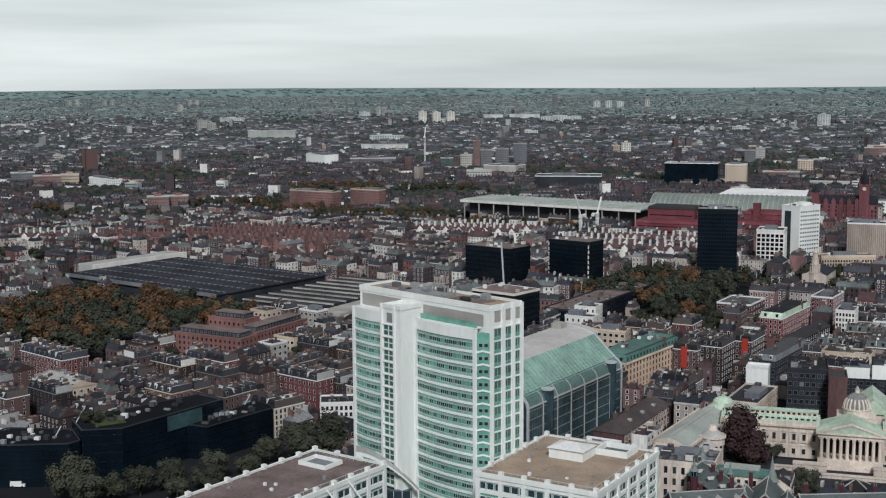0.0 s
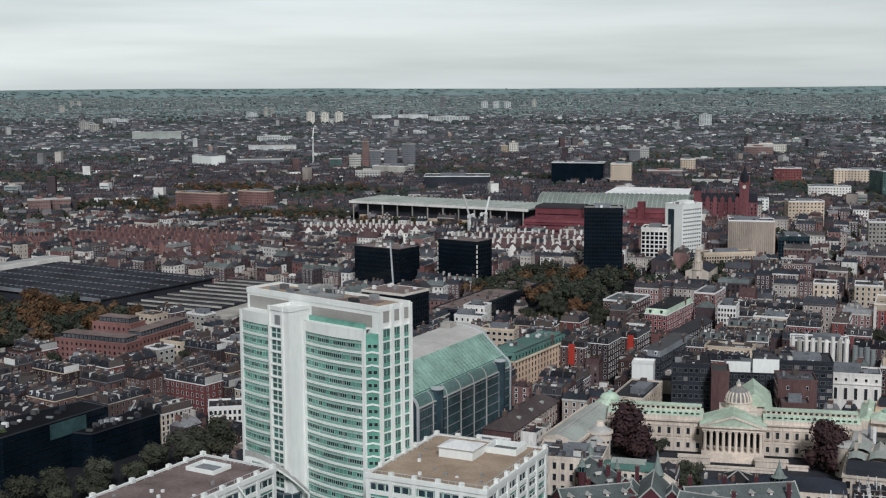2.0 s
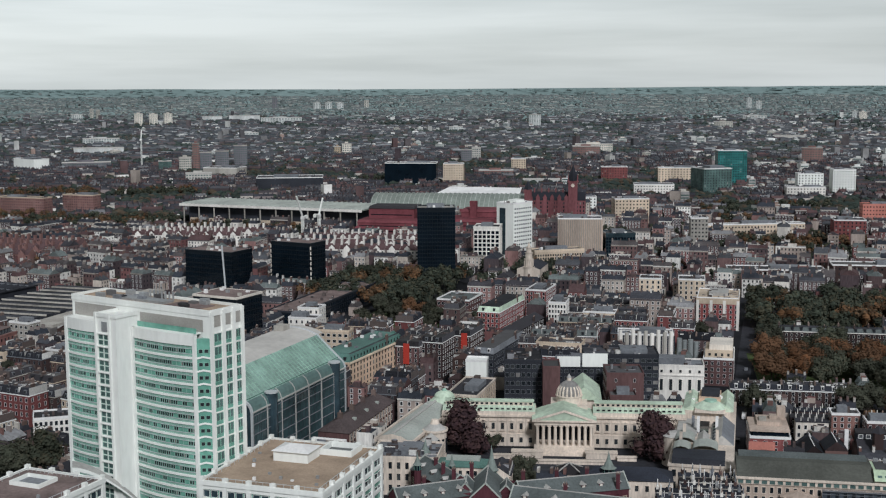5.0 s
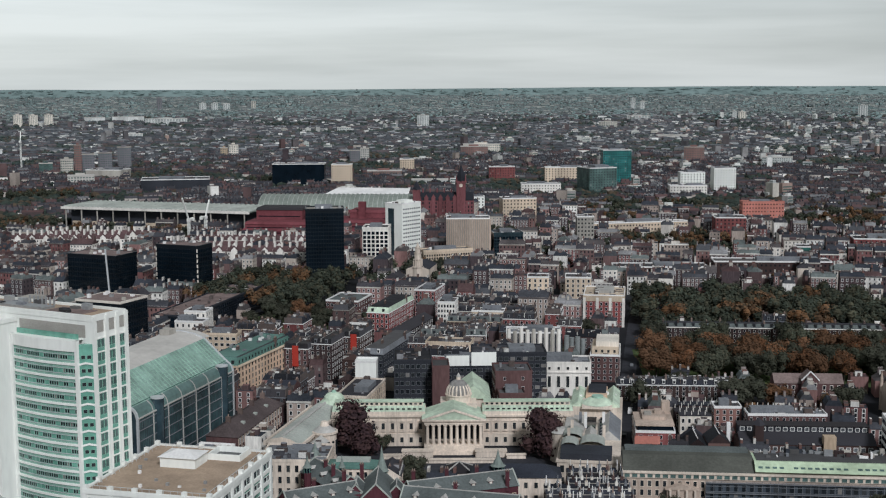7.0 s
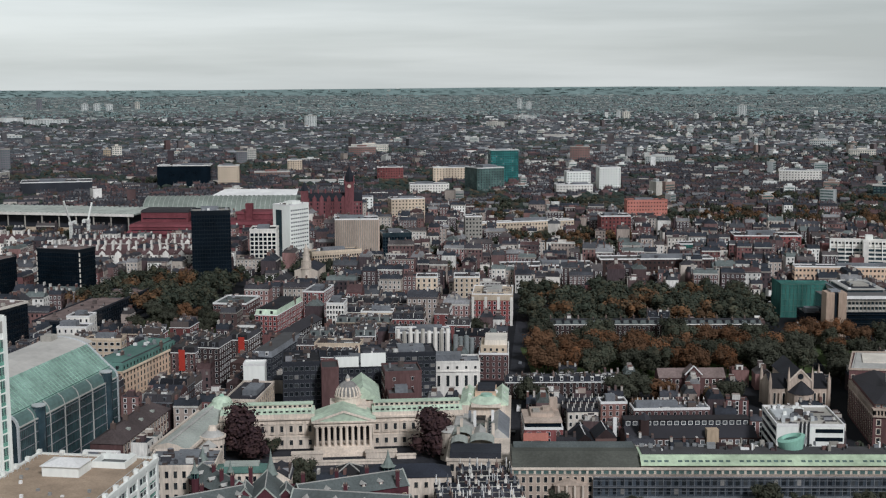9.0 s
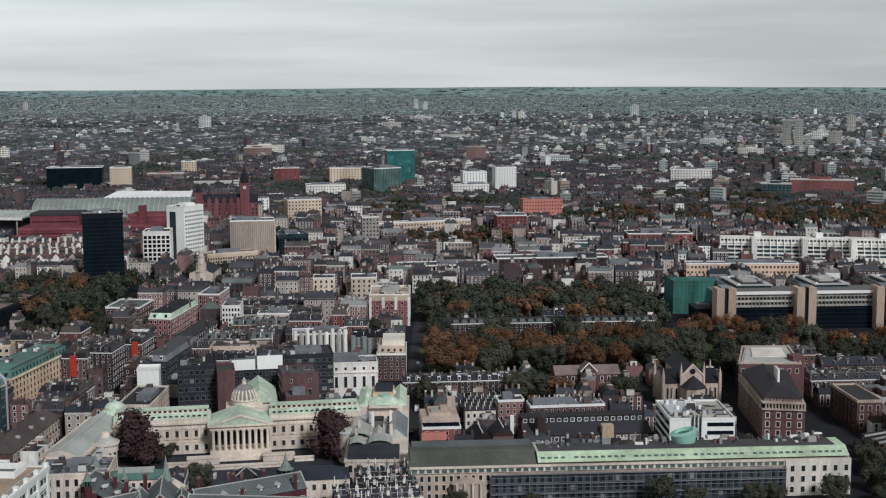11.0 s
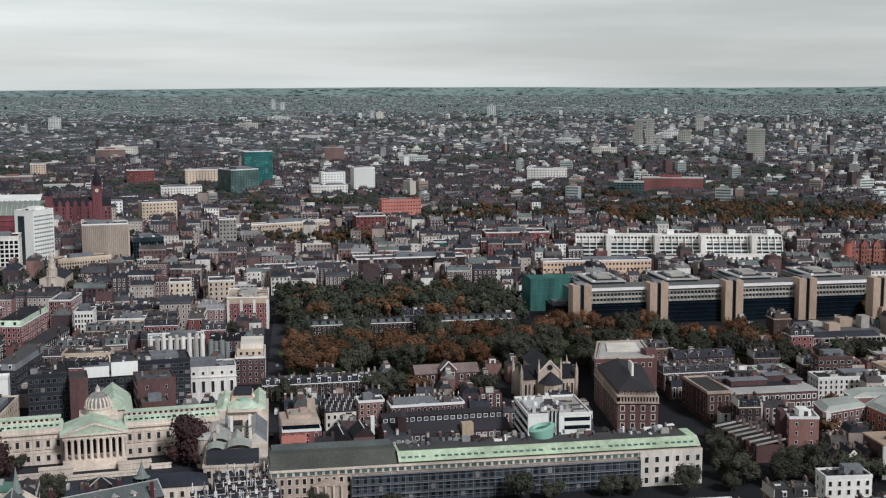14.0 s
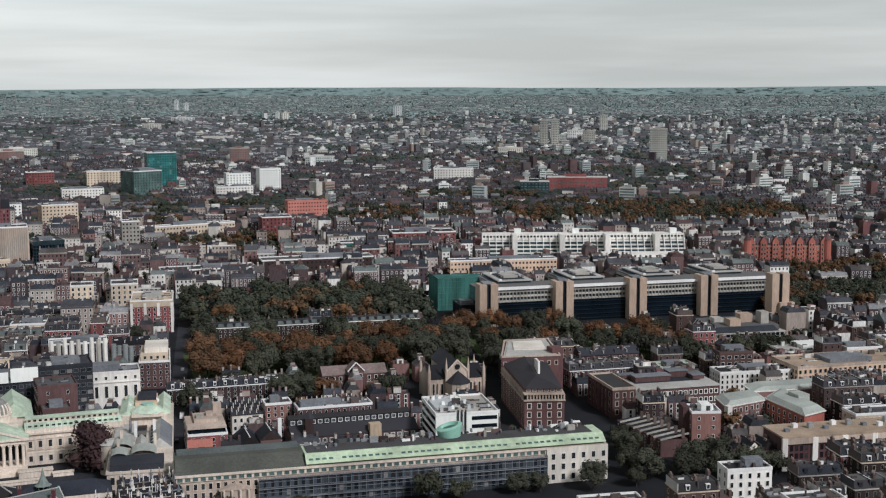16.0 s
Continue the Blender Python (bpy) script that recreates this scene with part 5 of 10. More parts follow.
def pot_terrace():
    """Close-set house backs whose roofs carry rows of tall pale chimney pots and pipes."""
    rnd = random.Random(19)
    for k in range(7):
        y = 437 + k * 6.4
        wide = 15.5 if k < 4 else 10.5
        th = thing("terraced_house", 52 if k < 4 else 57, y, -2, "dark terrace back crowded with tall pale chimney pots", "terraced house", "terrace backs")
        claim(52, y, -2, wide + 1.5, 4)
        part("wall", MB().box(-wide, wide, -2.6, 2.6, -0.5, 10.5), "brick", th)
        part("roof", MB().gable(-wide - 0.1, wide + 0.1, -2.7, 2.7, 10.5, 1.6, "x", 0, 1), ["slate", "brick"], th)
        part("parapet", MB().box(-wide - 0.2, wide + 0.2, -2.95, -2.6, 9.8, 11.2, base=True), "stucco" if k % 2 else "concrete", th)
        for i in range(9 if k < 4 else 6):
            x = 1.1 - wide + i * 3.6 + rnd.uniform(-.5, .5)
            st = part("chimney", MB().box(x - 0.5, x + 0.5, -0.8, 0.8, 10, 12.6 + rnd.uniform(0, .8)), rnd.choice(("brick", "stucco", "lead", "creamr")), th)
            for q in (-0.5, 0.1):
                part("pot", MB().cyl(x, q, 12.4, 14.6 + rnd.uniform(0, 1.2), 0.22, 0.18, 7), rnd.choice(("stucco", "whitepaint", "pot", "lead")), st)
        for i in range(5):
            x = rnd.uniform(1 - wide, wide - 1)
            part("vent_pipe", MB().cyl(x, -2.2, 9.5, 13.8, 0.12, n=6), "whitepaint", th)


pot_terrace()

# ---- buildings behind and beside the college ----
block("stone_office", "salmon stone office with dark green mansard roof", "office building", -99.6, 650.6, -18, 17, 61, 19.5, "salmonstone", "darkcopper", (6, 17), 6, (1.3, 2.0), trim="cream", style="mansard", seed=41, mh=3.8)
for i in range(17):
    y = -28.6 + i * 3.58
    dor = part("dormer", MB().box(7.2, 8.6, y - 0.75, y + 0.75, 20.2, 22.4), "darkcopper", bpy.data.objects["stone_office"])
    part("dormer_window", MB().box(8.6, 8.68, y - 0.5, y + 0.5, 20.5, 22.0), "glass", dor)
part("cornice_band", MB().box(8.5, 9.2, -30.6, 30.6, 18.6, 19.4, base=True), "cream", bpy.data.objects["stone_office"], "cream stone cornice")
part("cornice_band", MB().box(8.5, 8.9, -30.6, 30.6, 4.6, 5.2, base=True), "cream", bpy.data.objects["stone_office"], "cream stone string course")
ro = random.Random(41)
for i in range(15):
    x, y = ro.uniform(-6, 6), ro.uniform(-27, 27)
    part("roof_unit", MB().box(x - 0.8, x + 0.8, y - 0.7, y + 0.7, 23.5, 23.5 + ro.uniform(0.8, 2.4)), ro.choice(("lead", "metal", "darkcopper", "whitepaint")), bpy.data.objects["stone_office"])
part("roof_cap", MB().box(-6.6, 6.6, -28.5, 28.5, 23.3, 23.6), "darkcopper", bpy.data.objects["stone_office"], "dark green copper flat")


def street_range():
    """Long brick range with a hipped brown roof, its end gabled towards the hospital."""
    th = thing("street_range", -87.3, 558.5, -12, "long dark brick range with brown slate roof and white sashes", "brick building")
    claim(-87.3, 558.5, -12, 8.5, 32)
    part("wall", MB().box(-7, 7, -30, 28, -0.5, 9.5), "redbrown", th)
    part("roof", MB().gable(-7.4, 7.4, -30.4, 28.4, 9.5, 4.6, "y", 0, 1, 0.3, hip=6), ["duskroof", "redbrown"], th, "brown slate hipped roof")
    for k in range(15):
        for z in (0.8, 5.2):
            part("window", MB().windows((7, -29 + k * 3.7), (7, -25.6 + k * 3.7), z, z + 4, 1, 1, 1.3, 2.4, 0, 1, 0.12, 0.22), ["glass", "stucco"], th)
        part("pier", MB().box(7, 7.35, -29.3 + k * 3.7, -28.7 + k * 3.7, 0, 9.3), "paletan", th)
    for y in (-22, -8, 6, 20):
        ch = part("chimney", MB().box(-1, 1, y - 0.7, y + 0.7, 12, 16.2), "chim", th)
        part("pot", MB().cyl(0, y, 16.2, 17.2, 0.3, 0.22, 8), "pot", ch)
    for y in (-15, 0, 14):
        part("roof_light", MB().box(3.0, 4.6, y - 1, y + 1, 11.2, 12.4), "leadgreen", th)


street_range()
for i in range(4):
    q = i * 11.2
    block("street_house", ("dark brown brick town house with slate gable and white sashes", "red brown brick town house with steep slate gable")[i % 2], "town house", -79.6 + 0.21 * q, 594 + 0.98 * q, -12, 14, 11, 11.5 + (i * 7 % 3), ("brick", "redbrown")[i % 2], "slate", (4, 4), 4, (1.2, 1.9), seed=420 + i, style=("mansard", "gable", "mansard")[i % 3], trim=("lead", "whitepaint")[i % 2], mh=3.4)
block("brick_range", "low brick range with pale roofs", "brick building", -98, 505, -13, 15, 36, 8, "brick", "concrete", (5, 9), 2, seed=44, plant=8)
for i, (x, y, w, d, h, red, wall) in enumerate(((-75, 677, 13, 22, 18, -0.5, "redbrown"), (-62, 680, 12, 24, 20, None, "brick"), (-48.5, 698, 12, 23, 20, 2.6, "brick"))):
    b = block("mansion_block", "dark brick mansion block with white sashes and red panel" if red is not None else "dark brick mansion block with white sashes", "mansion block", x, y, -14, w, d, h, wall, "slate", (4, 7), 6, (1.2, 1.9), seed=45 + i, style="mansard", trim="whitepaint", mh=2.6)
    if red is not None:
        part("red_panel", MB().box(red - 1.6, red + 1.8, -d / 2 - 0.5, -d / 2 - 0.2, h - 9.5, h + 1.6, 0), "redpanel", b, "bright red cladding panel")
block("dark_office", "long dark office with ribbon windows and grey metal roof", "office block", -29.5, 690, -16, 11, 54, 15.5, "darkgrey", "lead", (4, 16), 4, (1.6, 1.8), trim="lead", seed=48, style="mansard", mh=2.6)
block("terrace", "black brick terrace with slate mansards", "terrace", -7, 708, -8, 30, 12, 13, "brick", "slate", (10, 4), 4, (1.2, 1.9), seed=49, style="mansard")
block("terrace", "brown brick street terrace running away from the college", "terrace", -21, 757, -18, 11, 60, 12.5, "brick", "slate", (4, 18), 4, (1.1, 1.9), seed=50, style="gable", mh=3.0)
block("stone_range", "cream stone range with slate roof and cornice", "stone building", -39, 597, -11, 15, 36, 13.5, "cream", "slate", (9, 10), 4, (1.3, 2.2), trim="stone", seed=51, plant=3)
block("plant_enclosure", "plain white rooftop enclosure", "plant room", -38.2, 628, -3, 10.4, 9, 20, "white", "white", (0, 0), 1, seed=52, plant=0, take=False)
block("dark_office", "dark grey office block with grid of windows", "office block", -15, 614, 2, 18, 26, 25.5, "darkgrey", "felt", (7, 8), 6, (1.7, 1.9), trim="lead", seed=53, plant=7, cornice=False)
block("brick_tower", "plain red-brown brick stair tower", "stair tower", -1.5, 598, 2, 8, 16, 25, "redbrown", "felt", (0, 0), 1, seed=54, plant=0, cornice=False)
block("roof_enclosure", "office block with white screened roof plant", "office block", 13, 618, 2, 24, 22, 22, "darkgrey", "felt", (8, 6), 6, (1.7, 1.6), trim="lead", seed=55, plant=5)
part("screen", MB().box(-12, -1, -11.6, -11.2, 22, 27.0, 0).box(0, 12, -11.6, -11.2, 22, 28.5, 0), "white", bpy.data.objects["roof_enclosure"], "white plant screen")
block("brick_block", "red-brown brick block with few windows", "brick building", 32, 592, 3, 17, 18, 24, "redbrown", "felt", (2, 4), 5, (1.0, 1.5), seed=56, plant=3, cornice=False)
block("brick_block", "lower red-brown brick block", "brick building", 31, 578, 3, 12, 10, 16, "redbrown", "felt", (2, 3), 3, (1.0, 1.4), seed=57, plant=1, cornice=False)
block("dark_office", "dark blue-grey office slab with ribbon windows", "office block", 32, 624, 1, 36, 20, 26, "darkgrey", "felt", (12, 6), 7, (2.2, 1.6), trim="lead", seed=58, plant=8, cornice=False)
b = block("white_block", "white building with tall openings under small square windows", "white building", 62.5, 638, -3, 23, 16, 17.5, "stucco", "lead", (0, 5), 3, (1.2, 1.6), trim="stucco", seed=59, plant=5)
for i in range(5):
    x = -9.2 + i * 4.6
    part("window", MB().windows((x - 1.5, -8), (x + 1.5, -8), 14.0, 16.2, 1, 1, 1.2, 1.4, 0, 1, 0.15, 0.15), ["glass", "stucco"], b)
    part("tall_window", MB().windows((x - 1.5, -8), (x + 1.5, -8), 4.5, 12.0, 1, 1, 1.5, 5.6, 0, 1, 0.2, 0.25), ["glass", "stucco"], b)
part("string_course", MB().box(-11.8, 11.8, -8.4, -8, 12.8, 13.3, base=True), "stucco", b)
claim(64, 618, 0, 14, 16)
b = block("ribbed_block", "white block with rounded vertical ribs and grey tanks", "white building", 50, 702, -3, 30, 16, 20, "stucco", "lead", (0, 5), 5, seed=60, plant=9)
for i in range(9):
    part("rib", MB().cyl(-13.6 + i * 3.4, -8.2, 3, (22.5, 21.4, 23.2, 22.0)[i % 4], 1.0, n=10), ("stucco", "concrete", "stucco")[i % 3], b)
    part("rib_slot", MB().box(-12.3 + i * 3.4, -11.5 + i * 3.4, -8.3, -8.0, 4, 20), "darkgrey", b)
for i in range(4):
    part("tank", MB().cyl(18 + i * 3.0, -8 + (i % 2) * 2, 0, (19, 17.5, 18.4, 16.8)[i], 1.4, n=12), "flue", b, "grey-green metal flue")
b = block("brick_block", "red-brown brick block with cream stepped upper storeys", "brick building", 87, 678, -8.5, 15.5, 30, 14, "redbrown", "lead", (5, 9), 4, (1.2, 1.8), seed=61, plant=4)
part("top_storey", MB().box(-7, 7, -11, 14, 14.1, 17.2), "cream", b, "cream stucco top storey")
part("top_storey", MB().box(-5, 7, -6, 14, 17.2, 20.0), "creamr", b, "cream stucco top storey")
for i in range(4):
    part("window", MB().windows((-6 + i * 3.2, -11), (-3.4 + i * 3.2, -11), 14.6, 16.9, 1, 1, 1.2, 1.5, 0, 1, 0.1, 0.1), ["glass", "cream"], b)
b = block("mansion_block", "red brick mansion block with white stone bays and top storeys", "mansion block", 106, 832, -9, 26, 36, 20, "crimson", "felt", (8, 12), 6, (1.3, 2.0), seed=62, plant=8)
part("top_storey", MB().box(-13.3, 13.3, -18.4, 18.4, 16.6, 20.2, 0), "cream", b, "cream stucco top storey")
part("roof_house", MB().box(-6, 6, -8, 12, 20, 22.2, 0), "lead2", b)
part("quoin", MB().box(-13.3, -11.6, -18.6, -18, 0, 19, 0).box(11.6, 13.3, -18.6, -18, 0, 19, 0).box(-5.0, -3.2, -18.7, -18, 0, 19, 0).box(3.2, 5.0, -18.7, -18, 0, 19, 0), "stucco", b, "white stone bay")
block("dark_roofs", "brown terrace with green and slate roofs", "terrace", 6, 736, -4, 38, 13, 12, "brick", "greyslate", (16, 4), 4, (1.1, 1.9), style="mansard", seed=63)
block("flat_block", "brown brick block with grey-green flat roof", "brick building", -62, 836, -14, 22, 30, 16, "redbrown", "greyslate", (8, 6), 4, (1.6, 1.7), seed=64)
block("mansion_block", "red brick mansion with green copper roof and white corners", "mansion block", -33, 800, -16, 14, 52, 17, "crimson", "palecopper", (5, 16), 5, (1.3, 2.0), seed=65, style="mansard")
block("mansion_block", "red and white mansion block", "mansion block", -9, 864, -14, 14, 28, 18, "redbrick", "felt", (5, 10), 6, (1.3, 2.0), seed=66)
block("white_block", "white stucco house with stepped flat roof", "white building", 3, 800, -8, 11, 16, 20, "stucco", "felt", (6, 6), 6, (1.1, 1.8), seed=67)
for i, (x, y, w) in enumerate(((26, 778, 46), (34, 812, 50), (30, 846, 44))):
    block("terrace", ("dark brick terrace with pale cornice and green dormers", "dark brick terrace with slate mansards and pale cornice", "brown brick terrace with slate roofs")[i], "terrace", x, y, -7, w, 12, 11.5, "brick", ("greyslate", "slate", "slate")[i], (int(w / 3), 4), 4, (1.1, 1.9), seed=630 + i, style="mansard", trim=("cream", "stucco", "concrete")[i], mh=3.0)
block("cream_block", "cream stone corner block with bay windows", "cream building", 67, 894, -6, 15, 16, 21, "cream", "felt", (4, 4), 6, (1.3, 2.0), seed=68)
block("cream_block", "cream stone mansion block with bays", "cream building", 95, 892, -6, 18, 18, 21, "cream", "felt", (5, 5), 6, (1.3, 2.0), seed=69)
block("stone_arch_lodge", "small white stone lodge with pediment by the gardens", "lodge", -110.5, 789, -15, 7.5, 7, 8.5, "stucco", "stucco", (1, 1), 1, (1.4, 3), trim="stucco", style="gable", mh=1.5, seed=70)

# ---- street end, white-topped houses right of the college ----
block("flat_block", "red brick house with white penthouse", "brick building", 90.5, 543, -5, 16.5, 24, 10, "redbrick", "felt", (4, 7), 3, (1.6, 1.6), seed=71, plant=2)
part("red_band", MB().box(-8.7, 2, -12.3, -12.0, 5, 8.5), "salmon", bpy.data.objects["flat_block.001"], "salmon red panel")
part("dark_floor", MB().box(-7.5, 7.5, -11, 9, 10.1, 12.6), "blackgl", bpy.data.objects["flat_block.001"])
part("penthouse", MB().box(-8.4, 8, -11.6, 9, 12.6, 13.4, base=True).box(-5, 5, -4, 8, 13.4, 14.8).box(4, 7.5, 7, 11, 0, 18.5), "paletan", bpy.data.objects["flat_block.001"], "beige terrace roof and stair head")
part("roof_box", MB().box(-4, -1, -2, 2, 14.8, 15.8), "concrete", bpy.data.objects["flat_block.001"])
part("roof_box", MB().box(0.5, 3.5, 1, 5, 14.8, 16.2), "paletan", bpy.data.objects["flat_block.001"])

# ---- long green-roofed building with scaffold sheets ----
def long_block():
    th = thing("long_office", 151, 466, -5.8, "long stone building with green copper roof behind scaffold sheets", "long building")
    claim(151, 468, -5.8, 88, 13)
    H = 14.0
    part("wall", MB().box(-84, 84, -9.5, 9.5, -0.5, H, 0), "paletan", th)
    part("slate_roof", MB().quad((-84, -10, H), (-36, -10, H), (-36, -1, H + 4.2), (-84, -1, H + 4.2)).quad((-84, -1, H + 4.2), (-36, -1, H + 4.2), (-36, 9.5, H + 4.0), (-84, 9.5, H + 4.0)).add([(-84, -10, H), (-84, -1, H + 4.2), (-84, 9.5, H + 4), (-84, 9.5, H)], [(0, 1, 2, 3)]), "olive", th, "olive grey slate roof")
    part("copper_roof", MB().quad((-36, -10, H + 1.2), (84, -10, H + 1.2), (84, -5.5, H + 4), (-36, -5.5, H + 4)).quad((-36, -5.5, H + 4), (84, -5.5, H + 4), (84, 5.5, H + 4), (-36, 5.5, H + 4)).quad((-36, 5.5, H + 4), (84, 5.5, H + 4), (84, 10, H + 1.2), (-36, 10, H + 1.2)).add([(84, -10, H + 1.2), (84, 10, H + 1.2), (84, 5.5, H + 4), (84, -5.5, H + 4)], [(0, 1, 2, 3)]), "limecopper", th, "pale green copper mansard roof")
    part("roof_deck", MB().box(-35, 80, -4.6, 5, H + 4, H + 4.25), "felt", th)
    part("cornice", MB().box(-84.4, 84.4, -10.4, 10.4, H - 0.3, H + 0.35, 0, base=True), "stone", th)
    part("attic", MB().box(-84, 84, -9.9, 9.9, H - 2.2, H - 0.3, 0), "stone", th)
    for i in range(60):
        x = -82.6 + i * 2.8
        part("attic_window", MB().windows((x - 1.2, -9.9), (x + 1.2, -9.9), H - 2.1, H - 0.5, 1, 1, 1.9, 1.35, 0, 1, 0.1, 0.12), ["flankgl", "stone"], th)
    for i in range(46):
        x = -34 + i * 2.55
        if i % 9 != 4:
            part("roof_slot", MB().quad((x - 0.8, -8.55, H + 2.2), (x + 0.8, -8.55, H + 2.2), (x + 0.8, -7.75, H + 2.72), (x - 0.8, -7.75, H + 2.72)), "flankgl", th, "thin roof window")
    part("windows", MB().windows((-84, -9.5), (-48, -9.5), 1, H - 2.6, 13, 3, 1.2, 2.2, 0, 1, 0.14, 0.2).windows((84, -9.5), (84, 9.5), 0.5, H - 2.6, 6, 3, 1.4, 2.3, 0, 1, 0.14, 0.2), ["glass", "stone"], th, kind="stuff")
    # white end pavilion
    part("end_pavilion", MB().box(59, 84.5, -10.6, -9.5, -0.5, H + 0.2, 0), "creamr", th, "cream white stone end block")
    for i in range(6):
        for j in range(3):
            x = 61.6 + i * 4.2
            part("window", MB().windows((x - 1.2, -10.6), (x + 1.2, -10.6), 0.6 + j * 4.1, 4.4 + j * 4.1, 1, 1, 1.5, 2.3, 0, 1, 0.14, 0.15), ["glass", "stucco"], th)
    # scaffold with blue-grey sheets
    part("scaffold_sheet", MB().box(-54, 58.8, -11.6, -11.5, 0.2, H - 2.6, 0), "bluenet", th, "blue-grey translucent scaffold sheeting")
    sc = MB()
    for i in range(40):
        x = -54 + i * 112.8 / 39
        sc.beam((x, -11.8, 0), (x, -11.8, H - 2), 0.14)
    for z in (2, 4, 6, 8, 10, 11.8):
        sc.beam((-54, -11.8, z), (58.8, -11.8, z), 0.14)
    part("scaffold_poles", sc, "lead", th, kind="stuff")
    part("windows", MB().windows((-53, -11.62), (58, -11.62), 0.8, H - 3, 39, 3, 1.5, 2.3, 0, 1, 0), ["glass"], th, kind="stuff")
    for z in (3.6, 7.4, 11.2):
        part("board_deck", MB().box(-54, 58.8, -12.4, -11.7, z, z + 0.15), "lead", th, "scaffold board deck")
    part("back_roof", MB().box(-83, -37, 4, 9.4, H + 3.9, H + 5.0), "greyslate", th, "grey-green flat roof strip")
    # stone portico of the slate-roofed end
    por = part("portico", MB().box(-68, -57, -12.5, -9.5, 0, 8.4, 0), "paletan", th)
    part("pediment", MB().gable(-68.5, -56.5, -12.9, -9.5, 8.4, 2.2, "y", 0, 0), "paletan", por)
    for i in range(4):
        part("column", MB().cyl(-67 + i * 3, -13.2, 0, 8.4, 0.45, n=10), "stone", por)
    # copper dome and roof plant
    n = 28
    ring = [(math.cos(2 * math.pi * i / n), math.sin(2 * math.pi * i / n)) for i in range(n)]
    lean = lambda x, r: H + 8.0 + 0.26 * x * r - (5.2 - r) * 0.1
    shell = [(23 + 4.5 * x, 4 + 4.5 * y, H + 4) for x, y in ring] + [(23 + 5.2 * x, 4 + 5.2 * y, lean(x, 5.2)) for x, y in ring] + [(23 + 3.6 * x, 4 + 3.6 * y, lean(x, 3.6) + 0.7) for x, y in ring] + [(23 + 2.9 * x, 4 + 2.9 * y, lean(x, 2.9) - 0.4) for x, y in ring]
    drum = part("copper_drum", MB().add(shell, [(k * n + i, k * n + (i + 1) % n, (k + 1) * n + (i + 1) % n, (k + 1) * n + i) for k in range(3) for i in range(n)]), "brightcopper", th, "bright green copper drum with slanting top")
    part("drum_well", MB().add(shell[3 * n:], [tuple(range(n))]), "darkcopper", drum)
    rnd = random.Random(12)
    for i in range(90):
        x, y = rnd.uniform(-34, 80), rnd.uniform(-1, 9)
        if abs(x - 23) < 6:
            continue
        a, h = rnd.choice((0.2, 0.3, 0.5, 0.8, 1.6)), rnd.choice((0.5, 0.8, 1.0, 1.3, 2.2))
        part("roof_unit", MB().box(x - a, x + a, y - 0.8, y + 0.8, H + 4.2, H + 4.2 + h, 0), rnd.choice(("whitepaint", "metal", "lead", "felt", "brick", "concrete")), th)


long_block()

block("laboratory_block", "white tiled laboratory block with ribbon windows and roof plant", "laboratory", 194, 508, -8, 27, 30, 19, "white", "concrete", (0, 0), 1, seed=81, plant=9, plantmat="white")
b = bpy.data.objects["laboratory_block"]
for k in range(5):
    part("ribbon_window", MB().box(-13.56, -13.4, -14, 14, 2.2 + k * 3.5, 4.0 + k * 3.5, 0), "blackgl", b)
    if k > 2:
        part("ribbon_window", MB().box(2, 13.0, -15.1, -14.9, 2.2 + k * 3.5, 3.8 + k * 3.5, 0), "blackgl", b)
for i in range(3):
    part("flue", MB().cyl(-4 + i * 1.6, -15.6, 3, 21, 0.35, n=8), "darkgrey", b)
part("roof_frame", MB().box(-12, -2, -6, 8, 19, 20.4, 0), "steel", b)
rl = random.Random(5)
for i in range(26):
    x, y = rl.uniform(-12, 4), rl.uniform(-10, 12)
    part("roof_unit", MB().box(x - 0.7, x + 0.7, y - 0.6, y + 0.6, 19, 19 + rl.uniform(1.0, 3.2)), rl.choice(("white", "steel", "whitepaint", "lead")), b)
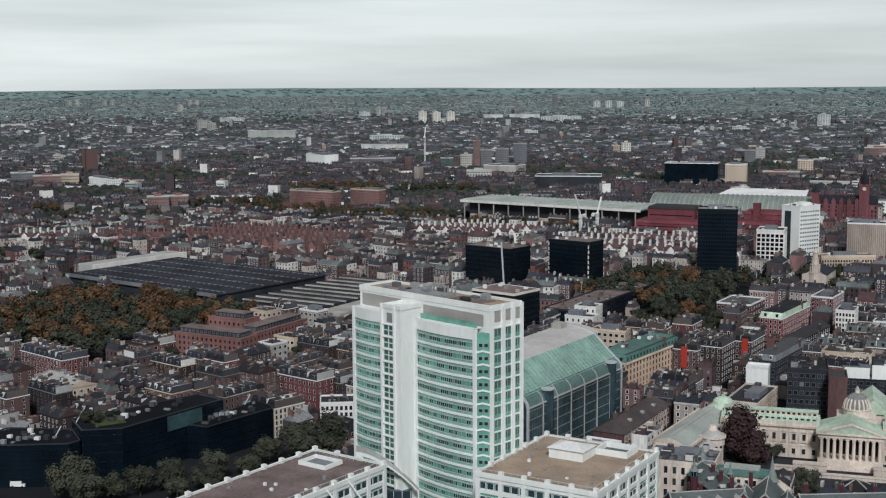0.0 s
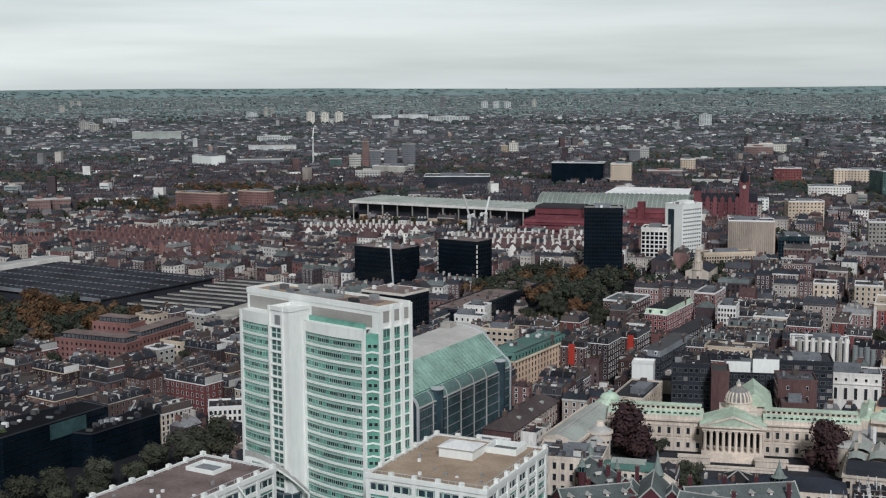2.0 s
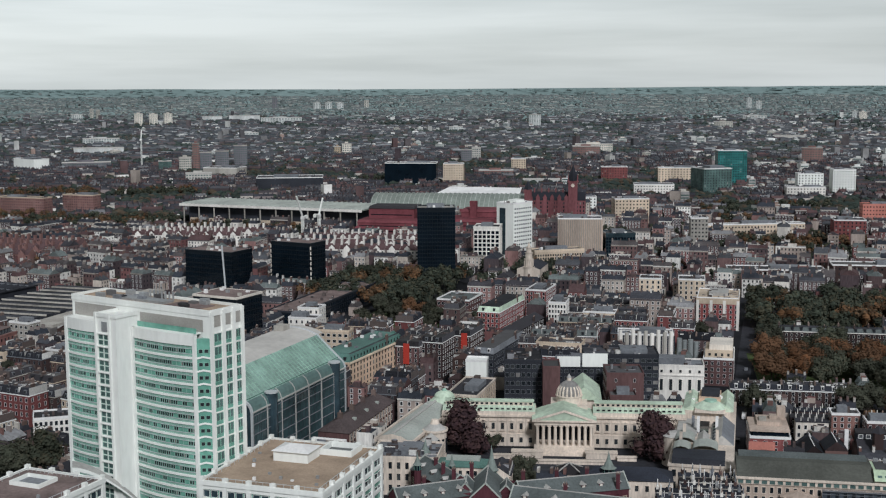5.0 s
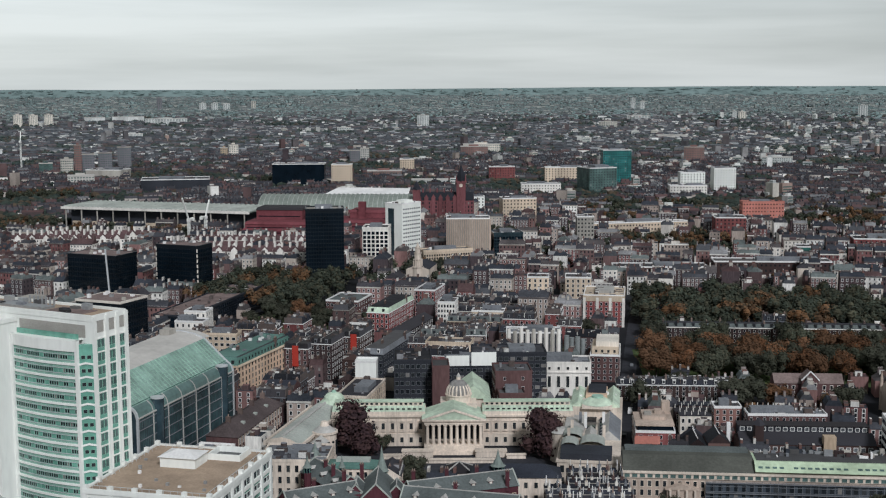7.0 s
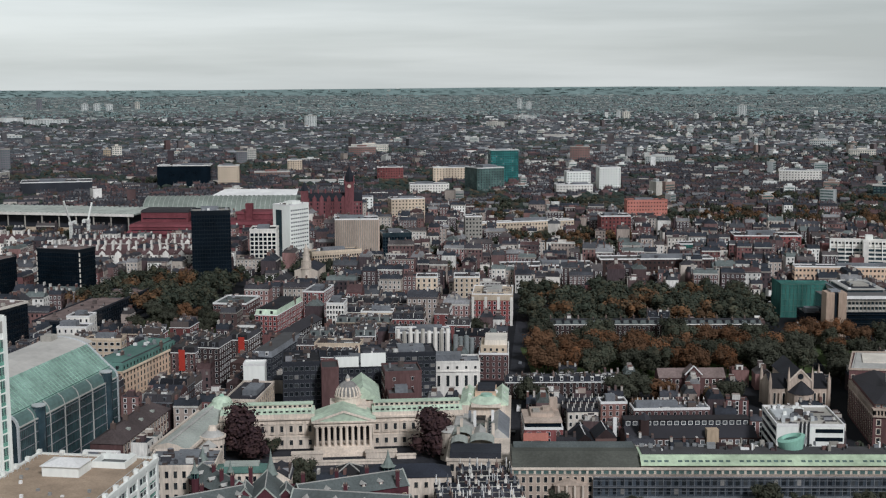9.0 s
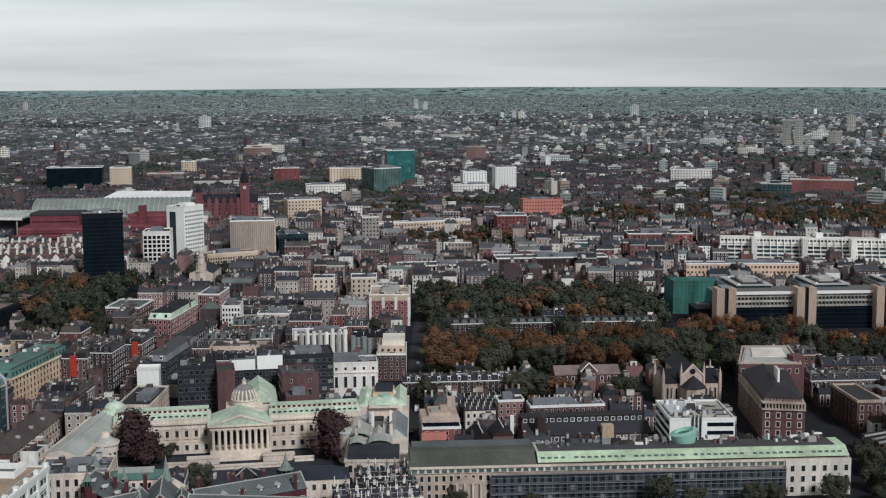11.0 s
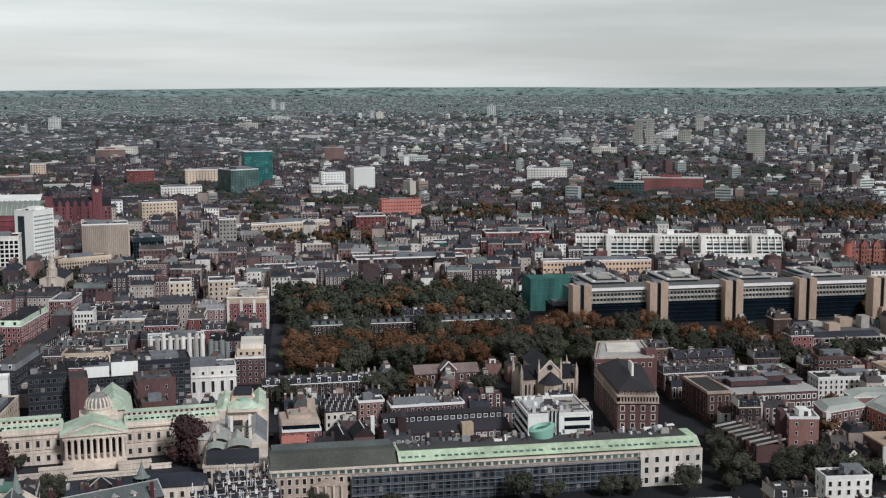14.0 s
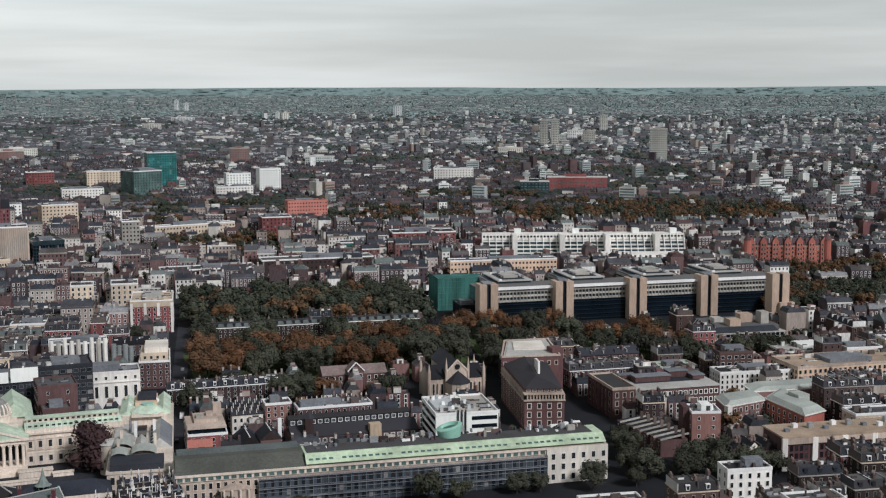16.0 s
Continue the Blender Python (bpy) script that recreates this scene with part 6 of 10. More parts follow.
def corner_brick():
    """Tall brown brick block, its skewed footprint set out to fit the camera's view."""
    th = thing("brick_block", 252, 552, 0, "tall brown brick corner block with dark slate roof", "brick building")
    front = [(-20.5, -28.5), (-3, -34), (14, 20), (-9, 25.5)]
    rear = [(-9, 25.5), (20, 19.5), (31, 58), (8, 62)]
    claim(246, 545, -16, 13, 34)
    claim(264, 592, -16, 15, 22)
    part("wall", MB().prism(front, -0.5, 13.6, 0), "cornerbrick", th)
    part("rear_wall", MB().prism(rear, -0.5, 21.5, 0), "cornerbrick", th)
    mx, my = sum(p[0] for p in front) / 4, sum(p[1] for p in front) / 4

    def drawn_in(f, g=0.0):
        return [(mx + (p[0] - mx) * f, my + (p[1] - my) * (f + g)) for p in front]
    part("cornice", MB().prism(drawn_in(1.03), 13.6, 14.2, 0, base=True), "paletan", th, "pale stone cornice")
    # set-in wall coloured dark to give the open loggia its shade
    part("loggia", MB().prism(drawn_in(0.95), 14.2, 16.4, 0), "darkgrey", th, "set-in loggia storey, dark grey for its shade")
    part("loggia_lintel", MB().prism(drawn_in(1.01), 16.4, 16.9, 0, base=True), "paletan", th, "pale stone lintel")
    posts = drawn_in(0.99)
    for p, q, n in ((posts[0], posts[1], 13), (posts[3], posts[0], 26)):
        for i in range(n + 1):
            x, y = p[0] + (q[0] - p[0]) * i / n, p[1] + (q[1] - p[1]) * i / n
            part("loggia_pier", MB().box(x - 0.28, x + 0.28, y - 0.28, y + 0.28, 14.2, 16.4), "paletan", th)
    upper = drawn_in(0.9)
    part("upper_storey", MB().prism(upper, 16.9, 18.8, 0), "cornerbrick", th)
    part("windows", MB().windows(upper[0], upper[1], 17.0, 18.6, 6, 1, 1.5, 1.0, 0, 1, 0.1, 0.2), ["palegl", "paletan"], th, kind="stuff")
    eave = drawn_in(0.93)
    ra, rb = (-9.4, -17, 22.2), (1.6, 22.0, 22.2)
    e = [(p[0], p[1], 18.8) for p in eave]
    part("slate_roof", MB().add(e + [ra, rb], [(0, 1, 4), (1, 2, 5, 4), (3, 0, 4, 5), (2, 3, 5)]), "slate", th)
    part("flat_roof", MB().prism([(-7.6, 26.6), (19.2, 21.0), (29.6, 57), (8.8, 60.6)], 21.5, 22.0, 0), "lead2", th, "pale flat roof")
    for a, b in zip(rear, rear[1:] + rear[:1]):
        part("parapet", MB().beam((*a, 22.0), (*b, 22.0), 0.8), "paletan", th)
    part("light_well", MB().prism([(3, 38), (19, 34), (25, 53), (10, 56)], 22.0, 22.6, 0), "creamr", th, "pale inner court walls")
    part("rear_mansard", MB().quad((-9.3, 25.5, 19.0), (-6.8, 26, 22.3), (10.0, 61.5, 22.3), (7.7, 62, 19.0)), "lead", th, "grey slate slope")
    part("stair_tower", MB().box(18, 24, 24, 31, -0.5, 24.5, 0), "cornerbrick", th)
    for k in range(5):
        x, y = -6 + k * 1.1, -12 + k * 3.2
        part("flue", MB().box(x - 0.5, x + 0.5, y - 0.5, y + 0.5, 19, 27.5 - k * 0.4, 0), "stucco", th, "pale rendered flue")
    for c in range(4):
        p = (front[0][0] + (front[1][0] - front[0][0]) * c / 4, front[0][1] + (front[1][1] - front[0][1]) * c / 4)
        q = (front[0][0] + (front[1][0] - front[0][0]) * (c + 1) / 4, front[0][1] + (front[1][1] - front[0][1]) * (c + 1) / 4)
        for z in (1.2, 5.2, 9.2):
            part("window", MB().windows(p, q, z, z + 4, 1, 1, 1.4, 2.2, 0, 1, 0.15, 0.4), ["glass", "stone"], th)
    for q, r, n, rows, top in ((front[3], front[0], 14, 4, 13.4), (rear[3], rear[0], 14, 5, 18.6), (front[1], front[2], 12, 4, 13.4), (rear[0], rear[1], 8, 1, 20.6)):
        part("windows", MB().windows(q, r, 1 if rows > 1 else 16, top, n, rows, 1.3, 1.9, 0, 1, 0.12, 0.28), ["glass", "paletan"], th, kind="stuff")


corner_brick()


def flat_college():
    th = thing("brick_block", 308, 539, -6, "brown brick college with pale flat roof round darker centre", "brick building")
    claim(308, 541, -6, 30, 17)
    part("wall", MB().box(-27, 27, -14, 14, -0.5, 12.5, 0), "redbrown", th)
    part("end_block", MB().box(-28.5, -17, -15.5, 16, -0.5, 14, 0), "redbrown", th)
    part("end_roof", MB().box(-27.5, -18, -14.5, 15, 14, 14.25, 0), "felt", th)
    for a in ((-28.7, -16.8, -15.7, -14.9), (-28.7, -16.8, 15.2, 16.2), (-28.7, -27.9, -14.9, 15.2), (-17.4, -16.8, -14.9, 15.2)):
        part("end_coping", MB().box(*a, 13.6, 14.9, 0, base=True), "paletan", th, "pale stone coping")
    part("roof", MB().box(-16.8, 27.4, -14.4, 14.4, 12.5, 12.9, 0, base=True), "lead2", th, "pale flat roof")
    part("roof_well", MB().box(-12, 22, -3, 10, 12.9, 13.0, 0), "darkgrey", th)
    for x, y, a, b, h in ((-2, 2, 9, 3, 2.6), (14, 8, 5, 3, 3.0), (22, 3, 3, 4, 1.8), (-12, 9, 4, 2, 2.0)):
        pr = part("plant_room", MB().box(x - a, x + a, y - b, y + b, 12.9, 12.9 + h, 0), "redbrown", th)
        part("plant_roof", MB().box(x - a - 0.4, x + a + 0.4, y - b - 0.4, y + b + 0.4, 12.9 + h, 13.3 + h, 0, base=True), "lead", pr)
    for k in range(16):
        for z in (1.0, 4.6, 8.4):
            part("window", MB().windows((-16 + k * 2.65, -14), (-13.4 + k * 2.65, -14), z, z + 3.2, 1, 1, 1.4, 1.8, 0, 1, 0.12, 0.3), ["glass", "stucco"], th)
    for k in range(3):
        for z in (1.5, 5.5, 9.5):
            part("window", MB().windows((-28 + k * 3.7, -15.5), (-24.6 + k * 3.7, -15.5), z, z + 3.4, 1, 1, 1.4, 2.2, 0, 1, 0.12, 0.3), ["glass", "paletan"], th)
    for k in range(7):
        part("pilaster", MB().box(-29.1, -28.5, -14.5 + k * 4.8, -13.3 + k * 4.8, 0, 13.4, 0), "redbrown", th)
        part("tall_window", MB().windows((-28.5, -9.4 + k * 4.2), (-28.5, -13.4 + k * 4.2), 2, 12.6, 1, 3, 1.6, 2.4, 0, 1, 0.12, 0.2), ["glass", "paletan"], th)


flat_college()
block("terraced_house", "red brown brick terrace with slate mansard and many dormers", "terraced house", 306, 590, -5, 42, 12, 9.5, "redbrown", "slate", (14, 4), 3, style="mansard", seed=85, mh=3)
block("terraced_house", "red brown brick terrace with slate roof behind another", "terraced house", 322, 618, -5, 34, 11, 10, "redbrown", "slate", (11, 4), 3, style="gable", seed=185, mh=3.6)
block("green_pavilion", "low dark block with pale green flat roof", "pavilion", 346, 588, -5, 22, 14, 7.5, "darkgrey", "palecopper", (8, 5), 2, (1.8, 1.8), glass="blackgl", trim="lead2", seed=186, plant=2)
block("long_hall", "long pink stone hall with rows of windows and roof plant", "hall", 428, 545, -5, 80, 27, 13.5, "salmonstone", "gravel", (28, 9), 4, (1.3, 1.8), trim="paletan", seed=86, plant=14)
block("stepped_hall", "brown hall with stepped pale roofs and white plant", "hall", 436, 592, -6, 44, 26, 10, "redbrown", "lead2", (14, 8), 3, (1.4, 1.8), trim="stucco", seed=187, plant=12, plantmat="white")
block("white_block", "white terrace with cluttered roof", "terrace", 369.5, 549.5, -9, 40, 13, 11.5, "stucco", "felt", (15, 4), 4, (1.0, 1.6), seed=87, plant=16)
b = block("brick_block", "square tan brick turret block with white roof dome", "brick building", 293.5, 473, -18, 12.5, 13, 16.5, "orange", "lead", (2, 3), 4, (1.0, 1.4), seed=88, plant=4, plantmat="white")
part("side_stack", MB().box(-9, -6.3, -2, 7, -0.5, 18), "redbrown", b)
part("roof_dome", MB().cyl(1, 0, 16.6, 18.6, 3.6, 3.2, n=18, cap=False).cyl(1, 0, 18.6, 19.6, 3.2, 1.2, n=18), "white", b, "white glazed roof dome")


def court_college():
    """Brick ranges round three sides of a court, with grey-green flat roofs."""
    th = thing("court_college", 338, 491, 0, "brick college round a court with grey-green hipped roofs", "college")
    claim(334, 500, -8, 24, 14)
    claim(346, 480, -8, 10, 26)
    for nm, pts, m, x in (("rear_range", [(-24, -5), (0, 0), (3, 14), (-19, 12)], "flatsbrick", 0.0), ("pink_range", [(0, 0), (-1.5, -31), (12, -27), (16, 12)], "hotelred", 0.6), ("far_range", [(3, 14), (16, 12), (52, 8), (54, 20), (6, 26)], "flatsbrick", 0.3)):
        rg = part(nm, MB().prism(pts, -0.5, 12.0 + x, 0), m, th, "pink red brick range" if nm == "pink_range" else "brown brick range")
        cx, cy = sum(p[0] for p in pts) / len(pts), sum(p[1] for p in pts) / len(pts)
        part("cornice", MB().prism([(cx + (p[0] - cx) * 1.05, cy + (p[1] - cy) * 1.05) for p in pts], 12.0 + x, 12.6 + x, 0, base=True), "stucco", rg, "white cornice")
        part("roof", MB().prism([(cx + (p[0] - cx) * 1.03, cy + (p[1] - cy) * 1.03) for p in pts], 12.6 + x, 14.4 + x, 0, inset=0.25), "leadgreen", rg, "grey-green metal roof")
    for k in range(7):
        for z in (1.0, 4.6, 8.2):
            a, b = (-24 + 24 * k / 7, -5 + 5 * k / 7), (-24 + 24 * (k + 1) / 7, -5 + 5 * (k + 1) / 7)
            part("window", MB().windows(a, b, z, z + 3.4, 1, 1, 1.3, 2.0, 0, 1, 0.12, 0.2), ["glass", "stucco"], th)
            a, b = (-1.5 * k / 7, -31 * k / 7), (-1.5 * (k + 1) / 7, -31 * (k + 1) / 7)
            part("window", MB().windows(a, b, z, z + 3.4, 1, 1, 1.4, 2.1, 0, 1, 0.12, 0.2), ["glass", "stucco"], th)
    part("white_bay", MB().box(-25, -22.6, -7.4, -4.6, -0.5, 13.2), "stucco", th, "white stone corner bay")
    part("stair_head", MB().box(9, 15, -12, -4, 13, 16.5), "leadgreen", th)


court_college()
for k in range(5):
    block("terraced_house", "dark terrace house with slate gables and pale front", "terraced house", 290 + k * 6.6, 444 - k * 0.8, -7, 6.4, 12, 7.5, ("brick", "creamr", "brick", "orange", "brick")[k], "slate", (2, 3), 2, (1.1, 1.7), style="gable", seed=190 + k, mh=3.6)


def bay_laboratory():
    th = thing("bay_laboratory", 327, 434, -8, "brown brick laboratory with broad white framed bays", "laboratory")
    claim(330, 436, -8, 26, 12)
    part("wall", MB().box(-21, 40, -6, 12, -0.5, 13.5, 0), "redbrown", th)
    part("roof", MB().box(-21.5, 40.5, -6.5, 12.5, 13.5, 14.2, 0, base=True), "gravel", th)
    for x in (-20.6, -7.2, 6.2, 19.6, 33):
        part("white_pier", MB().box(x - 1.2, x + 1.2, -7.0, -6, 0, 13.5, 0), "stucco", th, "white stone pier")
    part("white_frieze", MB().box(-21.5, 40, -6.9, -6, 11, 13.4, 0, base=True), "paletan", th)
    for x in (-14, -0.5, 13, 26):
        part("window", MB().windows((x - 4.5, -6), (x + 4.5, -6), 1, 10.6, 4, 3, 1.5, 2.3, 0, 1, 0.1, 0.12), ["glass", "maroon"], th, kind="stuff")
    for i in range(9):
        part("roof_unit", MB().box(-17 + i * 6, -15 + i * 6, 0 + (i * 5) % 7, 2 + (i * 5) % 7, 14.2, 15.4 + (i % 3) * 0.6), ("lead", "whitepaint", "metal")[i % 3], th)


bay_laboratory()


def ribbed_backs():
    """Backs of a terrace: narrow brown brick wings side by side with pale party walls."""
    for k in range(7):
        th = thing("back_wing", 272 + k * 0.4, 497 - k * 5.2, -9, "narrow brown brick back wing with pale parapet", "terraced house", "backs of the terrace")
        claim(272 + k * 0.4, 497 - k * 5.2, -9, 7, 2.7)
        part("wall", MB().box(-6, 6, -2.2, 2.2, -0.5, 7.5), "orange" if k % 2 else "redbrown", th)
        part("roof", MB().add([(-6.2, -2.3, 7.4), (6.2, -2.3, 9.4), (6.2, 2.3, 9.4), (-6.2, 2.3, 7.4)], [(0, 1, 2, 3)]), "slate", th)
        part("parapet", MB().add([(-6.3, -2.75, 7.3), (-6.3, -2.2, 7.3), (6.3, -2.2, 9.6), (6.3, -2.75, 9.6), (-6.3, -2.75, 8.1), (-6.3, -2.2, 8.1), (6.3, -2.2, 10.3), (6.3, -2.75, 10.3)], [(4, 5, 6, 7), (0, 3, 7, 4), (1, 5, 6, 2), (0, 4, 5, 1), (3, 2, 6, 7)]), "concrete", th, "pale rendered parapet")
        part("chimney", MB().box(3, 4.4, -2.8, -1.8, 8, 12), "chim", th)
        part("window", MB().windows((-6, 2.2), (-6, -2.2), 1, 7, 1, 2, 1.1, 1.7, 0, 1, 0.1), ["glass", "whitepaint"], th)


ribbed_backs()


# ---- church by the square ----
def church():
    th = thing("church", 223, 592, -6, "pale tan stone gothic church with slate roofs and thin pinnacles", "church")
    claim(223, 594, -6, 20, 24)
    part("aisle", MB().box(-14, 14, -6, 12, -0.5, 11, 0), "paletan", th)
    part("aisle_roof", MB().gable(-14, 14, -6, 12, 11, 5.5, "x", 0, 1), ["slate", "paletan"], th, "dark slate roof")
    part("nave", MB().box(-5.2, 5.2, -7.5, 26, -0.5, 15, 0), "paletan", th)
    part("nave_roof", MB().gable(-5.6, 5.6, -7.5, 26, 15, 5.5, "y", 0, 1), ["slate", "paletan"], th)
    part("gable_coping", MB().beam((-5.8, -7.7, 14.8), (0, -7.7, 20.8), 0.6).beam((0, -7.7, 20.8), (5.8, -7.7, 14.8), 0.6), "stone", th, "pale stone gable edge")
    part("rose_window", MB().cyl(0, 0, 0, 0.2, 1.4, n=14), "glass", th).matrix_local = pose(0, -7.5, 17.2, 90)
    part("apse", MB().cyl(0, -9, -0.5, 10, 6.0, n=8), "paletan", th)
    part("apse_roof", MB().cyl(0, -9, 10, 15.5, 6.5, 0.2, n=8), "slate", th)
    for k, (x, y, z, r) in enumerate(((-14, -6, 15, 1.0), (14, -6, 15, 1.0), (-14, 12, 15, 0.9), (14, 12, 15, 0.9), (-5.6, -7.5, 18, 0.7), (5.6, -7.5, 18, 0.7))):
        pin = part("pinnacle", MB().cyl(x, y, -0.5, z, r, r * 0.85, n=8), "paletan", th)
        part("spirelet", MB().cyl(x, y, z, z + 4, r * 0.8, 0.05, n=8), "paletan", pin)
    for x in (-11.8, -7.4, 7.4, 11.8):
        part("window", MB().windows((x - 1.2, -6), (x + 1.2, -6), 2, 10, 1, 1, 1.1, 5.5, 0, 1, 0.2, 0.3), ["glass", "stone"], th)
        part("buttress", MB().box(x - 2.4, x - 1.9, -7.2, -6, -0.5, 9), "paletan", th)


church()


# ---- concrete institute with stair towers ----
def institute():
    th = thing("institute_block", 401.2, 752.3, -6, "long dark glass institute with pale ribbon floors and tan stair towers", "institute")
    claim(411, 768, -6, 112, 34)
    claim(430, 728, -6, 96, 22)
    x0, x1 = -96, 118
    part("lower_wall", MB().box(x0, x1, 0, 26, -0.5, 14, 0), "blackgl", th, "black glass lower floors")
    for k in range(5):
        part("lower_band", MB().box(x0, x1, -0.5, 0, 1.2 + 2.8 * k, 1.7 + 2.8 * k, 0, base=True), "black", th)
    part("upper_wall", MB().box(x0, x1, 1.5, 26, 14, 23, 0), "bluegl", th)
    for k, z in enumerate((14.2, 17.4, 20.6)):
        part("ribbon_band", MB().box(x0, x1, 0.6 - 0.2 * k, 1.5, z, z + 1.3, 0, base=True), "concrete", th, "pale concrete band")
    part("top_band", MB().box(x0, x1, -1.2, 1.5, 22.6, 24.2, 0, base=True), "whitepaint", th, "white parapet band")
    fins = MB()
    n = 90
    for i in range(n):
        x = x0 + (i + 0.5) * (x1 - x0) / n
        fins.box(x - 0.25, x + 0.25, 0.3, 1.5, 14.2, 22.6, 0)
    part("mullions", fins, "concrete", th, kind="stuff")
    part("roof", MB().box(x0, x1, 1.5, 26, 23, 23.4), "felt", th)
    for i in range(4):
        x = -66 + i * 51.5
        part("wing", MB().box(x - 14, x + 14, 16, 60, -0.5, 22.6, 0), "bluegl", th)
        for z in (14.6, 17.4, 20.4):
            part("wing_band", MB().box(x - 14.5, x + 14.5, 15.4, 60.5, z, z + 1.8, 0, base=True), "concrete", th)
        part("wing_roof", MB().box(x - 14.6, x + 14.6, 15.3, 60.6, 22.6, 23.1, 0, base=True), "lead", th, "grey flat roof")
        part("terrace_step", MB().box(x - 11, x + 11, 20, 58, 23.1, 24.9, 0), "bluegl", th)
        part("terrace_slab", MB().box(x - 12, x + 12, 19, 59, 24.9, 25.4, 0, base=True), "lead2", th, "pale stepped terrace slab")
        part("terrace_well", MB().box(x - 8, x + 8, 24, 52, 25.4, 25.5, 0), "darkgrey", th)
        part("wing_plant", MB().box(x - 5, x + 5, 30, 44, 25.4, 26.8, 0), "concrete", th)
        for q in range(8):
            px, py = x + ((q * 37) % 20) - 10, 21 + (q * 53) % 36
            part("roof_unit", MB().box(px - 0.9, px + 0.9, py - 0.7, py + 0.7, 25.4, 26.3 + (q % 3) * 0.5), ("whitepaint", "lead", "metal")[q % 3], th)
    for i in range(4):
        x = -92 + i * 51.5
        st = part("stair_tower", MB().box(x - 6.2, x - 1.3, -7, 4, -0.5, 27.5, 0).box(x + 1.3, x + 6.2, -7, 4, -0.5, 27.5, 0), "tan", th, "tan ribbed concrete stair tower")
        part("stair_slot", MB().box(x - 1.3, x + 1.3, -5.5, 3, -0.5, 27.0, 0), "black", st)
        part("stair_top", MB().box(x - 3, x + 3, -4, 3.5, 27.5, 28.6, 0), "lead", st)
        gr = MB()
        for k in range(6):
            for s in (-5.6, 2.0):
                gr.box(x + s + k * 0.72, x + s + 0.25 + k * 0.72, -7.12, -7, 0.5, 27.2, 0)
        part("board_ribs", gr, "tan", st, kind="stuff")
    b2 = part("end_tower", MB().box(77.6, 82.4, -64, -55, -0.5, 36, 0).box(84.8, 89.6, -64, -55, -0.5, 36, 0), "tan", th, "tall tan concrete end tower")
    part("stair_slot", MB().box(82.4, 84.8, -63, -56, -0.5, 35.6, 0), "black", b2)
    part("end_step", MB().box(82, 92, -67, -64, -0.5, 18, 0), "tan", b2)


institute()
block("black_pavilion", "low black glass block beside the first stair tower", "office block", 306, 783, -6, 17, 20, 11, "black", "felt", (6, 6), 3, (2.2, 2.0), glass="blackgl", trim="darkgrey", seed=131, plant=3, cornice=False)
block("grey_range", "low grey flat-roofed range among street trees", "office block", 290, 748, -14, 13, 26, 8, "concrete", "lead", (4, 8), 2, (1.6, 1.5), trim="concrete", seed=132, plant=4)


def low_college():
    th = thing("stepped_block", 426, 652, -7, "low stepped concrete block with sloping dark glazing", "college block")
    claim(427, 652, -7, 27, 24)
    for k in range(3):
        a, b, y0, z = -25 + 2.6 * k, 25.5, -20 + 2.6 * k, 3.4 * k
        part("storey", MB().box(a, b, y0, 22, -0.5 + z, 3.0 + z, 0), "concrete", th)
        part("glazing", MB().box(a + 0.6, b - 0.6, y0 - 0.25, y0 + 0.1, 0.9 + z, 2.5 + z, 0), "blackgl", th)
        part("side_glazing", MB().box(a - 0.25, a + 0.1, y0 + 0.6, 21.5, 0.9 + z, 2.5 + z, 0), "blackgl", th)
        part("floor_band", MB().box(a - 0.5, b + 0.3, y0 - 0.5, 22.2, 2.8 + z, 3.35 + z, 0, base=True), "concrete", th, "pale concrete band")
        for i in range(16):
            x = a + 1 + i * (b - a - 2) / 15
            part("fin", MB().box(x - 0.22, x + 0.22, y0 - 0.75, y0 + 0.1, 0.2 + z, 2.8 + z, 0), "concrete", th)
        for i in range(14):
            y = y0 + 1.5 + i * (20 - y0) / 14
            part("fin", MB().box(a - 0.75, a + 0.1, y - 0.22, y + 0.22, 0.2 + z, 2.8 + z, 0), "concrete", th)
    part("glazed_slope", MB().add([(-19.6, -14, 10.2), (-16.4, -10, 13.0), (-16.4, 20, 13.0), (-19.6, 21, 10.2)], [(0, 1, 2, 3)]).add([(-19.6, -14, 10.2), (22, -14, 10.2), (20, -10, 13.0), (-16.4, -10, 13.0)], [(0, 1, 2, 3)]), "darkgrey", th, "dark sloping roof glazing")
    part("roof", MB().box(-16.4, 24, -10, 21, 10.0, 13.0), "felt", th)
    for i in range(9):
        y = -9 + i * 3.3
        part("glazing_bar", MB().beam((-19.7, y - 1, 10.3), (-16.3, y, 13.1), 0.3), "concrete", th)
    for x, y, wd, h, m in ((-4, -6, 7, 17, "tan"), (8, 4, 8, 18, "tan"), (17, -2, 5, 20, "concrete"), (-8, 8, 6, 15.5, "concrete")):
        part("core", MB().box(x - wd / 2, x + wd / 2, y - 3, y + 4, 12.9, h, 0), m, th)


low_college()


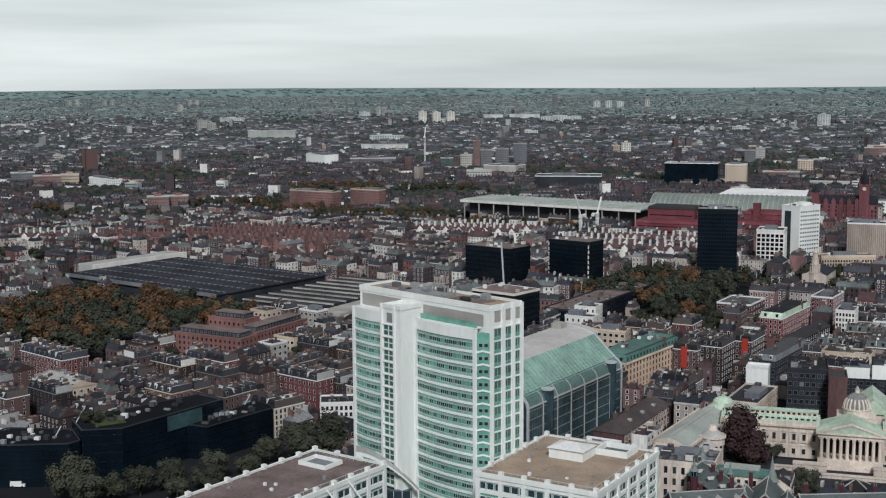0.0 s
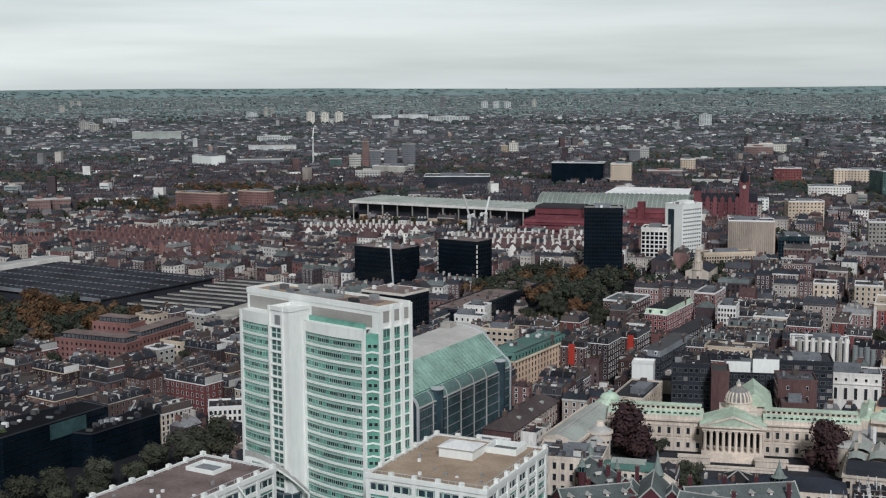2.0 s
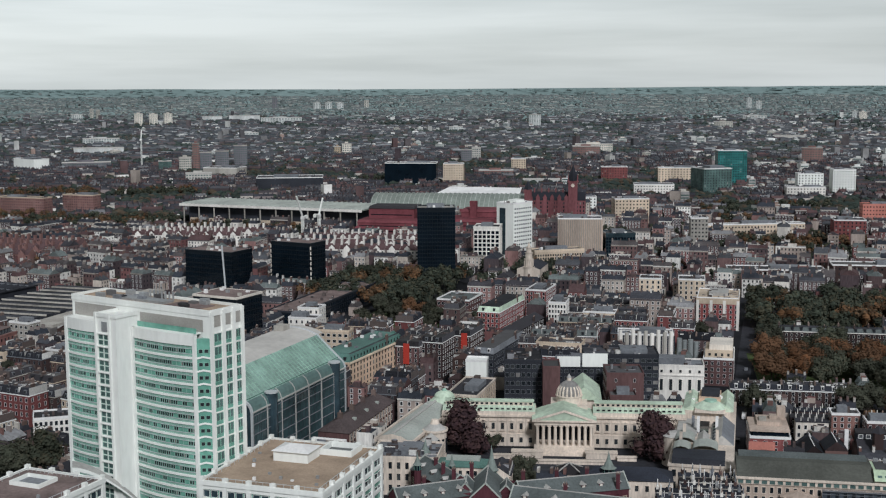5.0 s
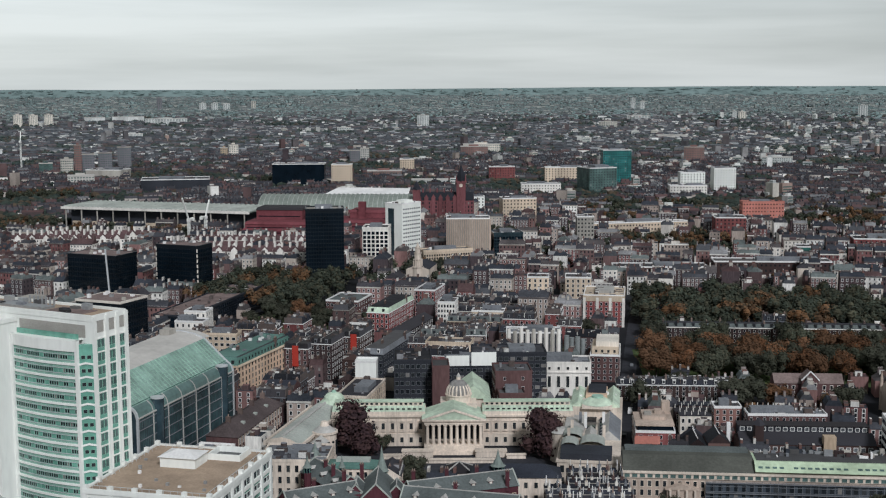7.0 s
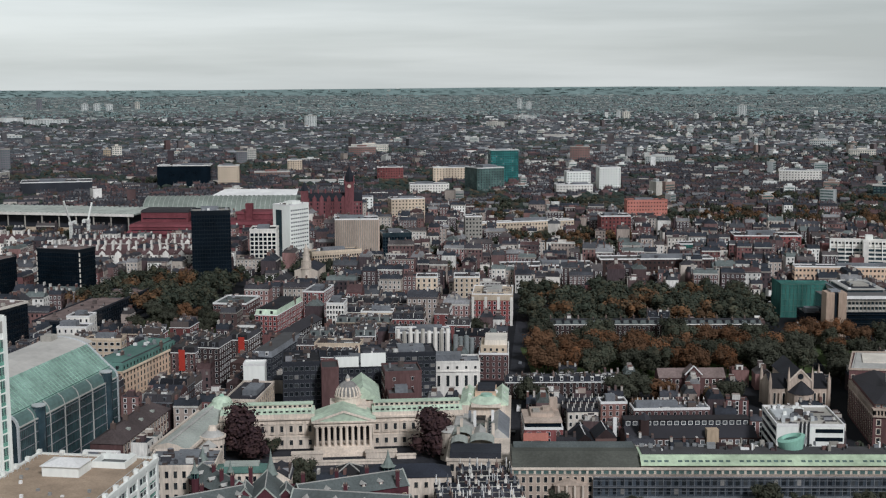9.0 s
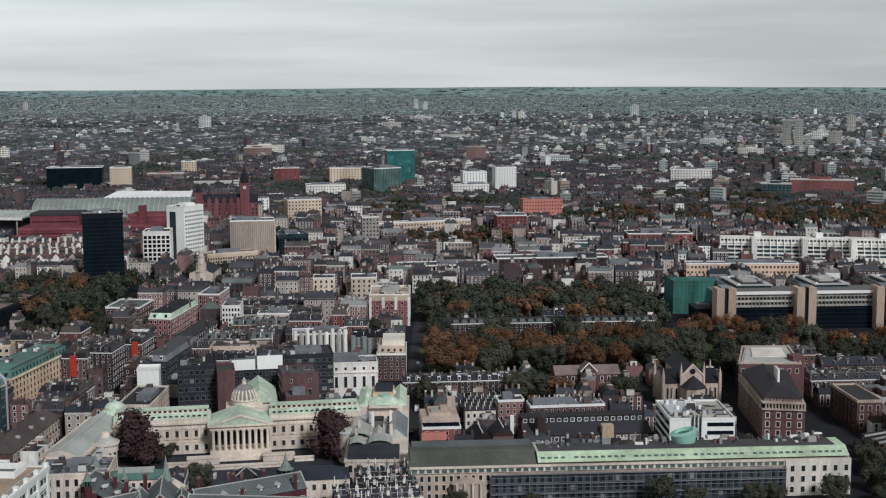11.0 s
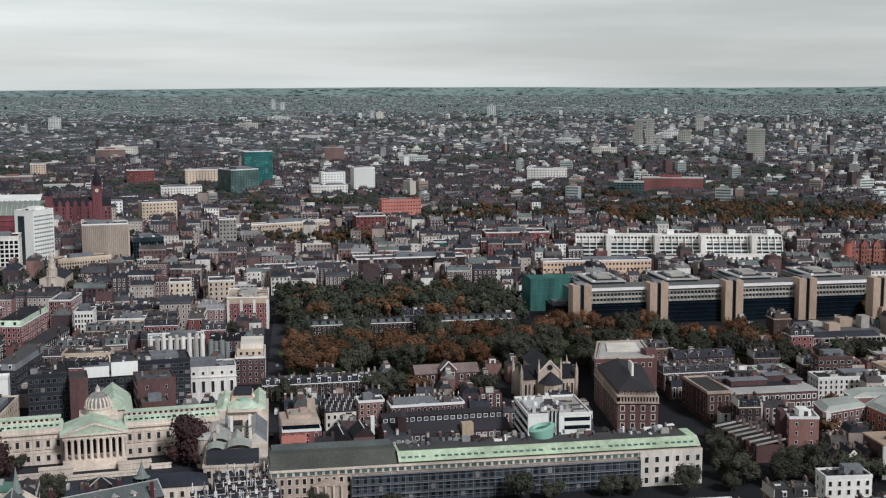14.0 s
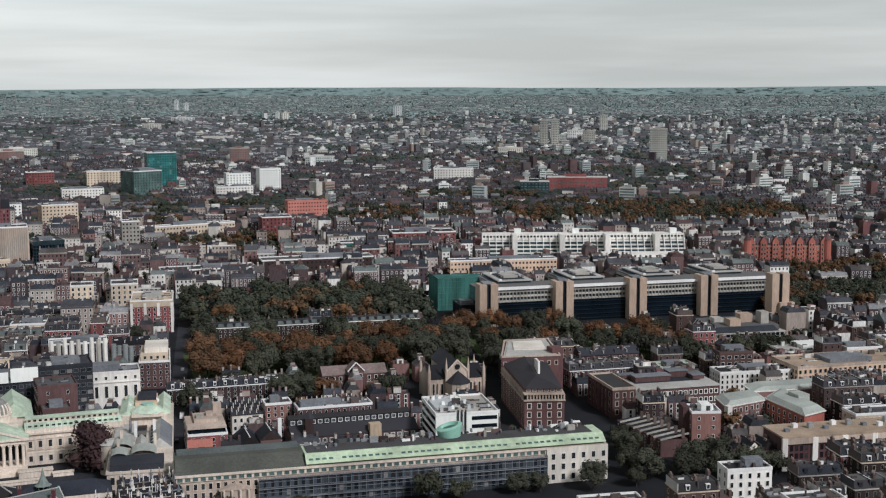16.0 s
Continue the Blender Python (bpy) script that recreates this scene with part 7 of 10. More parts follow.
def netted_building():
    th = thing("scaffolded_building", 318, 834, -8, "building wrapped in green scaffold netting", "building")
    claim(318, 834, -8, 20, 18)
    part("wall", MB().box(-17, 17, -14, 14, -0.5, 20, 0), "concrete", th)
    part("netting", MB().box(-18.2, -18.0, -15, 15, 0, 22.5, 0).box(-18.2, 18.2, -15.2, -15, 0, 22.5, 0), "netting", th, "green scaffold netting")
    part("roof", MB().box(-17.8, 17.8, -14.8, 14, 20, 20.6), "netting", th)
    sc = MB()
    for i in range(14):
        x = -18 + i * 36 / 13
        sc.beam((x, -15.4, 0), (x, -15.4, 23.4), 0.18)
    for z in (4, 8, 12, 16, 20, 22.4):
        sc.beam((-18, -15.4, z), (18, -15.4, z), 0.18)
    part("scaffold_poles", sc, "darkcopper", th, kind="stuff")


netted_building()


def stepped_flats():
    th = thing("stepped_flats", 509, 1016, -18.9, "long white stepped housing block with glazed balconies", "flats")
    claim(507, 1005, -18.9, 100, 34)
    part("body", MB().box(-92, 88, 6, 22, -0.5, 21.5, 0), "stucco", th)
    for k in range(6):
        y = 6 - 2.6 * (5 - k)
        z = 2.4 + 3.2 * k
        part("deck", MB().box(-92, 88, y, 8, z, z + 0.5, 0, base=True), "stucco", th)
        part("balcony_front", MB().box(-92, 88, y - 0.25, y, z, z + 1.0, 0, base=True), "stucco", th)
        part("glazing", MB().box(-91, 87, y + 2.2, y + 2.5, z + 1.0, z + 2.9, 0), "bluegl" if k < 4 else "palegl", th)
        part("balcony_wall", MB().box(-91, 87, y + 2.5, y + 2.7, z + 0.5, z + 3.2, 0), "stucco", th)
    for i in range(31):
        x = -92 + i * 6
        part("party_wall", MB().add([(x - 0.25, -7.5, 0), (x + 0.25, -7.5, 0), (x + 0.25, 7, 0), (x - 0.25, 7, 0), (x - 0.25, 5, 21.5), (x + 0.25, 5, 21.5), (x + 0.25, 7, 21.5), (x - 0.25, 7, 21.5)], [(0, 1, 5, 4), (1, 2, 6, 5), (3, 0, 4, 7), (4, 5, 6, 7)]), "white", th)
    for x in (-64, -22, 18, 62):
        part("link_tower", MB().box(x - 2.2, x + 2.2, -9, 8, -0.5, 22.5, 0), "stucco", th, "white stair shaft")
    part("attic_band", MB().box(-92, 88, 5.2, 6, 16.5, 22, 0), "stucco", th)
    part("attic_windows", MB().windows((-92, 5.2), (88, 5.2), 17.5, 21.6, 60, 1, 1.9, 1.7, deep=0), ["glass"], th, kind="stuff")
    for x in (-60, -8, 46, 80):
        part("stair_head", MB().box(x - 3, x + 3, 12, 20, 21.5, 25.5, 0), "white", th)
    part("lower_terrace", MB().box(0, 110, -40, -14, -0.5, 7, 0), "white", th)
    part("lower_roof", MB().box(10, 100, -36, -18, 7, 9, 0), "stucco", th)


stepped_flats()
b = block("grand_hotel", "ornate red terracotta hotel with turrets and steep roofs", "hotel", 636, 902, -21, 66, 24, 21, "hotelred", "redtile", (22, 6), 6, (1.4, 2.0), trim="cream", style="mansard", seed=91, mh=6)
for i in range(7):
    x = -30 + i * 10
    tw = part("gable_bay", MB().box(x - 2.6, x + 2.6, -13.4, -10, 0, 24.5, 0), "hotelred", b)
    part("bay_roof", MB().gable(x - 2.6, x + 2.6, -13.4, -6, 24.5, 4.2, "y", 0, 1), ["redtile", "hotelred"], tw)
    part("window", MB().windows((x - 2.4, -13.4), (x + 2.4, -13.4), 1, 24, 2, 6, 1.2, 2.0, 0, 1, 0.1), ["glass", "cream"], tw, kind="stuff")
for x in (-33, 33):
    tw = part("corner_turret", MB().cyl(x, -12, -0.5, 26, 3.2, n=10), "hotelred", b)
    part("turret_cap", MB().cyl(x, -12, 26, 32, 3.5, 0.2, n=10), "redtile", tw)
block("terraced_house", "long brick terrace with pale parapet and roof", "terraced house", 193, 746, -5.4, 126, 10, 13, "brick", "greyslate", (44, 3), 4, (1.1, 1.7), trim="stucco", seed=92, style="mansard", mh=2.2)
block("red_slab", "salmon orange flat block", "block of flats", 341, 1362, -1, 44, 16, 28, "salmon", "felt", (14, 4), 7, (1.4, 1.3), trim="salmon", seed=93, deep=0)
block("terraced_house", "dark brick terrace with dormered slate roof", "terraced house", 114, 626, -4, 56, 10, 8.5, "brick", "slate", (18, 3), 3, (1.1, 1.8), style="mansard", seed=95, mh=2.4)
def back_ranges():
    """Long slate-roofed ranges behind the green-roofed building, with strips of white windows."""
    th = thing("college_range", 152, 529, -4, "long low dark range with slate roof and white window strips", "college range")
    claim(152, 532, -4, 32, 14)
    part("wall", MB().box(-28, 28, -7, 9, -0.5, 7), "brick", th)
    part("roof", MB().quad((-28, -7.4, 7), (28, -7.4, 7), (28, 0, 10.5), (-28, 0, 10.5)).quad((-28, 0, 10.5), (28, 0, 10.5), (28, 9, 8), (-28, 9, 8)), "slate", th, "long blue-grey slate roof")
    part("clerestory", MB().box(-27, 27, 3.5, 10, 8, 12), "darkgrey", th)
    part("clerestory_roof", MB().box(-27.4, 27.4, 3, 10.4, 12, 12.4, base=True), "slate", th)
    for i in range(18):
        x = -25.5 + i * 3
        part("window", MB().windows((x - 1.2, 3.5), (x + 1.2, 3.5), 9.6, 11.8, 1, 1, 1.5, 1.4, 0, 1, 0.1, 0.2), ["palegl", "whitepaint"], th)
        part("window", MB().windows((x - 1.2, -7), (x + 1.2, -7), 3.6, 6.6, 1, 1, 1.5, 1.6, 0, 1, 0.1, 0.2), ["palegl", "whitepaint"], th)
    part("stair_tower", MB().box(-22, -18.5, -8, -3, -0.5, 15), "brick", th, "dark slender stair tower")
    part("stair_cap", MB().cyl(-20.2, -5.5, 15, 18, 2.9, 0.2, n=4), "slate", th)
    part("cream_lodge", MB().box(6, 11, -9, -5, -0.5, 11), "tanstone", th, "small tan brick stair head")
    br = block("brick_range", "red brown brick range with white sash windows and many chimney pots", "brick building", 150, 553, -3, 34, 10, 12.5, "redbrown", "lead", (12, 3), 4, (1.1, 1.8), seed=98, plant=6)
    for i in range(15):
        x = -16 + i * 2.3
        part("chimney_stack", MB().box(x - 0.35, x + 0.35, 3, 4.4, 12.5, 15), "chim", br)
        part("pot", MB().cyl(x, 3.4, 15, 16.1, 0.28, 0.2, 8), "stucco" if i % 3 else "pot", br)
    sl = thing("slate_gables", 111, 532, -3, "cluster of dark slate gables with white chimney and ridge trim", "workshop")
    claim(111, 532, -3, 11, 12)
    for k, (x, y, w, d, h) in enumerate(((-5, -3, 9, 16, 6), (4.5, 0, 9, 14, 7), (-4, 9, 10, 7, 5))):
        part("wall", MB().box(x - w / 2, x + w / 2, y - d / 2, y + d / 2, -0.5, h), "brick", sl)
        part("roof", MB().gable(x - w / 2, x + w / 2, y - d / 2, y + d / 2, h, 4, "y", 0, 1), ["slate", "brick"], sl)
        part("ridge", MB().beam((x, y - d / 2, h + 4.05), (x, y + d / 2, h + 4.05), 0.3), "whitepaint", sl, "white ridge flashing")
    part("chimney", MB().box(9, 10.6, 2, 3.6, 0, 13.5), "whitepaint", sl, "white rendered chimney")
    for k, (x, y, w) in enumerate(((116, 573, 22), (113, 566, 14), (121, 584, 24))):
        r = thing("mews_houses", x, y, -3, "low rendered mews with rows of slender white chimney pots", "mews house")
        claim(x, y, -3, w / 2 + 1, 4)
        part("wall", MB().box(-w / 2, w / 2, -3, 3, -0.5, 8.5), ("brick", "creamr", "brick")[k], r)
        part("roof", MB().box(-w / 2 - 0.2, w / 2 + 0.2, -3.2, 3.2, 8.5, 9, base=True), "slate", r)
        part("windows", MB().windows((-w / 2, -3), (w / 2, -3), 1, 8, int(w / 2.6), 2, 1.1, 1.8, 0, 1, 0.1), ["glass", "whitepaint"], r, kind="stuff")
        for i in range(int(w / 1.5)):
            xx = -w / 2 + 0.7 + i * 1.5
            part("pot", MB().cyl(xx, 2.4 * ((-1) ** i), 9, 10.7 + (i % 3) * 0.3, 0.2, 0.15, 7), "stucco", r)
    o = block("brick_house", "small orange-brown brick house with flat roof and pots", "brick building", 127, 566, -3, 12, 9, 12.5, "orange", "felt", (4, 3), 4, (1.1, 1.7), seed=99, plant=3)
    h = thing("brick_church_hall", 181, 628, -4, "dark brick hall with brown roofs and white-edged central gable", "hall")
    claim(181, 630, -4, 19, 9)
    part("wall", MB().box(-17, 17, -5, 6, -0.5, 8.5), "redbrown", h)
    part("roof", MB().gable(-17, 17, -5, 6, 8.5, 4, "x", 0, 1), ["brownroof", "redbrown"], h)
    part("porch", MB().box(-4, 4, -8, -4, -0.5, 11), "redbrown", h)
    part("porch_roof", MB().gable(-4, 4, -8, 0, 11, 4, "y", 0, 1), ["brownroof", "redbrown"], h)
    part("gable_edge", MB().beam((-4.4, -8.2, 10.8), (0, -8.2, 15.4), 0.55).beam((0, -8.2, 15.4), (4.4, -8.2, 10.8), 0.55), "whitepaint", h, "white gable edge boards")
    for x in (-14.5, -11, -7.5, 7.5, 11, 14.5):
        part("window", MB().windows((x - 1.2, -5), (x + 1.2, -5), 2, 8, 1, 2, 1.2, 2.0, 0, 1, 0.1, 0.22), ["glass", "stucco"], h)
    for x in (-2.4, 2.4):
        part("window", MB().windows((x - 1, -8), (x + 1, -8), 1, 10, 1, 3, 1.2, 1.8, 0, 1, 0.1, 0.22), ["glass", "stucco"], h)


back_ranges()

# ---- towers round the station ----
def grid_tower(name, label, x, y, turn, w, d, h, wall, glass, cols, rows, roof="felt", rim=None, win=(0.78, 0.7), deep=0.12, frame_k=None, plant=True):
    th = thing(name, x, y, turn, label, "office tower")
    claim(x, y, turn, w / 2 + 4, d / 2 + 4)
    x0, x1, y0, y1 = -w / 2, w / 2, -d / 2, d / 2
    part("wall", MB().box(x0, x1, y0, y1, -0.5, h, 0), wall, th)
    wm = MB()
    for a, b, n in (((x0, y0), (x1, y0), cols), ((x1, y0), (x1, y1), max(3, round(cols * d / w))), ((x0, y1), (x0, y0), max(3, round(cols * d / w)))):
        L = math.hypot(b[0] - a[0], b[1] - a[1])
        wm.windows(a, b, 2, h - 2.2, n, rows, L / n * win[0], (h - 4) / rows * win[1], 0, 1, deep, 0.12)
    part("windows", wm, [glass, frame_k or wall], th, kind="stuff")
    part("roof", MB().box(x0 + 0.6, x1 - 0.6, y0 + 0.6, y1 - 0.6, h, h + 0.3), roof, th)
    for a in ((x0 - 0.3, x1 + 0.3, y0 - 0.3, y0 + 0.5), (x0 - 0.3, x1 + 0.3, y1 - 0.5, y1 + 0.3), (x0 - 0.3, x0 + 0.5, y0 + 0.5, y1 - 0.5), (x1 - 0.5, x1 + 0.3, y0 + 0.5, y1 - 0.5)):
        part("parapet", MB().box(*a, h - 0.8, h + (1.2 if plant else 0.5), 0, base=True), rim or wall, th)
    rnd = random.Random(int(abs(x) * 7 + abs(y)))
    if plant:
        part("plant_room", MB().box(-w * 0.25, w * 0.2, -d * 0.2, d * 0.25, h + 0.3, h + 3.2, 0), "lead", th)
    for _ in range(6):
        px, py = rnd.uniform(x0 + 2, x1 - 2), rnd.uniform(y0 + 2, y1 - 2)
        part("roof_unit", MB().box(px - 1, px + 1, py - 0.8, py + 0.8, h + 0.3, h + rnd.uniform(1.2, 2.6), 0), rnd.choice(("metal", "concrete", "whitepaint")), th)
    return th


grid_tower("black_office_tower", "black glass office tower with fine grid facade", -246.8, 920.9, -23, 42, 25, 35, "black", "blackgl", 20, 9, rim="black", roof="brownroof", plant=False)
grid_tower("black_office_tower", "black glass office tower with pale corner strips", -193.5, 951.3, -23, 36, 20, 37.5, "black", "blackgl", 17, 10, rim="black", roof="brownroof", plant=False)
grid_tower("black_office_tower", "black office tower with brown roof and pale rim", -190.9, 730.8, -23, 31, 25, 34.6, "black", "blackgl", 14, 9, roof="brownroof", rim="creamr", plant=False)
b = bpy.data.objects["black_office_tower.001"]
for x, y in ((-18.0, -10.0), (18.0, -10.0)):
    for k in range(9):
        part("corner_strip", MB().box(x - 0.35, x + 0.35, y - 0.35, y + 0.35, 2.5 + k * 3.8, 5.0 + k * 3.8, base=True), "creamr", b, "pale corner strip")
grid_tower("black_glass_tower", "plain black glass tower slab", -97, 1046, 5, 31, 24, 54, "black", "blackgl", 15, 16, rim="black", roof="concrete", deep=0.05)
b = block("station_office_range", "long low black office range with brown roof", "office range", -156, 855, -14, 24, 126, 12, "black", "brownroof", (8, 36), 3, (2.6, 2.2), glass="blackgl", trim="darkgrey", seed=101, plant=12)
w = block("white_tower", "tall white tower with dark glass slot", "office tower", -35, 1124, -38, 19, 26, 51, "white", "white", (0, 0), 1, seed=102, plant=3, plantmat="white")
part("glass_slot", MB().box(-6, 0.5, -13.3, -13, 6, 47, 0), "bluegl", w, "tall dark glass slot")
for k in range(13):
    part("window_row", MB().windows((9.5, -12), (9.5, 12), 3 + 3.5 * k, 6 + 3.5 * k, 8, 1, 2.0, 1.3, 0, 1, 0.1, 0.1), ["palegl", "white"], w, "", "stuff")
a = grid_tower("white_grid_block", "white concrete frame block with dark glazing", -57, 1096, -3, 22, 24, 33, "stucco", "blackgl", 6, 8, win=(0.72, 0.72), deep=0.3)
r = block("ribbed_tower", "grey-cream tower with close vertical concrete ribs", "office tower", 22, 1122, 0, 38, 22, 38, "concrete", "felt", (0, 0), 1, seed=104, plant=5)
for i in range(24):
    x = -18.6 + i * 37.2 / 23
    part("rib", MB().box(x - 0.42, x + 0.42, -12.0, -11, 4, 37.6, 0), "paletan", r)
for i in range(14):
    y = -10.6 + i * 21.2 / 13
    part("rib", MB().box(19, 19.9, y - 0.42, y + 0.42, 4, 37.6, 0), "paletan", r)
part("ground_storey", MB().box(-19.3, 19.3, -11.4, 11.2, 0, 4, 0), "blackgl", r)
grid_tower("cream_office", "low cream office with rows of square windows", 2, 1082, 20, 44, 14, 15, "cream", "glass", 20, 4, win=(0.6, 0.6))
grid_tower("blue_office", "dark blue glass office block", 56, 1130, 8, 26, 24, 24, "bluegl", "blackgl", 10, 7)


def tower_church():
    th = thing("church_with_steeple", -20, 988, -10, "pale stone church with tiered octagonal steeple", "church")
    claim(-20, 1000, -10, 12, 28)
    part("nave", MB().box(-9, 9, 0, 36, -0.5, 12, 0), "stone", th)
    part("nave_roof", MB().gable(-9, 9, 0, 36, 12, 3.5, "y", 0, 1), ["slate", "stone"], th)
    for k, (r, z0, z1) in enumerate(((4.2, 0, 14), (3.4, 14, 20), (2.8, 20, 25), (2.0, 25, 29))):
        part("tier", MB().cyl(0, 2, z0, z1, r, r * 0.96, n=8), "stone", th)
        part("tier_cornice", MB().cyl(0, 2, z1 - 0.5, z1, r + 0.5, n=8), "stone", th)
    for i in range(8):
        a_ = radians(22.5 + 45 * i)
        part("column", MB().cyl(3.5 * math.cos(a_), 2 + 3.5 * math.sin(a_), 14, 19.5, 0.4, n=6), "stone", th)
    part("spire", MB().cyl(0, 2, 29, 33, 1.6, 0.1, n=8), "stone", th)


tower_church()


# ---- station sheds ----
def main_station():
    th = thing("station_shed", -478, 880, -20, "wide low railway station with dark grey flat train shed roof", "railway station")
    claim(-480, 880, -20, 105, 66)
    claim(-336, 838, -14, 52, 82)
    part("shed", MB().box(-84, 84, -56, 56, -0.5, 9, 0), "darkgrey", th)
    part("shed_roof", MB().box(-85, 85, -57, 57, 9, 10, 0, base=True), "shedroof", th, "dark grey ribbed flat roof")
    for i in range(28):
        x = -81 + i * 6
        part("roof_ridge", MB().gable(x - 1.6, x + 1.6, -54, 54, 10, 0.9, "y", 0), "shedroof", th)
    for j in range(6):
        part("roof_gutter", MB().box(-84, 84, -48 + j * 19, -47 + j * 19, 10, 10.7, 0), "lead", th)
    part("fascia", MB().box(-85.5, 85.5, -57.8, -57, 8, 10.6, 0, base=True), "lead", th)
    part("side_screen", MB().box(-88, -85.2, -30, 66, -0.5, 13.5, 0), "stucco", th, "long white side wall")
    part("side_roof", MB().box(-106, -88, -30, 66, -0.5, 13, 0), "lead2", th, "pale flat side roof")
    st = thing("station_concourse", -336, 838, -14, "station parcel deck of dark parallel roof strips", "railway station")
    part("deck", MB().box(-46, 46, -74, 74, -0.5, 7, 0), "paving", st)
    for i in range(9):
        y = -62 + i * 14
        part("roof_strip", MB().box(-42, 24, y, y + 7.5, 7, 10, 0), "shedroof", st, "dark flat roof strip")
        part("strip_edge", MB().box(-42.5, 24.5, y - 0.6, y, 9.2, 10.3, 0, base=True), "concrete", st)
    part("forecourt_roof", MB().box(26, 45, -70, 70, 7, 8.6, 0), "concrete", st)


main_station()


def long_shed():
    th = thing("train_shed", -300, 1395, -17, "long flat grey-green glazed train shed on columns", "train shed")
    claim(-300, 1395, -17, 118, 45)
    part("roof", MB().box(-112, 112, -34, 34, 21, 22.5, 0, base=True), "shedgl", th, "striped grey-green roof")
    for i in range(38):
        x = -110 + i * 5.95
        part("roof_ridge", MB().gable(x - 1.5, x + 1.5, -33, 33, 22.5, 1.3, "y", 0), "leadgreen", th)
    part("fascia", MB().box(-113, 113, -35, -34, 20, 22.8, 0, base=True), "stucco", th)
    part("dark_hall", MB().box(-106, 106, -26, 30, -0.5, 20, 0), "darkgrey", th)
    for i in range(12):
        x = -108 + i * 19.5
        part("column", MB().cyl(x, -33, 0, 20.5, 0.8, n=8), "concrete", th)
    part("side_wall", MB().box(-100, 100, -33, -30, -0.5, 7, 0), "cream", th)


def arched_shed():
    th = thing("arched_train_shed", -118, 1470, -3, "broad arched grey glazed train shed roof", "train shed")
    claim(-118, 1470, -3, 96, 50)
    prev = None
    for k in range(11):
        t = math.pi * (0.08 + 0.84 * k / 10)
        cur = (-38 * math.cos(t), 8 + 20 * math.sin(t))
        if prev:
            part("roof_panel", MB().quad((90, prev[0], prev[1]), (90, cur[0], cur[1]), (-90, cur[0], cur[1]), (-90, prev[0], prev[1])), "shedgl", th)
        prev = cur
    for i in range(34):
        x = -89 + i * 5.4
        rb = MB()
        pv = None
        for k in range(9):
            t = math.pi * (0.08 + 0.84 * k / 8)
            c = (x, -38 * math.cos(t), 8.5 + 20 * math.sin(t))
            if pv:
                rb.beam(pv, c, 0.7)
            pv = c
        part("rib", rb, "leadgreen", th)
    part("base_wall", MB().box(-90, 90, -37, 37, -0.5, 14, 0), "maroon", th)
    sh = thing("white_roofed_shed", -98, 1590, -12, "large shed with white membrane roof", "shed")
    claim(-98, 1590, -12, 68, 34)
    part("wall", MB().box(-58, 58, -28, 28, -0.5, 11, 0), "concrete", sh)
    part("roof", MB().add([(-60, -30, 10), (60, -30, 10), (52, 30, 22), (-42, 30, 22), (-60, -30, 11), (60, -30, 11), (52, 30, 23), (-42, 30, 23)], [(4, 5, 6, 7), (0, 1, 5, 4), (1, 2, 6, 5), (2, 3, 7, 6), (3, 0, 4, 7)]), "whitepaint", sh, "white roof membrane")


def library():
    th = thing("brick_library", -122, 1292, -8, "large dark red brick library of stepped blocks", "library")
    claim(-122, 1298, -8, 82, 40)
    for k, (x, y, w, d, h, roof) in enumerate(((-40, 0, 70, 44, 15, "maroon"), (-46, 20, 48, 34, 27, "slate"), (24, 6, 76, 48, 17, "maroon"), (50, 22, 46, 32, 25, "maroon"), (-4, 24, 34, 26, 21, "maroon"), (-16, -20, 120, 16, 9, "maroon"))):
        part("block", MB().box(x - w / 2, x + w / 2, y - d / 2, y + d / 2, -0.5, h, 0), "maroon", th)
        part("roof", MB().mansard(x - w / 2 - 0.6, x + w / 2 + 0.6, y - d / 2 - 0.6, y + d / 2 + 0.6, h, 2.4, 3.0, 0, 0), roof, th)
        for j in range(3):
            z = h * (0.25 + 0.25 * j)
            part("window_strip", MB().box(x - w / 2 + 2, x + w / 2 - 2, y - d / 2 - 0.15, y - d / 2 + 0.1, z, z + 0.9, 0), "blackgl", th)
    part("clock_tower", MB().box(36, 43, 4, 11, -0.5, 36, 0), "maroon", th)


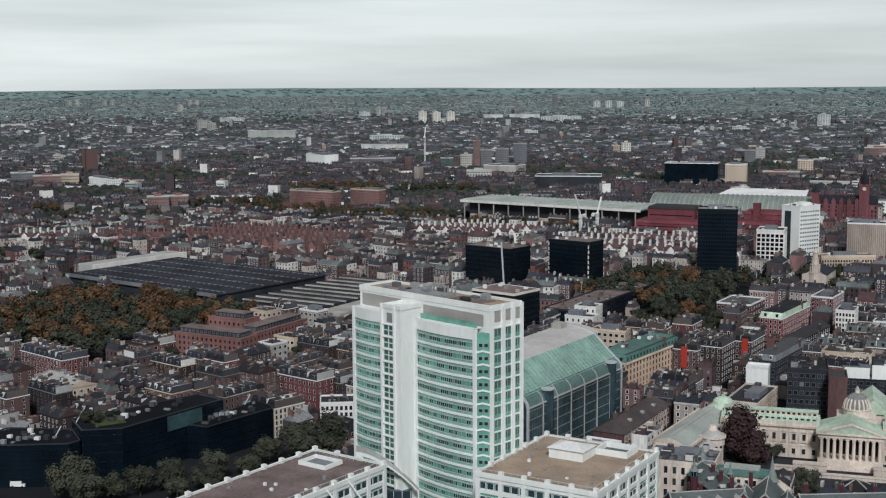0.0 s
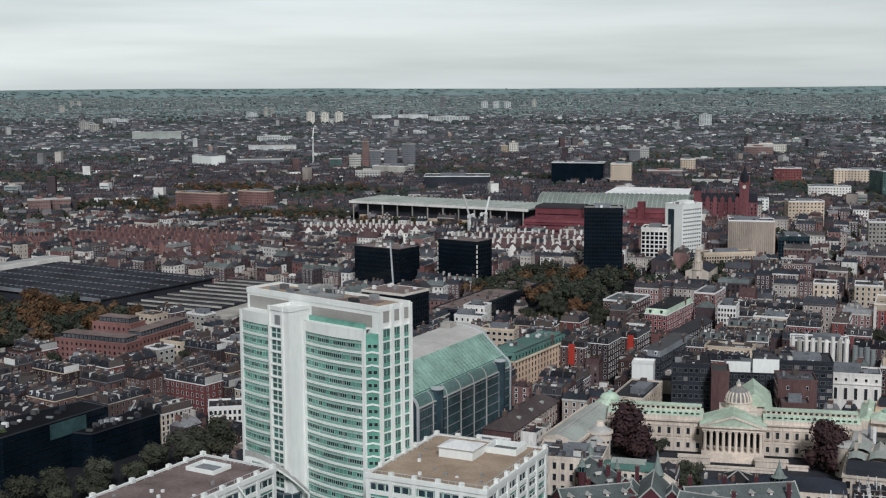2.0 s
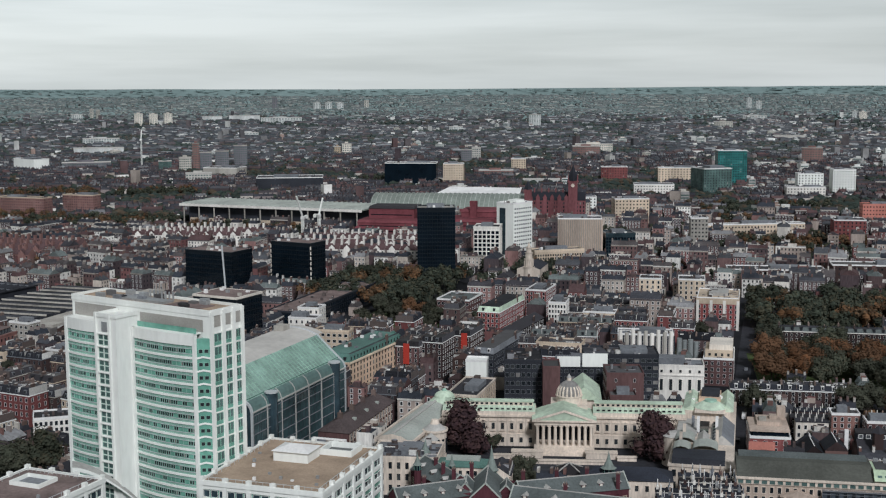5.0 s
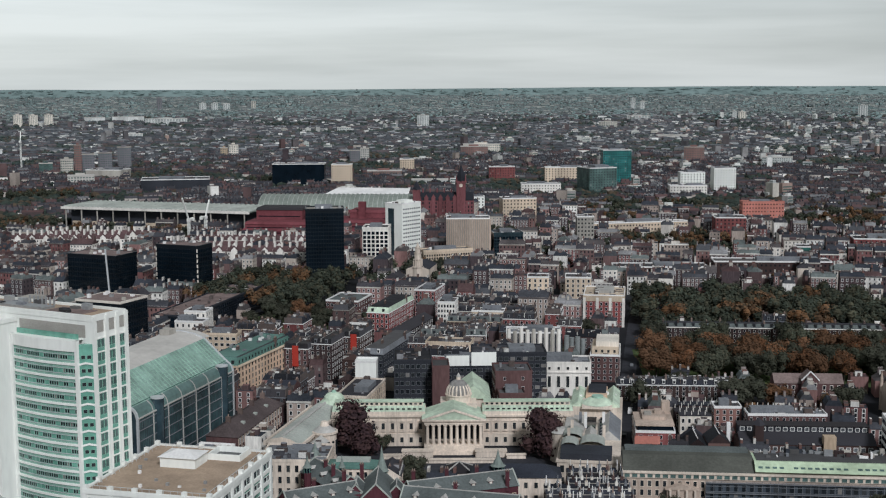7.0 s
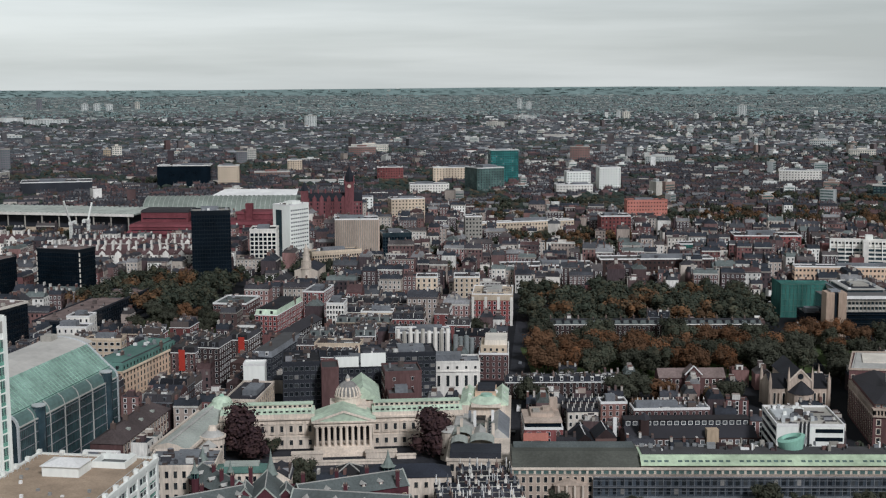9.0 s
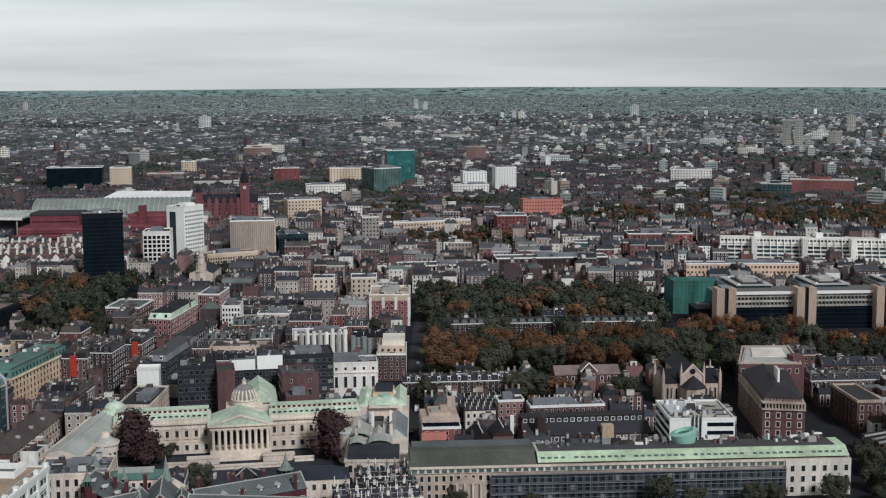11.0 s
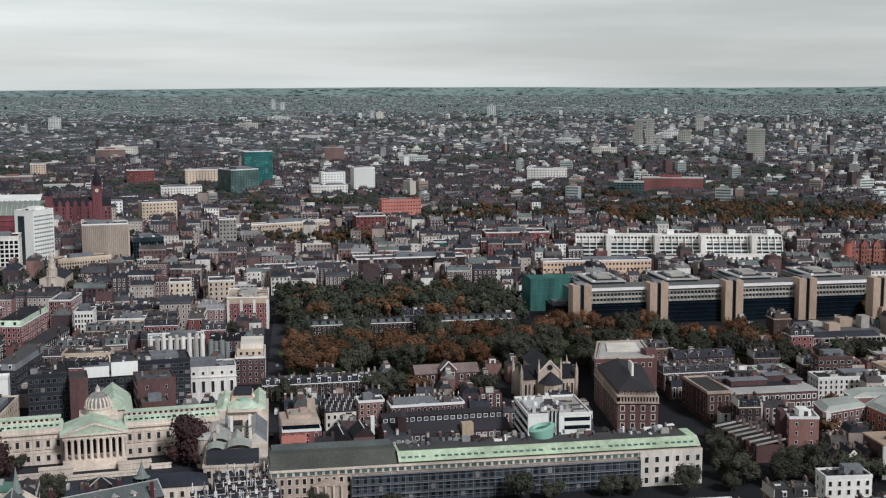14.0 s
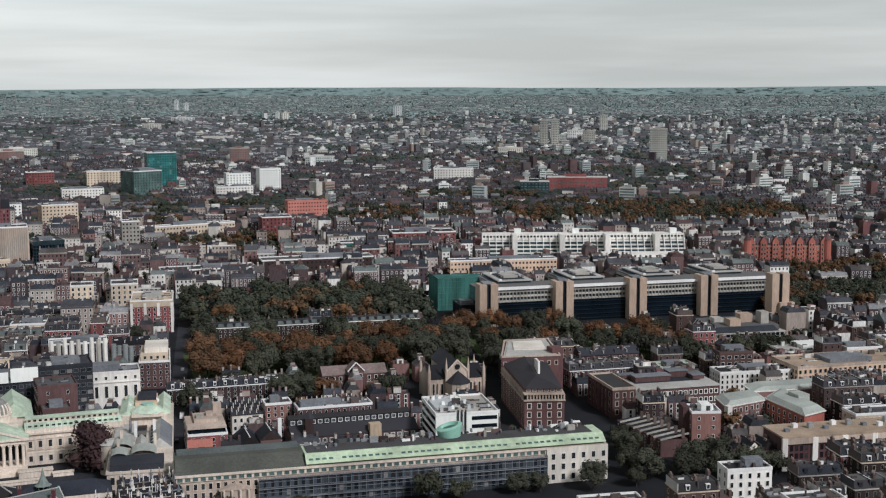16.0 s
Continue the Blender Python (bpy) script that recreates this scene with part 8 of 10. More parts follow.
def gothic_station():
    th = thing("gothic_clock_tower", 23, 1440, -3, "red brick gothic station front with tall clock tower", "station building")
    claim(2, 1440, -3, 60, 22)
    part("range", MB().box(-54, 12, -10, 10, -0.5, 24, 0), "gothicred", th)
    part("roof", MB().gable(-54, 12, -10, 10, 24, 9, "x", 0, 1), ["slate", "gothicred"], th)
    for k in range(6):
        x = -49 + k * 8
        gb = part("gable", MB().box(x - 2.2, x + 2.2, -11, -9, -0.5, 27), "gothicred", th)
        part("gable_roof", MB().gable(x - 2.2, x + 2.2, -11, -2, 27, 4, "y", 0, 1), ["slate", "gothicred"], gb)
        part("chimney", MB().box(x + 3, x + 4.4, -1, 1, 30, 37), "gothicred", th)
    part("end_tower", MB().box(-56, -48, -12, -4, -0.5, 36), "gothicred", th)
    part("end_spire", MB().cyl(-52, -8, 36, 46, 5.2, 0.2, n=4), "slate", th)
    part("tower", MB().box(-7, 3, -12, -2, -0.5, 46, 0), "gothicred", th)
    part("spire", MB().cyl(-2, -7, 46, 64, 6.4, 0.2, n=4), "slate", th)
    for x, y in ((-7, -12), (3, -12), (-7, -2), (3, -2)):
        part("pinnacle", MB().cyl(x, y, 44, 53, 1.2, 0.1, n=6), "gothicred", th)
    part("clock_face", MB().cyl(0, 0, 0, 0.3, 2.0, n=16), "stone", th).matrix_local = pose(-2, -12.05, 41, 90)
    part("windows", MB().windows((-54, -10), (12, -10), 2, 23, 18, 5, 1.5, 2.6, 0, 1, 0, 0.2), ["glass", "cream"], th, kind="stuff")


long_shed()
arched_shed()
library()
gothic_station()


# ---- white-gabled rows, red terraces and other middle-distance buildings ----
def gabled_row(x, y, turn, n, wall, label, seed):
    rnd = random.Random(seed)
    c, s = math.cos(radians(turn)), math.sin(radians(turn))
    for i in range(n):
        px, py = x + i * 13.5 * c, y + i * 13.5 * s
        th = thing("gabled_house", px, py, turn, label, "gabled house", "row of gabled houses")
        claim(px, py, turn, 8, 8)
        part("wall", MB().box(-6.6, 6.6, -5.5, 5.5, -0.5, 10.5, 0), wall, th)
        part("roof", MB().gable(-6.7, 6.7, -5.5, 5.5, 10.5, 4.6, "x", 0, 1), ["redtile", wall], th, "dark red tile roof")
        part("windows", MB().windows((-6.6, -5.5), (6.6, -5.5), 1, 10, 4, 3, 1.2, 1.6, 0, 1, 0), ["glass", "white"], th, kind="stuff")
        for cx in (-5.6, 0.6):
            part("chimney", MB().box(cx - 0.8, cx + 0.8, -1.6, 1.6, 8, 18.6 + rnd.uniform(-.8, .8), 0), wall, th)
        g = part("gable_bay", MB().box(-2.6, 2.6, -6.4, -5, 0, 11.5, 0), wall, th)
        part("bay_roof", MB().gable(-2.6, 2.6, -6.4, 0, 11.5, 3.0, "y", 0, 1), ["redtile", wall], g)


claim(-165, 1096, -4, 62, 9)
claim(-345, 1188, -2, 60, 9)
gabled_row(-222, 1116, -4, 9, "stucco", "pale rendered house with tall chimneys and red roof", 1)
gabled_row(-240, 1150, -5, 9, "stucco", "pale rendered house with tall chimneys and red roof", 2)
gabled_row(-402, 1208, -1, 8, "stucco", "pale rendered house with tall chimneys and red roof", 3)
gabled_row(-380, 1240, -4, 8, "stucco", "pale rendered house with tall chimneys and red roof", 4)
gabled_row(-225, 1196, -5, 8, "stucco", "pale rendered house with tall chimneys and red roof", 7)
gabled_row(-752, 1050, 18, 6, "stucco", "pale rendered house with tall chimneys and red roof", 5)
gabled_row(-662, 1076, 14, 5, "orange", "tan brick house with tall chimneys and red roof", 6)
for k in range(3):
    gabled_row(-600 + 12 * k, 1100 + 30 * k, -14, 12, "flatsbrick", "red brick house with tall chimneys and red roof", 10 + k)
for x, y, w in ((-615, 1436, 66), (-559, 1470, 42)):
    block("brick_flats", "tall red brown brick block of flats", "block of flats", x, y, -14, w, 16, 25, "flatsbrick", "felt", (int(w / 3), 5), 8, (1.2, 1.3), trim="cream", deep=0, seed=int(-x))
def site(nm, lb, ct, x, y, tn, w, d, h, wall, n):
    block(nm, lb, ct, x, y, tn, w, d, h, wall, "felt", (n, max(0, n // 3)), max(3, int(h / 3.6)), (1.5, 1.6), trim="whitepaint", deep=0, seed=int(200 + abs(x) + y), plant=4)


site("grain_silo", "pale windowless industrial shed", "shed", -902, 2140, -35, 62, 30, 26, "white", 0)
site("white_flats", "white modern block of flats", "block of flats", -1056, 1672, -30, 76, 14, 15, "white", 12)
site("dark_office", "dark blue-black office slab", "office block", -216, 1925, 0, 78, 30, 34, "blackgl", 0)
site("cream_office", "cream stepped office building", "office block", -150, 1905, 0, 30, 24, 34, "cream", 8)
site("cream_office", "cream concrete office with banded floors", "office block", 84, 1428, 8, 38, 22, 27, "cream", 10)
site("slab_flats", "grey slab block of flats with balconies", "block of flats", 134, 1202, 0, 16, 14, 30, "concrete", 5)
site("long_terrace", "long red and cream terrace", "terrace", 200, 1296, 12, 100, 12, 14, "cream", 30)
site("teal_tower", "teal green glass tower", "office tower", 258, 1905, 3, 42, 26, 54, "tealtower", 12)
site("glass_office", "grey glass office with curved top", "office block", 216, 1790, 20, 42, 40, 36, "flankgl", 10)
site("white_offices", "white modern office cluster", "office block", 345, 1770, 0, 34, 20, 30, "white", 8)
site("white_offices", "white modern office cluster", "office block", 388, 1765, 0, 30, 24, 36, "white", 8)
site("white_offices", "low white office block", "office block", 330, 1720, 0, 50, 18, 16, "stucco", 12)
site("red_flats", "red and white mansion flats", "block of flats", 285, 1268, -4, 30, 26, 22, "redbrick", 8)
site("wide_shed", "wide dark shed with pale roof", "shed", -382, 1825, 10, 95, 50, 20, "darkgrey", 0)
site("long_warehouse", "long low pale warehouse with flat roof", "warehouse", -545, 2080, -10, 60, 40, 16, "concrete", 0)
site("brick_hall", "long brick hall with pale hipped roof", "hall", 172, 1010, -1, 74, 22, 11, "brick", 20)
site("brick_hall", "long brick hall with grey roof and central lantern", "hall", 262, 1015, -4, 92, 20, 14, "brick", 26)
site("concrete_flats", "pale concrete slab of flats", "block of flats", 200, 1940, 0, 90, 18, 26, "cream", 20)
site("red_slab", "red brick slab block", "block of flats", 92, 1990, 0, 40, 18, 24, "redbrick", 10)
site("white_hall", "white low office with flat roof", "office block", 135, 1760, 0, 54, 24, 16, "stucco", 14)
site("white_box", "small white office block", "office block", 36, 1500, 0, 26, 16, 22, "white", 6)
site("large_brick_block", "red brick block with green netting", "building", 398, 1140, -10, 60, 26, 16, "redbrick", 14)
site("green_netting_block", "building under green netting", "building", 335, 1115, -10, 50, 18, 12, "netting", 0)
site("stone_terrace", "pale stone terrace with many windows", "terrace", 392, 930, -11, 86, 12, 17, "salmonstone", 30)
site("tall_flats", "tall pale tower block of flats", "tower block", -60, 2160, 0, 24, 20, 26, "cream", 6)
site("white_row", "long white glazed office row", "office block", 690, 1830, -18, 60, 20, 24, "stucco", 14)


M["farwhite"] = mat("weathered_white_render", (0.5, 0.51, 0.49), 0.8, vary=0.25, streak=True)
M["greytower"] = mat("purple_grey_cladding", (0.16, 0.15, 0.158), 0.8, vary=0.25, streak=True)


def far_site(nm, label, az, r, w, h, wall, n):
    """A building far out on the plain, standing on the terrain and shrunk with it to fit the view."""
    x, y, z, s = on_terrain(az, r)
    d = max(10, min(w * 0.7, 22)) * s
    w, h = w * s, h * s
    claim(x, y, -az, w / 2 + 3, d / 2 + 3)
    th = thing(nm, x, y, -az, label, nm.replace("_", " "), z=z)
    part("wall", MB().box(-w / 2, w / 2, -d / 2, d / 2, -2, h), wall, th)
    part("roof", MB().box(-w / 2 - 0.5, w / 2 + 0.5, -d / 2 - 0.5, d / 2 + 0.5, h, h + 1.2 * s, base=True), "palemetal" if h < 24 or n == 0 else "concrete", th)
    if n:
        part("windows", MB().windows((-w / 2, -d / 2), (w / 2, -d / 2), 1, h - 0.5, n, max(2, int(h / s / 4)), w / n * 0.6, 1.7 * s, deep=0), ["flankgl"], th, kind="stuff")
        part("lift_house", MB().box(-w * 0.2, w * 0.15, -d * 0.2, d * 0.2, h + 1, h + 4 * s), wall, th)


far_site("pale_tower", "pale grey tower block on the far plain", -29.02, 6639, 27, 40, "concrete", 4)
far_site("slab_flats", "pale striped slab of flats", -28.10, 4136, 29, 34, "concrete", 5)
far_site("slab_flats", "pale striped slab of flats", -27.69, 4080, 29, 28, "concrete", 5)
far_site("white_school", "low white buildings with flat roofs", -26.79, 4875, 91, 21, "farwhite", 12)
far_site("grey_depot", "long low grey-green depot on the far plain", -25.07, 3451, 126, 26, "leadgreen", 0)
far_site("white_row", "long low white building on the far plain", -35.84, 4696, 109, 14, "farwhite", 0)
far_site("white_flats", "white block of flats on the far plain", -20.94, 5375, 45, 26, "farwhite", 6)
far_site("pale_tower", "slender pale tower block on the far plain", -20.31, 5526, 17, 44, "concrete", 3)
far_site("pale_tower", "slender pale tower block on the far plain", -20.05, 5520, 17, 39, "concrete", 3)
far_site("cream_tower", "cream tower block of flats", -18.35, 4759, 30, 42, "creamr", 5)
far_site("cream_tower", "cream tower block of flats", -17.72, 4750, 30, 40, "creamr", 5)
far_site("cream_tower", "cream tower block of flats", -17.09, 4742, 30, 42, "creamr", 5)
far_site("grey_tower", "grey tower block on the far plain", -23.12, 3705, 13, 32, "greytower", 3)
far_site("white_shed", "white-roofed stadium stand on the far plain", -15.19, 5123, 77, 20, "farwhite", 0)
far_site("white_shed", "white-roofed stadium stand on the far plain", -13.79, 5108, 120, 22, "farwhite", 0)
far_site("white_shed", "long white-roofed hall on the far plain", -12.17, 4759, 148, 23, "farwhite", 14)
far_site("white_school", "low white building on the far plain", -13.60, 3583, 51, 16, "farwhite", 6)
far_site("white_row", "row of low white buildings", -19.95, 3325, 89, 16, "farwhite", 14)
far_site("white_row", "low white warehouses on the far plain", -20.06, 2897, 106, 14, "farwhite", 0)
far_site("dark_depot", "long low dark building with pale eaves", -20.59, 2366, 84, 15, "greytower", 20)
far_site("glass_office", "grey-green glass office on the far plain", -17.27, 2276, 22, 20, "flankgl", 5)
far_site("striped_flats", "white striped flats on the far plain", -16.40, 2274, 21, 26, "concrete", 6)
far_site("pink_tower", "pinkish brick tower on the far plain", -15.93, 2273, 12, 50, "flatsbrick", 4)
far_site("grey_tower", "dark purple-grey tower on the far plain", -15.50, 2258, 20, 35, "greytower", 5)
far_site("grey_tower", "grey tower block on the far plain", -14.80, 2271, 23, 36, "greytower", 6)
far_site("grey_tower", "grey tower block with pale edge", -13.99, 2360, 24, 41, "greytower", 6)
far_site("green_office", "greenish white office on the far plain", -15.83, 2005, 39, 17, "palemetal", 9)
far_site("tan_tower", "tan brick office on the far plain", -9.70, 2679, 15, 21, "tanstone", 4)
far_site("cream_tower", "cream brick office tower on the far plain", -9.29, 2660, 19, 28, "creamr", 4)
far_site("grey_tower", "grey office tower on the far plain", -3.93, 2452, 20, 25, "greytower", 5)
far_site("green_office", "grey-green glass tower on the far plain", -3.49, 2489, 17, 27, "palemetal", 4)
far_site("white_tower_block", "white tower block on the far plain", -0.87, 4294, 40, 42, "farwhite", 5)
far_site("pink_flats", "pinkish cream flats on the far plain", 1.42, 2639, 56, 22, "flatsbrick", 14)
far_site("white_school", "low white buildings on the far plain", -4.40, 3945, 42, 15, "farwhite", 6)
far_site("brick_row", "red and white row of flats", -2.61, 2064, 55, 13, "flatsbrick", 16)
far_site("white_row", "low white sheds on the far plain", -0.58, 1939, 55, 8, "farwhite", 0)
far_site("white_row", "low white sheds on the far plain", -0.88, 2476, 35, 8, "farwhite", 6)
far_site("pale_tower", "pale tower block near the skyline", -10.59, 6800, 36, 44, "farwhite", 3)
far_site("pale_tower", "pale tower block near the skyline", -10.08, 6794, 33, 44, "farwhite", 3)
far_site("pale_tower", "pale tower block near the skyline", -9.56, 6917, 34, 39, "farwhite", 3)
far_site("pale_tower", "pale slender tower near the skyline", -8.38, 7320, 26, 44, "concrete", 2)
far_site("dark_tower", "dark grey tower on the skyline", -12.45, 7239, 29, 66, "greytower", 3)
far_site("pale_tower", "small pale tower block near the skyline", -33.67, 8656, 31, 40, "concrete", 2)
far_site("pale_tower", "small pale tower block near the skyline", -33.36, 8628, 27, 36, "concrete", 2)
far_site("pale_tower", "small pale tower block near the skyline", -32.21, 8529, 27, 40, "concrete", 2)
far_site("pale_tower", "small pale tower block near the skyline", -31.90, 8503, 26, 40, "concrete", 2)
far_site("pale_tower", "small pale tower block near the skyline", -28.60, 8443, 26, 36, "concrete", 2)
far_site("pale_tower", "small pale tower block near the skyline", -28.29, 8421, 26, 36, "concrete", 2)
far_site("arcade_block", "grey-white arcaded block on the far plain", -35.68, 2068, 35, 20, "greytower", 9)
far_site("brick_flats", "red brown brick flats on the far plain", -34.67, 2031, 42, 17, "flatsbrick", 14)
far_site("brick_flats", "red brown brick flats on the far plain", -33.75, 2019, 26, 19, "tanstone", 8)
far_site("white_row", "long low white buildings on the far plain", -33.70, 1986, 111, 4, "farwhite", 0)
far_site("tall_flats", "red brown brick block of flats", -30.06, 1604, 26, 18, "flatsbrick", 9)
far_site("tall_flats", "red brown brick block of flats", -29.17, 1618, 23, 17, "flatsbrick", 8)
far_site("white_flats", "white and grey modern flats", 1.75, 2766, 80, 20, "creamr", 20)
far_site("pink_tower", "pink brick tower block on the far plain", 11.14, 2448, 37, 31, "flatsbrick", 8)
far_site("white_shed", "pale stadium roof on the far plain", 10.20, 3401, 76, 13, "palemetal", 0)
far_site("pale_tower", "pale tower block near the skyline", 8.46, 6711, 24, 61, "farwhite", 3)
far_site("pale_tower", "pale tower block near the skyline", 8.87, 6589, 26, 46, "farwhite", 3)
far_site("pale_tower", "pale tower block on the far plain", 12.84, 5060, 18, 35, "farwhite", 3)
far_site("pale_tower", "pale tower block on the far plain", 13.18, 5063, 29, 32, "creamr", 4)
far_site("white_row", "long white office row on the far plain", 14.68, 2408, 54, 16, "farwhite", 14)
far_site("cream_flats", "cream flats on the far plain", 7.37, 4170, 59, 22, "concrete", 8)
far_site("white_school", "low white buildings on the far plain", 8.71, 4971, 88, 19, "farwhite", 8)
far_site("crimson_office", "long crimson brick office with pale roof", 26.2, 1806, 83, 22, "crimson", 22)
far_site("dark_office", "dark blue glass office beside a red one", 24.3, 1790, 40, 17, "bluegl", 8)
far_site("pale_tower", "pale grey twin tower block on the far plain", 24.7, 2995, 19, 64, "concrete", 5)
far_site("pale_tower", "pale grey twin tower block on the far plain", 25.2, 3000, 19, 66, "concrete", 5)
far_site("pale_tower", "pale grey tower block of flats", 29.75, 2424, 32, 66, "concrete", 8)
far_site("pale_tower", "slender pale tower on the far plain", 27.35, 3867, 24, 52, "concrete", 4)
far_site("pale_tower", "white tower block on the far plain", 18.17, 5518, 37, 50, "farwhite", 4)
far_site("slab_flats", "pale slab of flats on the far plain", 26.1, 3300, 42, 30, "farpale", 9)
far_site("slab_flats", "pale slab of flats on the far plain", 26.7, 3150, 30, 34, "concrete", 7)
far_site("white_row", "low white offices on the far plain", 21.6, 3050, 60, 18, "farwhite", 14)
far_site("white_row", "low white offices on the far plain", 23.2, 2700, 52, 16, "creamr", 12)


def crane(x, y, h, lean, arm, label):
    th = thing("tower_crane", x, y, lean, label, "crane")
    m = MB()
    for a, b in ((-.9, -.9), (.9, -.9), (.9, .9), (-.9, .9)):
        m.beam((a, b, -0.5), (a, b, h), 0.5)
    n = int(h / 3)
    for k in range(n):
        z0, z1 = k * h / n, (k + 1) * h / n
        m.beam((-.9, -.9, z0), (.9, -.9, z1), 0.3).beam((.9, .9, z0), (-.9, .9, z1), 0.3).beam((-.9, .9, z0), (-.9, -.9, z1), 0.3)
    part("mast", m, "white", th)
    part("jib", MB().beam((0, 0, h), (arm * 0.5, 0, h + arm), 1.3).beam((0, 0, h + 3), (arm * 0.5, 0, h + arm), 0.4), "white", th)
    part("counter_jib", MB().beam((0, 0, h), (-8, 0, h + 1), 1.4).box(-9.5, -6.5, -1, 1, h - 2, h + 1, 0, base=True), "white", th)
    part("cab", MB().box(-1.5, 1.5, -1.5, 1.5, h - 2, h + 1, 0), "whitepaint", th)


crane(-716, 2170, 58, 100, 16, "tall white tower crane over the railway lands")
crane(-233, 1250, 26, 70, 16, "small white luffing crane by the sheds")
crane(-252, 1262, 22, 250, 22, "small white luffing crane by the sheds")
mast = thing("crane_mast", -206, 790, 0, "slender pale lattice mast leaning above the black tower", "mast")
part("mast", MB().beam((0, 0, -0.3), (-3.4, 0, 55), 0.9), "steel", mast)
twin = thing("dark_tower_block", -1250, 1932, -30, "dark slender tower block with white cap", "tower block")
claim(-1250, 1932, -30, 20, 20)
part("shaft", MB().box(-11, -2, -9, 9, -0.5, 42, 0).box(2, 11, -9, 9, -0.5, 42, 0), "brick", twin)
part("core", MB().box(-2, 2, -8, 8, -0.5, 43, 0), "black", twin)
part("cap", MB().box(-2, 2, -2, 2, 43, 47, 0), "whitepaint", twin)


# ---- black glass offices and brick court at the left ----
def black_glass():
    th = thing("black_glass_offices", -270, 470, 0, "stepped black glass office building with planted roof terrace", "office building")
    claim(-272, 468, -20, 24, 40)
    claim(-308, 428, -20, 20, 16)
    rnd = random.Random(3)
    vols = (([(-17, -37), (-3, -30), (14, 24), (0, 30), (-20, -8), (-30, -24)], 21.0, 3), ([(7.6, 3.5), (17.5, 2.5), (30.5, 39), (18, 52), (13.8, 25)], 14.5, 2), ([(-64, -58), (-39, -51), (-19, -43), (-17.6, -37.4), (-30, -24.4), (-56, -30)], 17.0, 3))
    for pts, H, n in vols:
        vol = part("volume", MB().prism(pts, -0.5, H - 0.3, 0), "blackgl", th, "black glass volume")
        cx, cy = sum(p[0] for p in pts) / len(pts), sum(p[1] for p in pts) / len(pts)
        part("roof", MB().prism([(cx + (p[0] - cx) * 0.95, cy + (p[1] - cy) * 0.95) for p in pts], H - 0.3, H + 0.1, 0), "blackroof", vol)
        for p, q in zip(pts[:n], pts[1:n + 1]):
            L = math.hypot(q[0] - p[0], q[1] - p[1])
            m = max(4, int(L / 2.6))
            nx, ny = (q[1] - p[1]) / L, -(q[0] - p[0]) / L
            for k in range(int(H / 3.7)):
                z = 0.4 + 3.7 * k
                part("glass_band", MB().windows(p, q, z, z + 3.3, m, 1, L / m * 0.92, 2.9, 0, 1, 0.1, 0.06), ["blackgl", "black"], vol, kind="stuff")
                part("floor_line", MB().beam((p[0] + nx * 0.15, p[1] + ny * 0.15, z + 3.5), (q[0] + nx * 0.15, q[1] + ny * 0.15, z + 3.5), 0.22), "black", vol)
        for p, q in zip(pts, pts[1:] + pts[:1]):
            part("coping", MB().beam((p[0], p[1], H + 0.2), (q[0], q[1], H + 0.2), 0.5), "darkgrey", vol, "dark metal coping")
        for _ in range(22):
            a, b = rnd.random(), rnd.random()
            i = rnd.randrange(len(pts))
            p, q = pts[i], pts[(i + 1) % len(pts)]
            x, y = cx + (p[0] + (q[0] - p[0]) * a - cx) * b * 0.85, cy + (p[1] + (q[1] - p[1]) * a - cy) * b * 0.85
            w = rnd.uniform(.4, 1.5)
            part("roof_unit", MB().box(x - w, x + w, y - 0.7, y + 0.7, H, H + rnd.uniform(0.6, 2.0), 0), rnd.choice(("lead", "metal", "felt", "felt", "darkgrey", "whitepaint")), vol)
    part("terrace", MB().prism([(-22, -24), (-14, -30), (-6, -22), (-14, -12)], 21.05, 21.4, 0), "grass", th, "planted roof terrace")
    # lighter panel laid on the black glass: a lit patch painted as colour
    part("lit_glass_patch", MB().add([(4.2, -7.6, 14.2), (10.2, 11.4, 14.2), (10.2, 11.4, 20.6), (4.2, -7.6, 20.6)], [(0, 1, 2, 3)]), "seagl", th, "blue-green panel painted in for a lit patch of glass").location = (0.35, -0.12, 0)
    for x, y, z in ((-26, -27, 21), (-30, -36, 17), (16, 40, 14.5)):
        part("crane_arm", MB().beam((x, y, z), (x + 2.4, y + 1, z + 4.6), 0.45), "steel", th, "window-cleaning arm")


black_glass()
claim(-236, 455, -20, 16, 42)
claim(-270, 415, -20, 40, 20)
for i, (x, y, s_) in enumerate(((-288, 446, .32), (-284, 449, .3), (-291, 443, .34), (-286, 443, .28))):
    tree(x, y, "green", i % 5, s_, "roof garden shrubs", 21.2)


def vehicle(x, y, turn, l, w, h, colour, name, label):
    th = thing(name, x, y, turn, label, name.replace("_", " "))
    part("body", MB().box(-l / 2, l / 2, -w / 2, w / 2, 0.45, h * 0.6, 0, base=True).prism([(-l / 2, -w / 2), (l * 0.3, -w / 2), (l * 0.3, w / 2), (-l / 2, w / 2)], h * 0.6, h, 0, inset=0.06), colour, th)
    part("windscreen", MB().box(l * 0.29, l * 0.34, -w * 0.42, w * 0.42, h * 0.55, h * 0.88, 0), "blackgl", th)
    for a in (-l * 0.32, l * 0.32):
        for b in (-w / 2, w / 2 - 0.2):
            wm = MB().cyl(0, 0, 0, 0.25, 0.42, n=10)
            part("wheel", wm, "black", th).matrix_local = pose(a, b + 0.22, 0.42, 90)


vehicle(-318, 424, 10, 6, 2.1, 2.6, "whitepaint", "van", "white delivery van in the street")
vehicle(-308, 420, 12, 6, 2.1, 2.6, "whitepaint", "van", "white delivery van in the street")
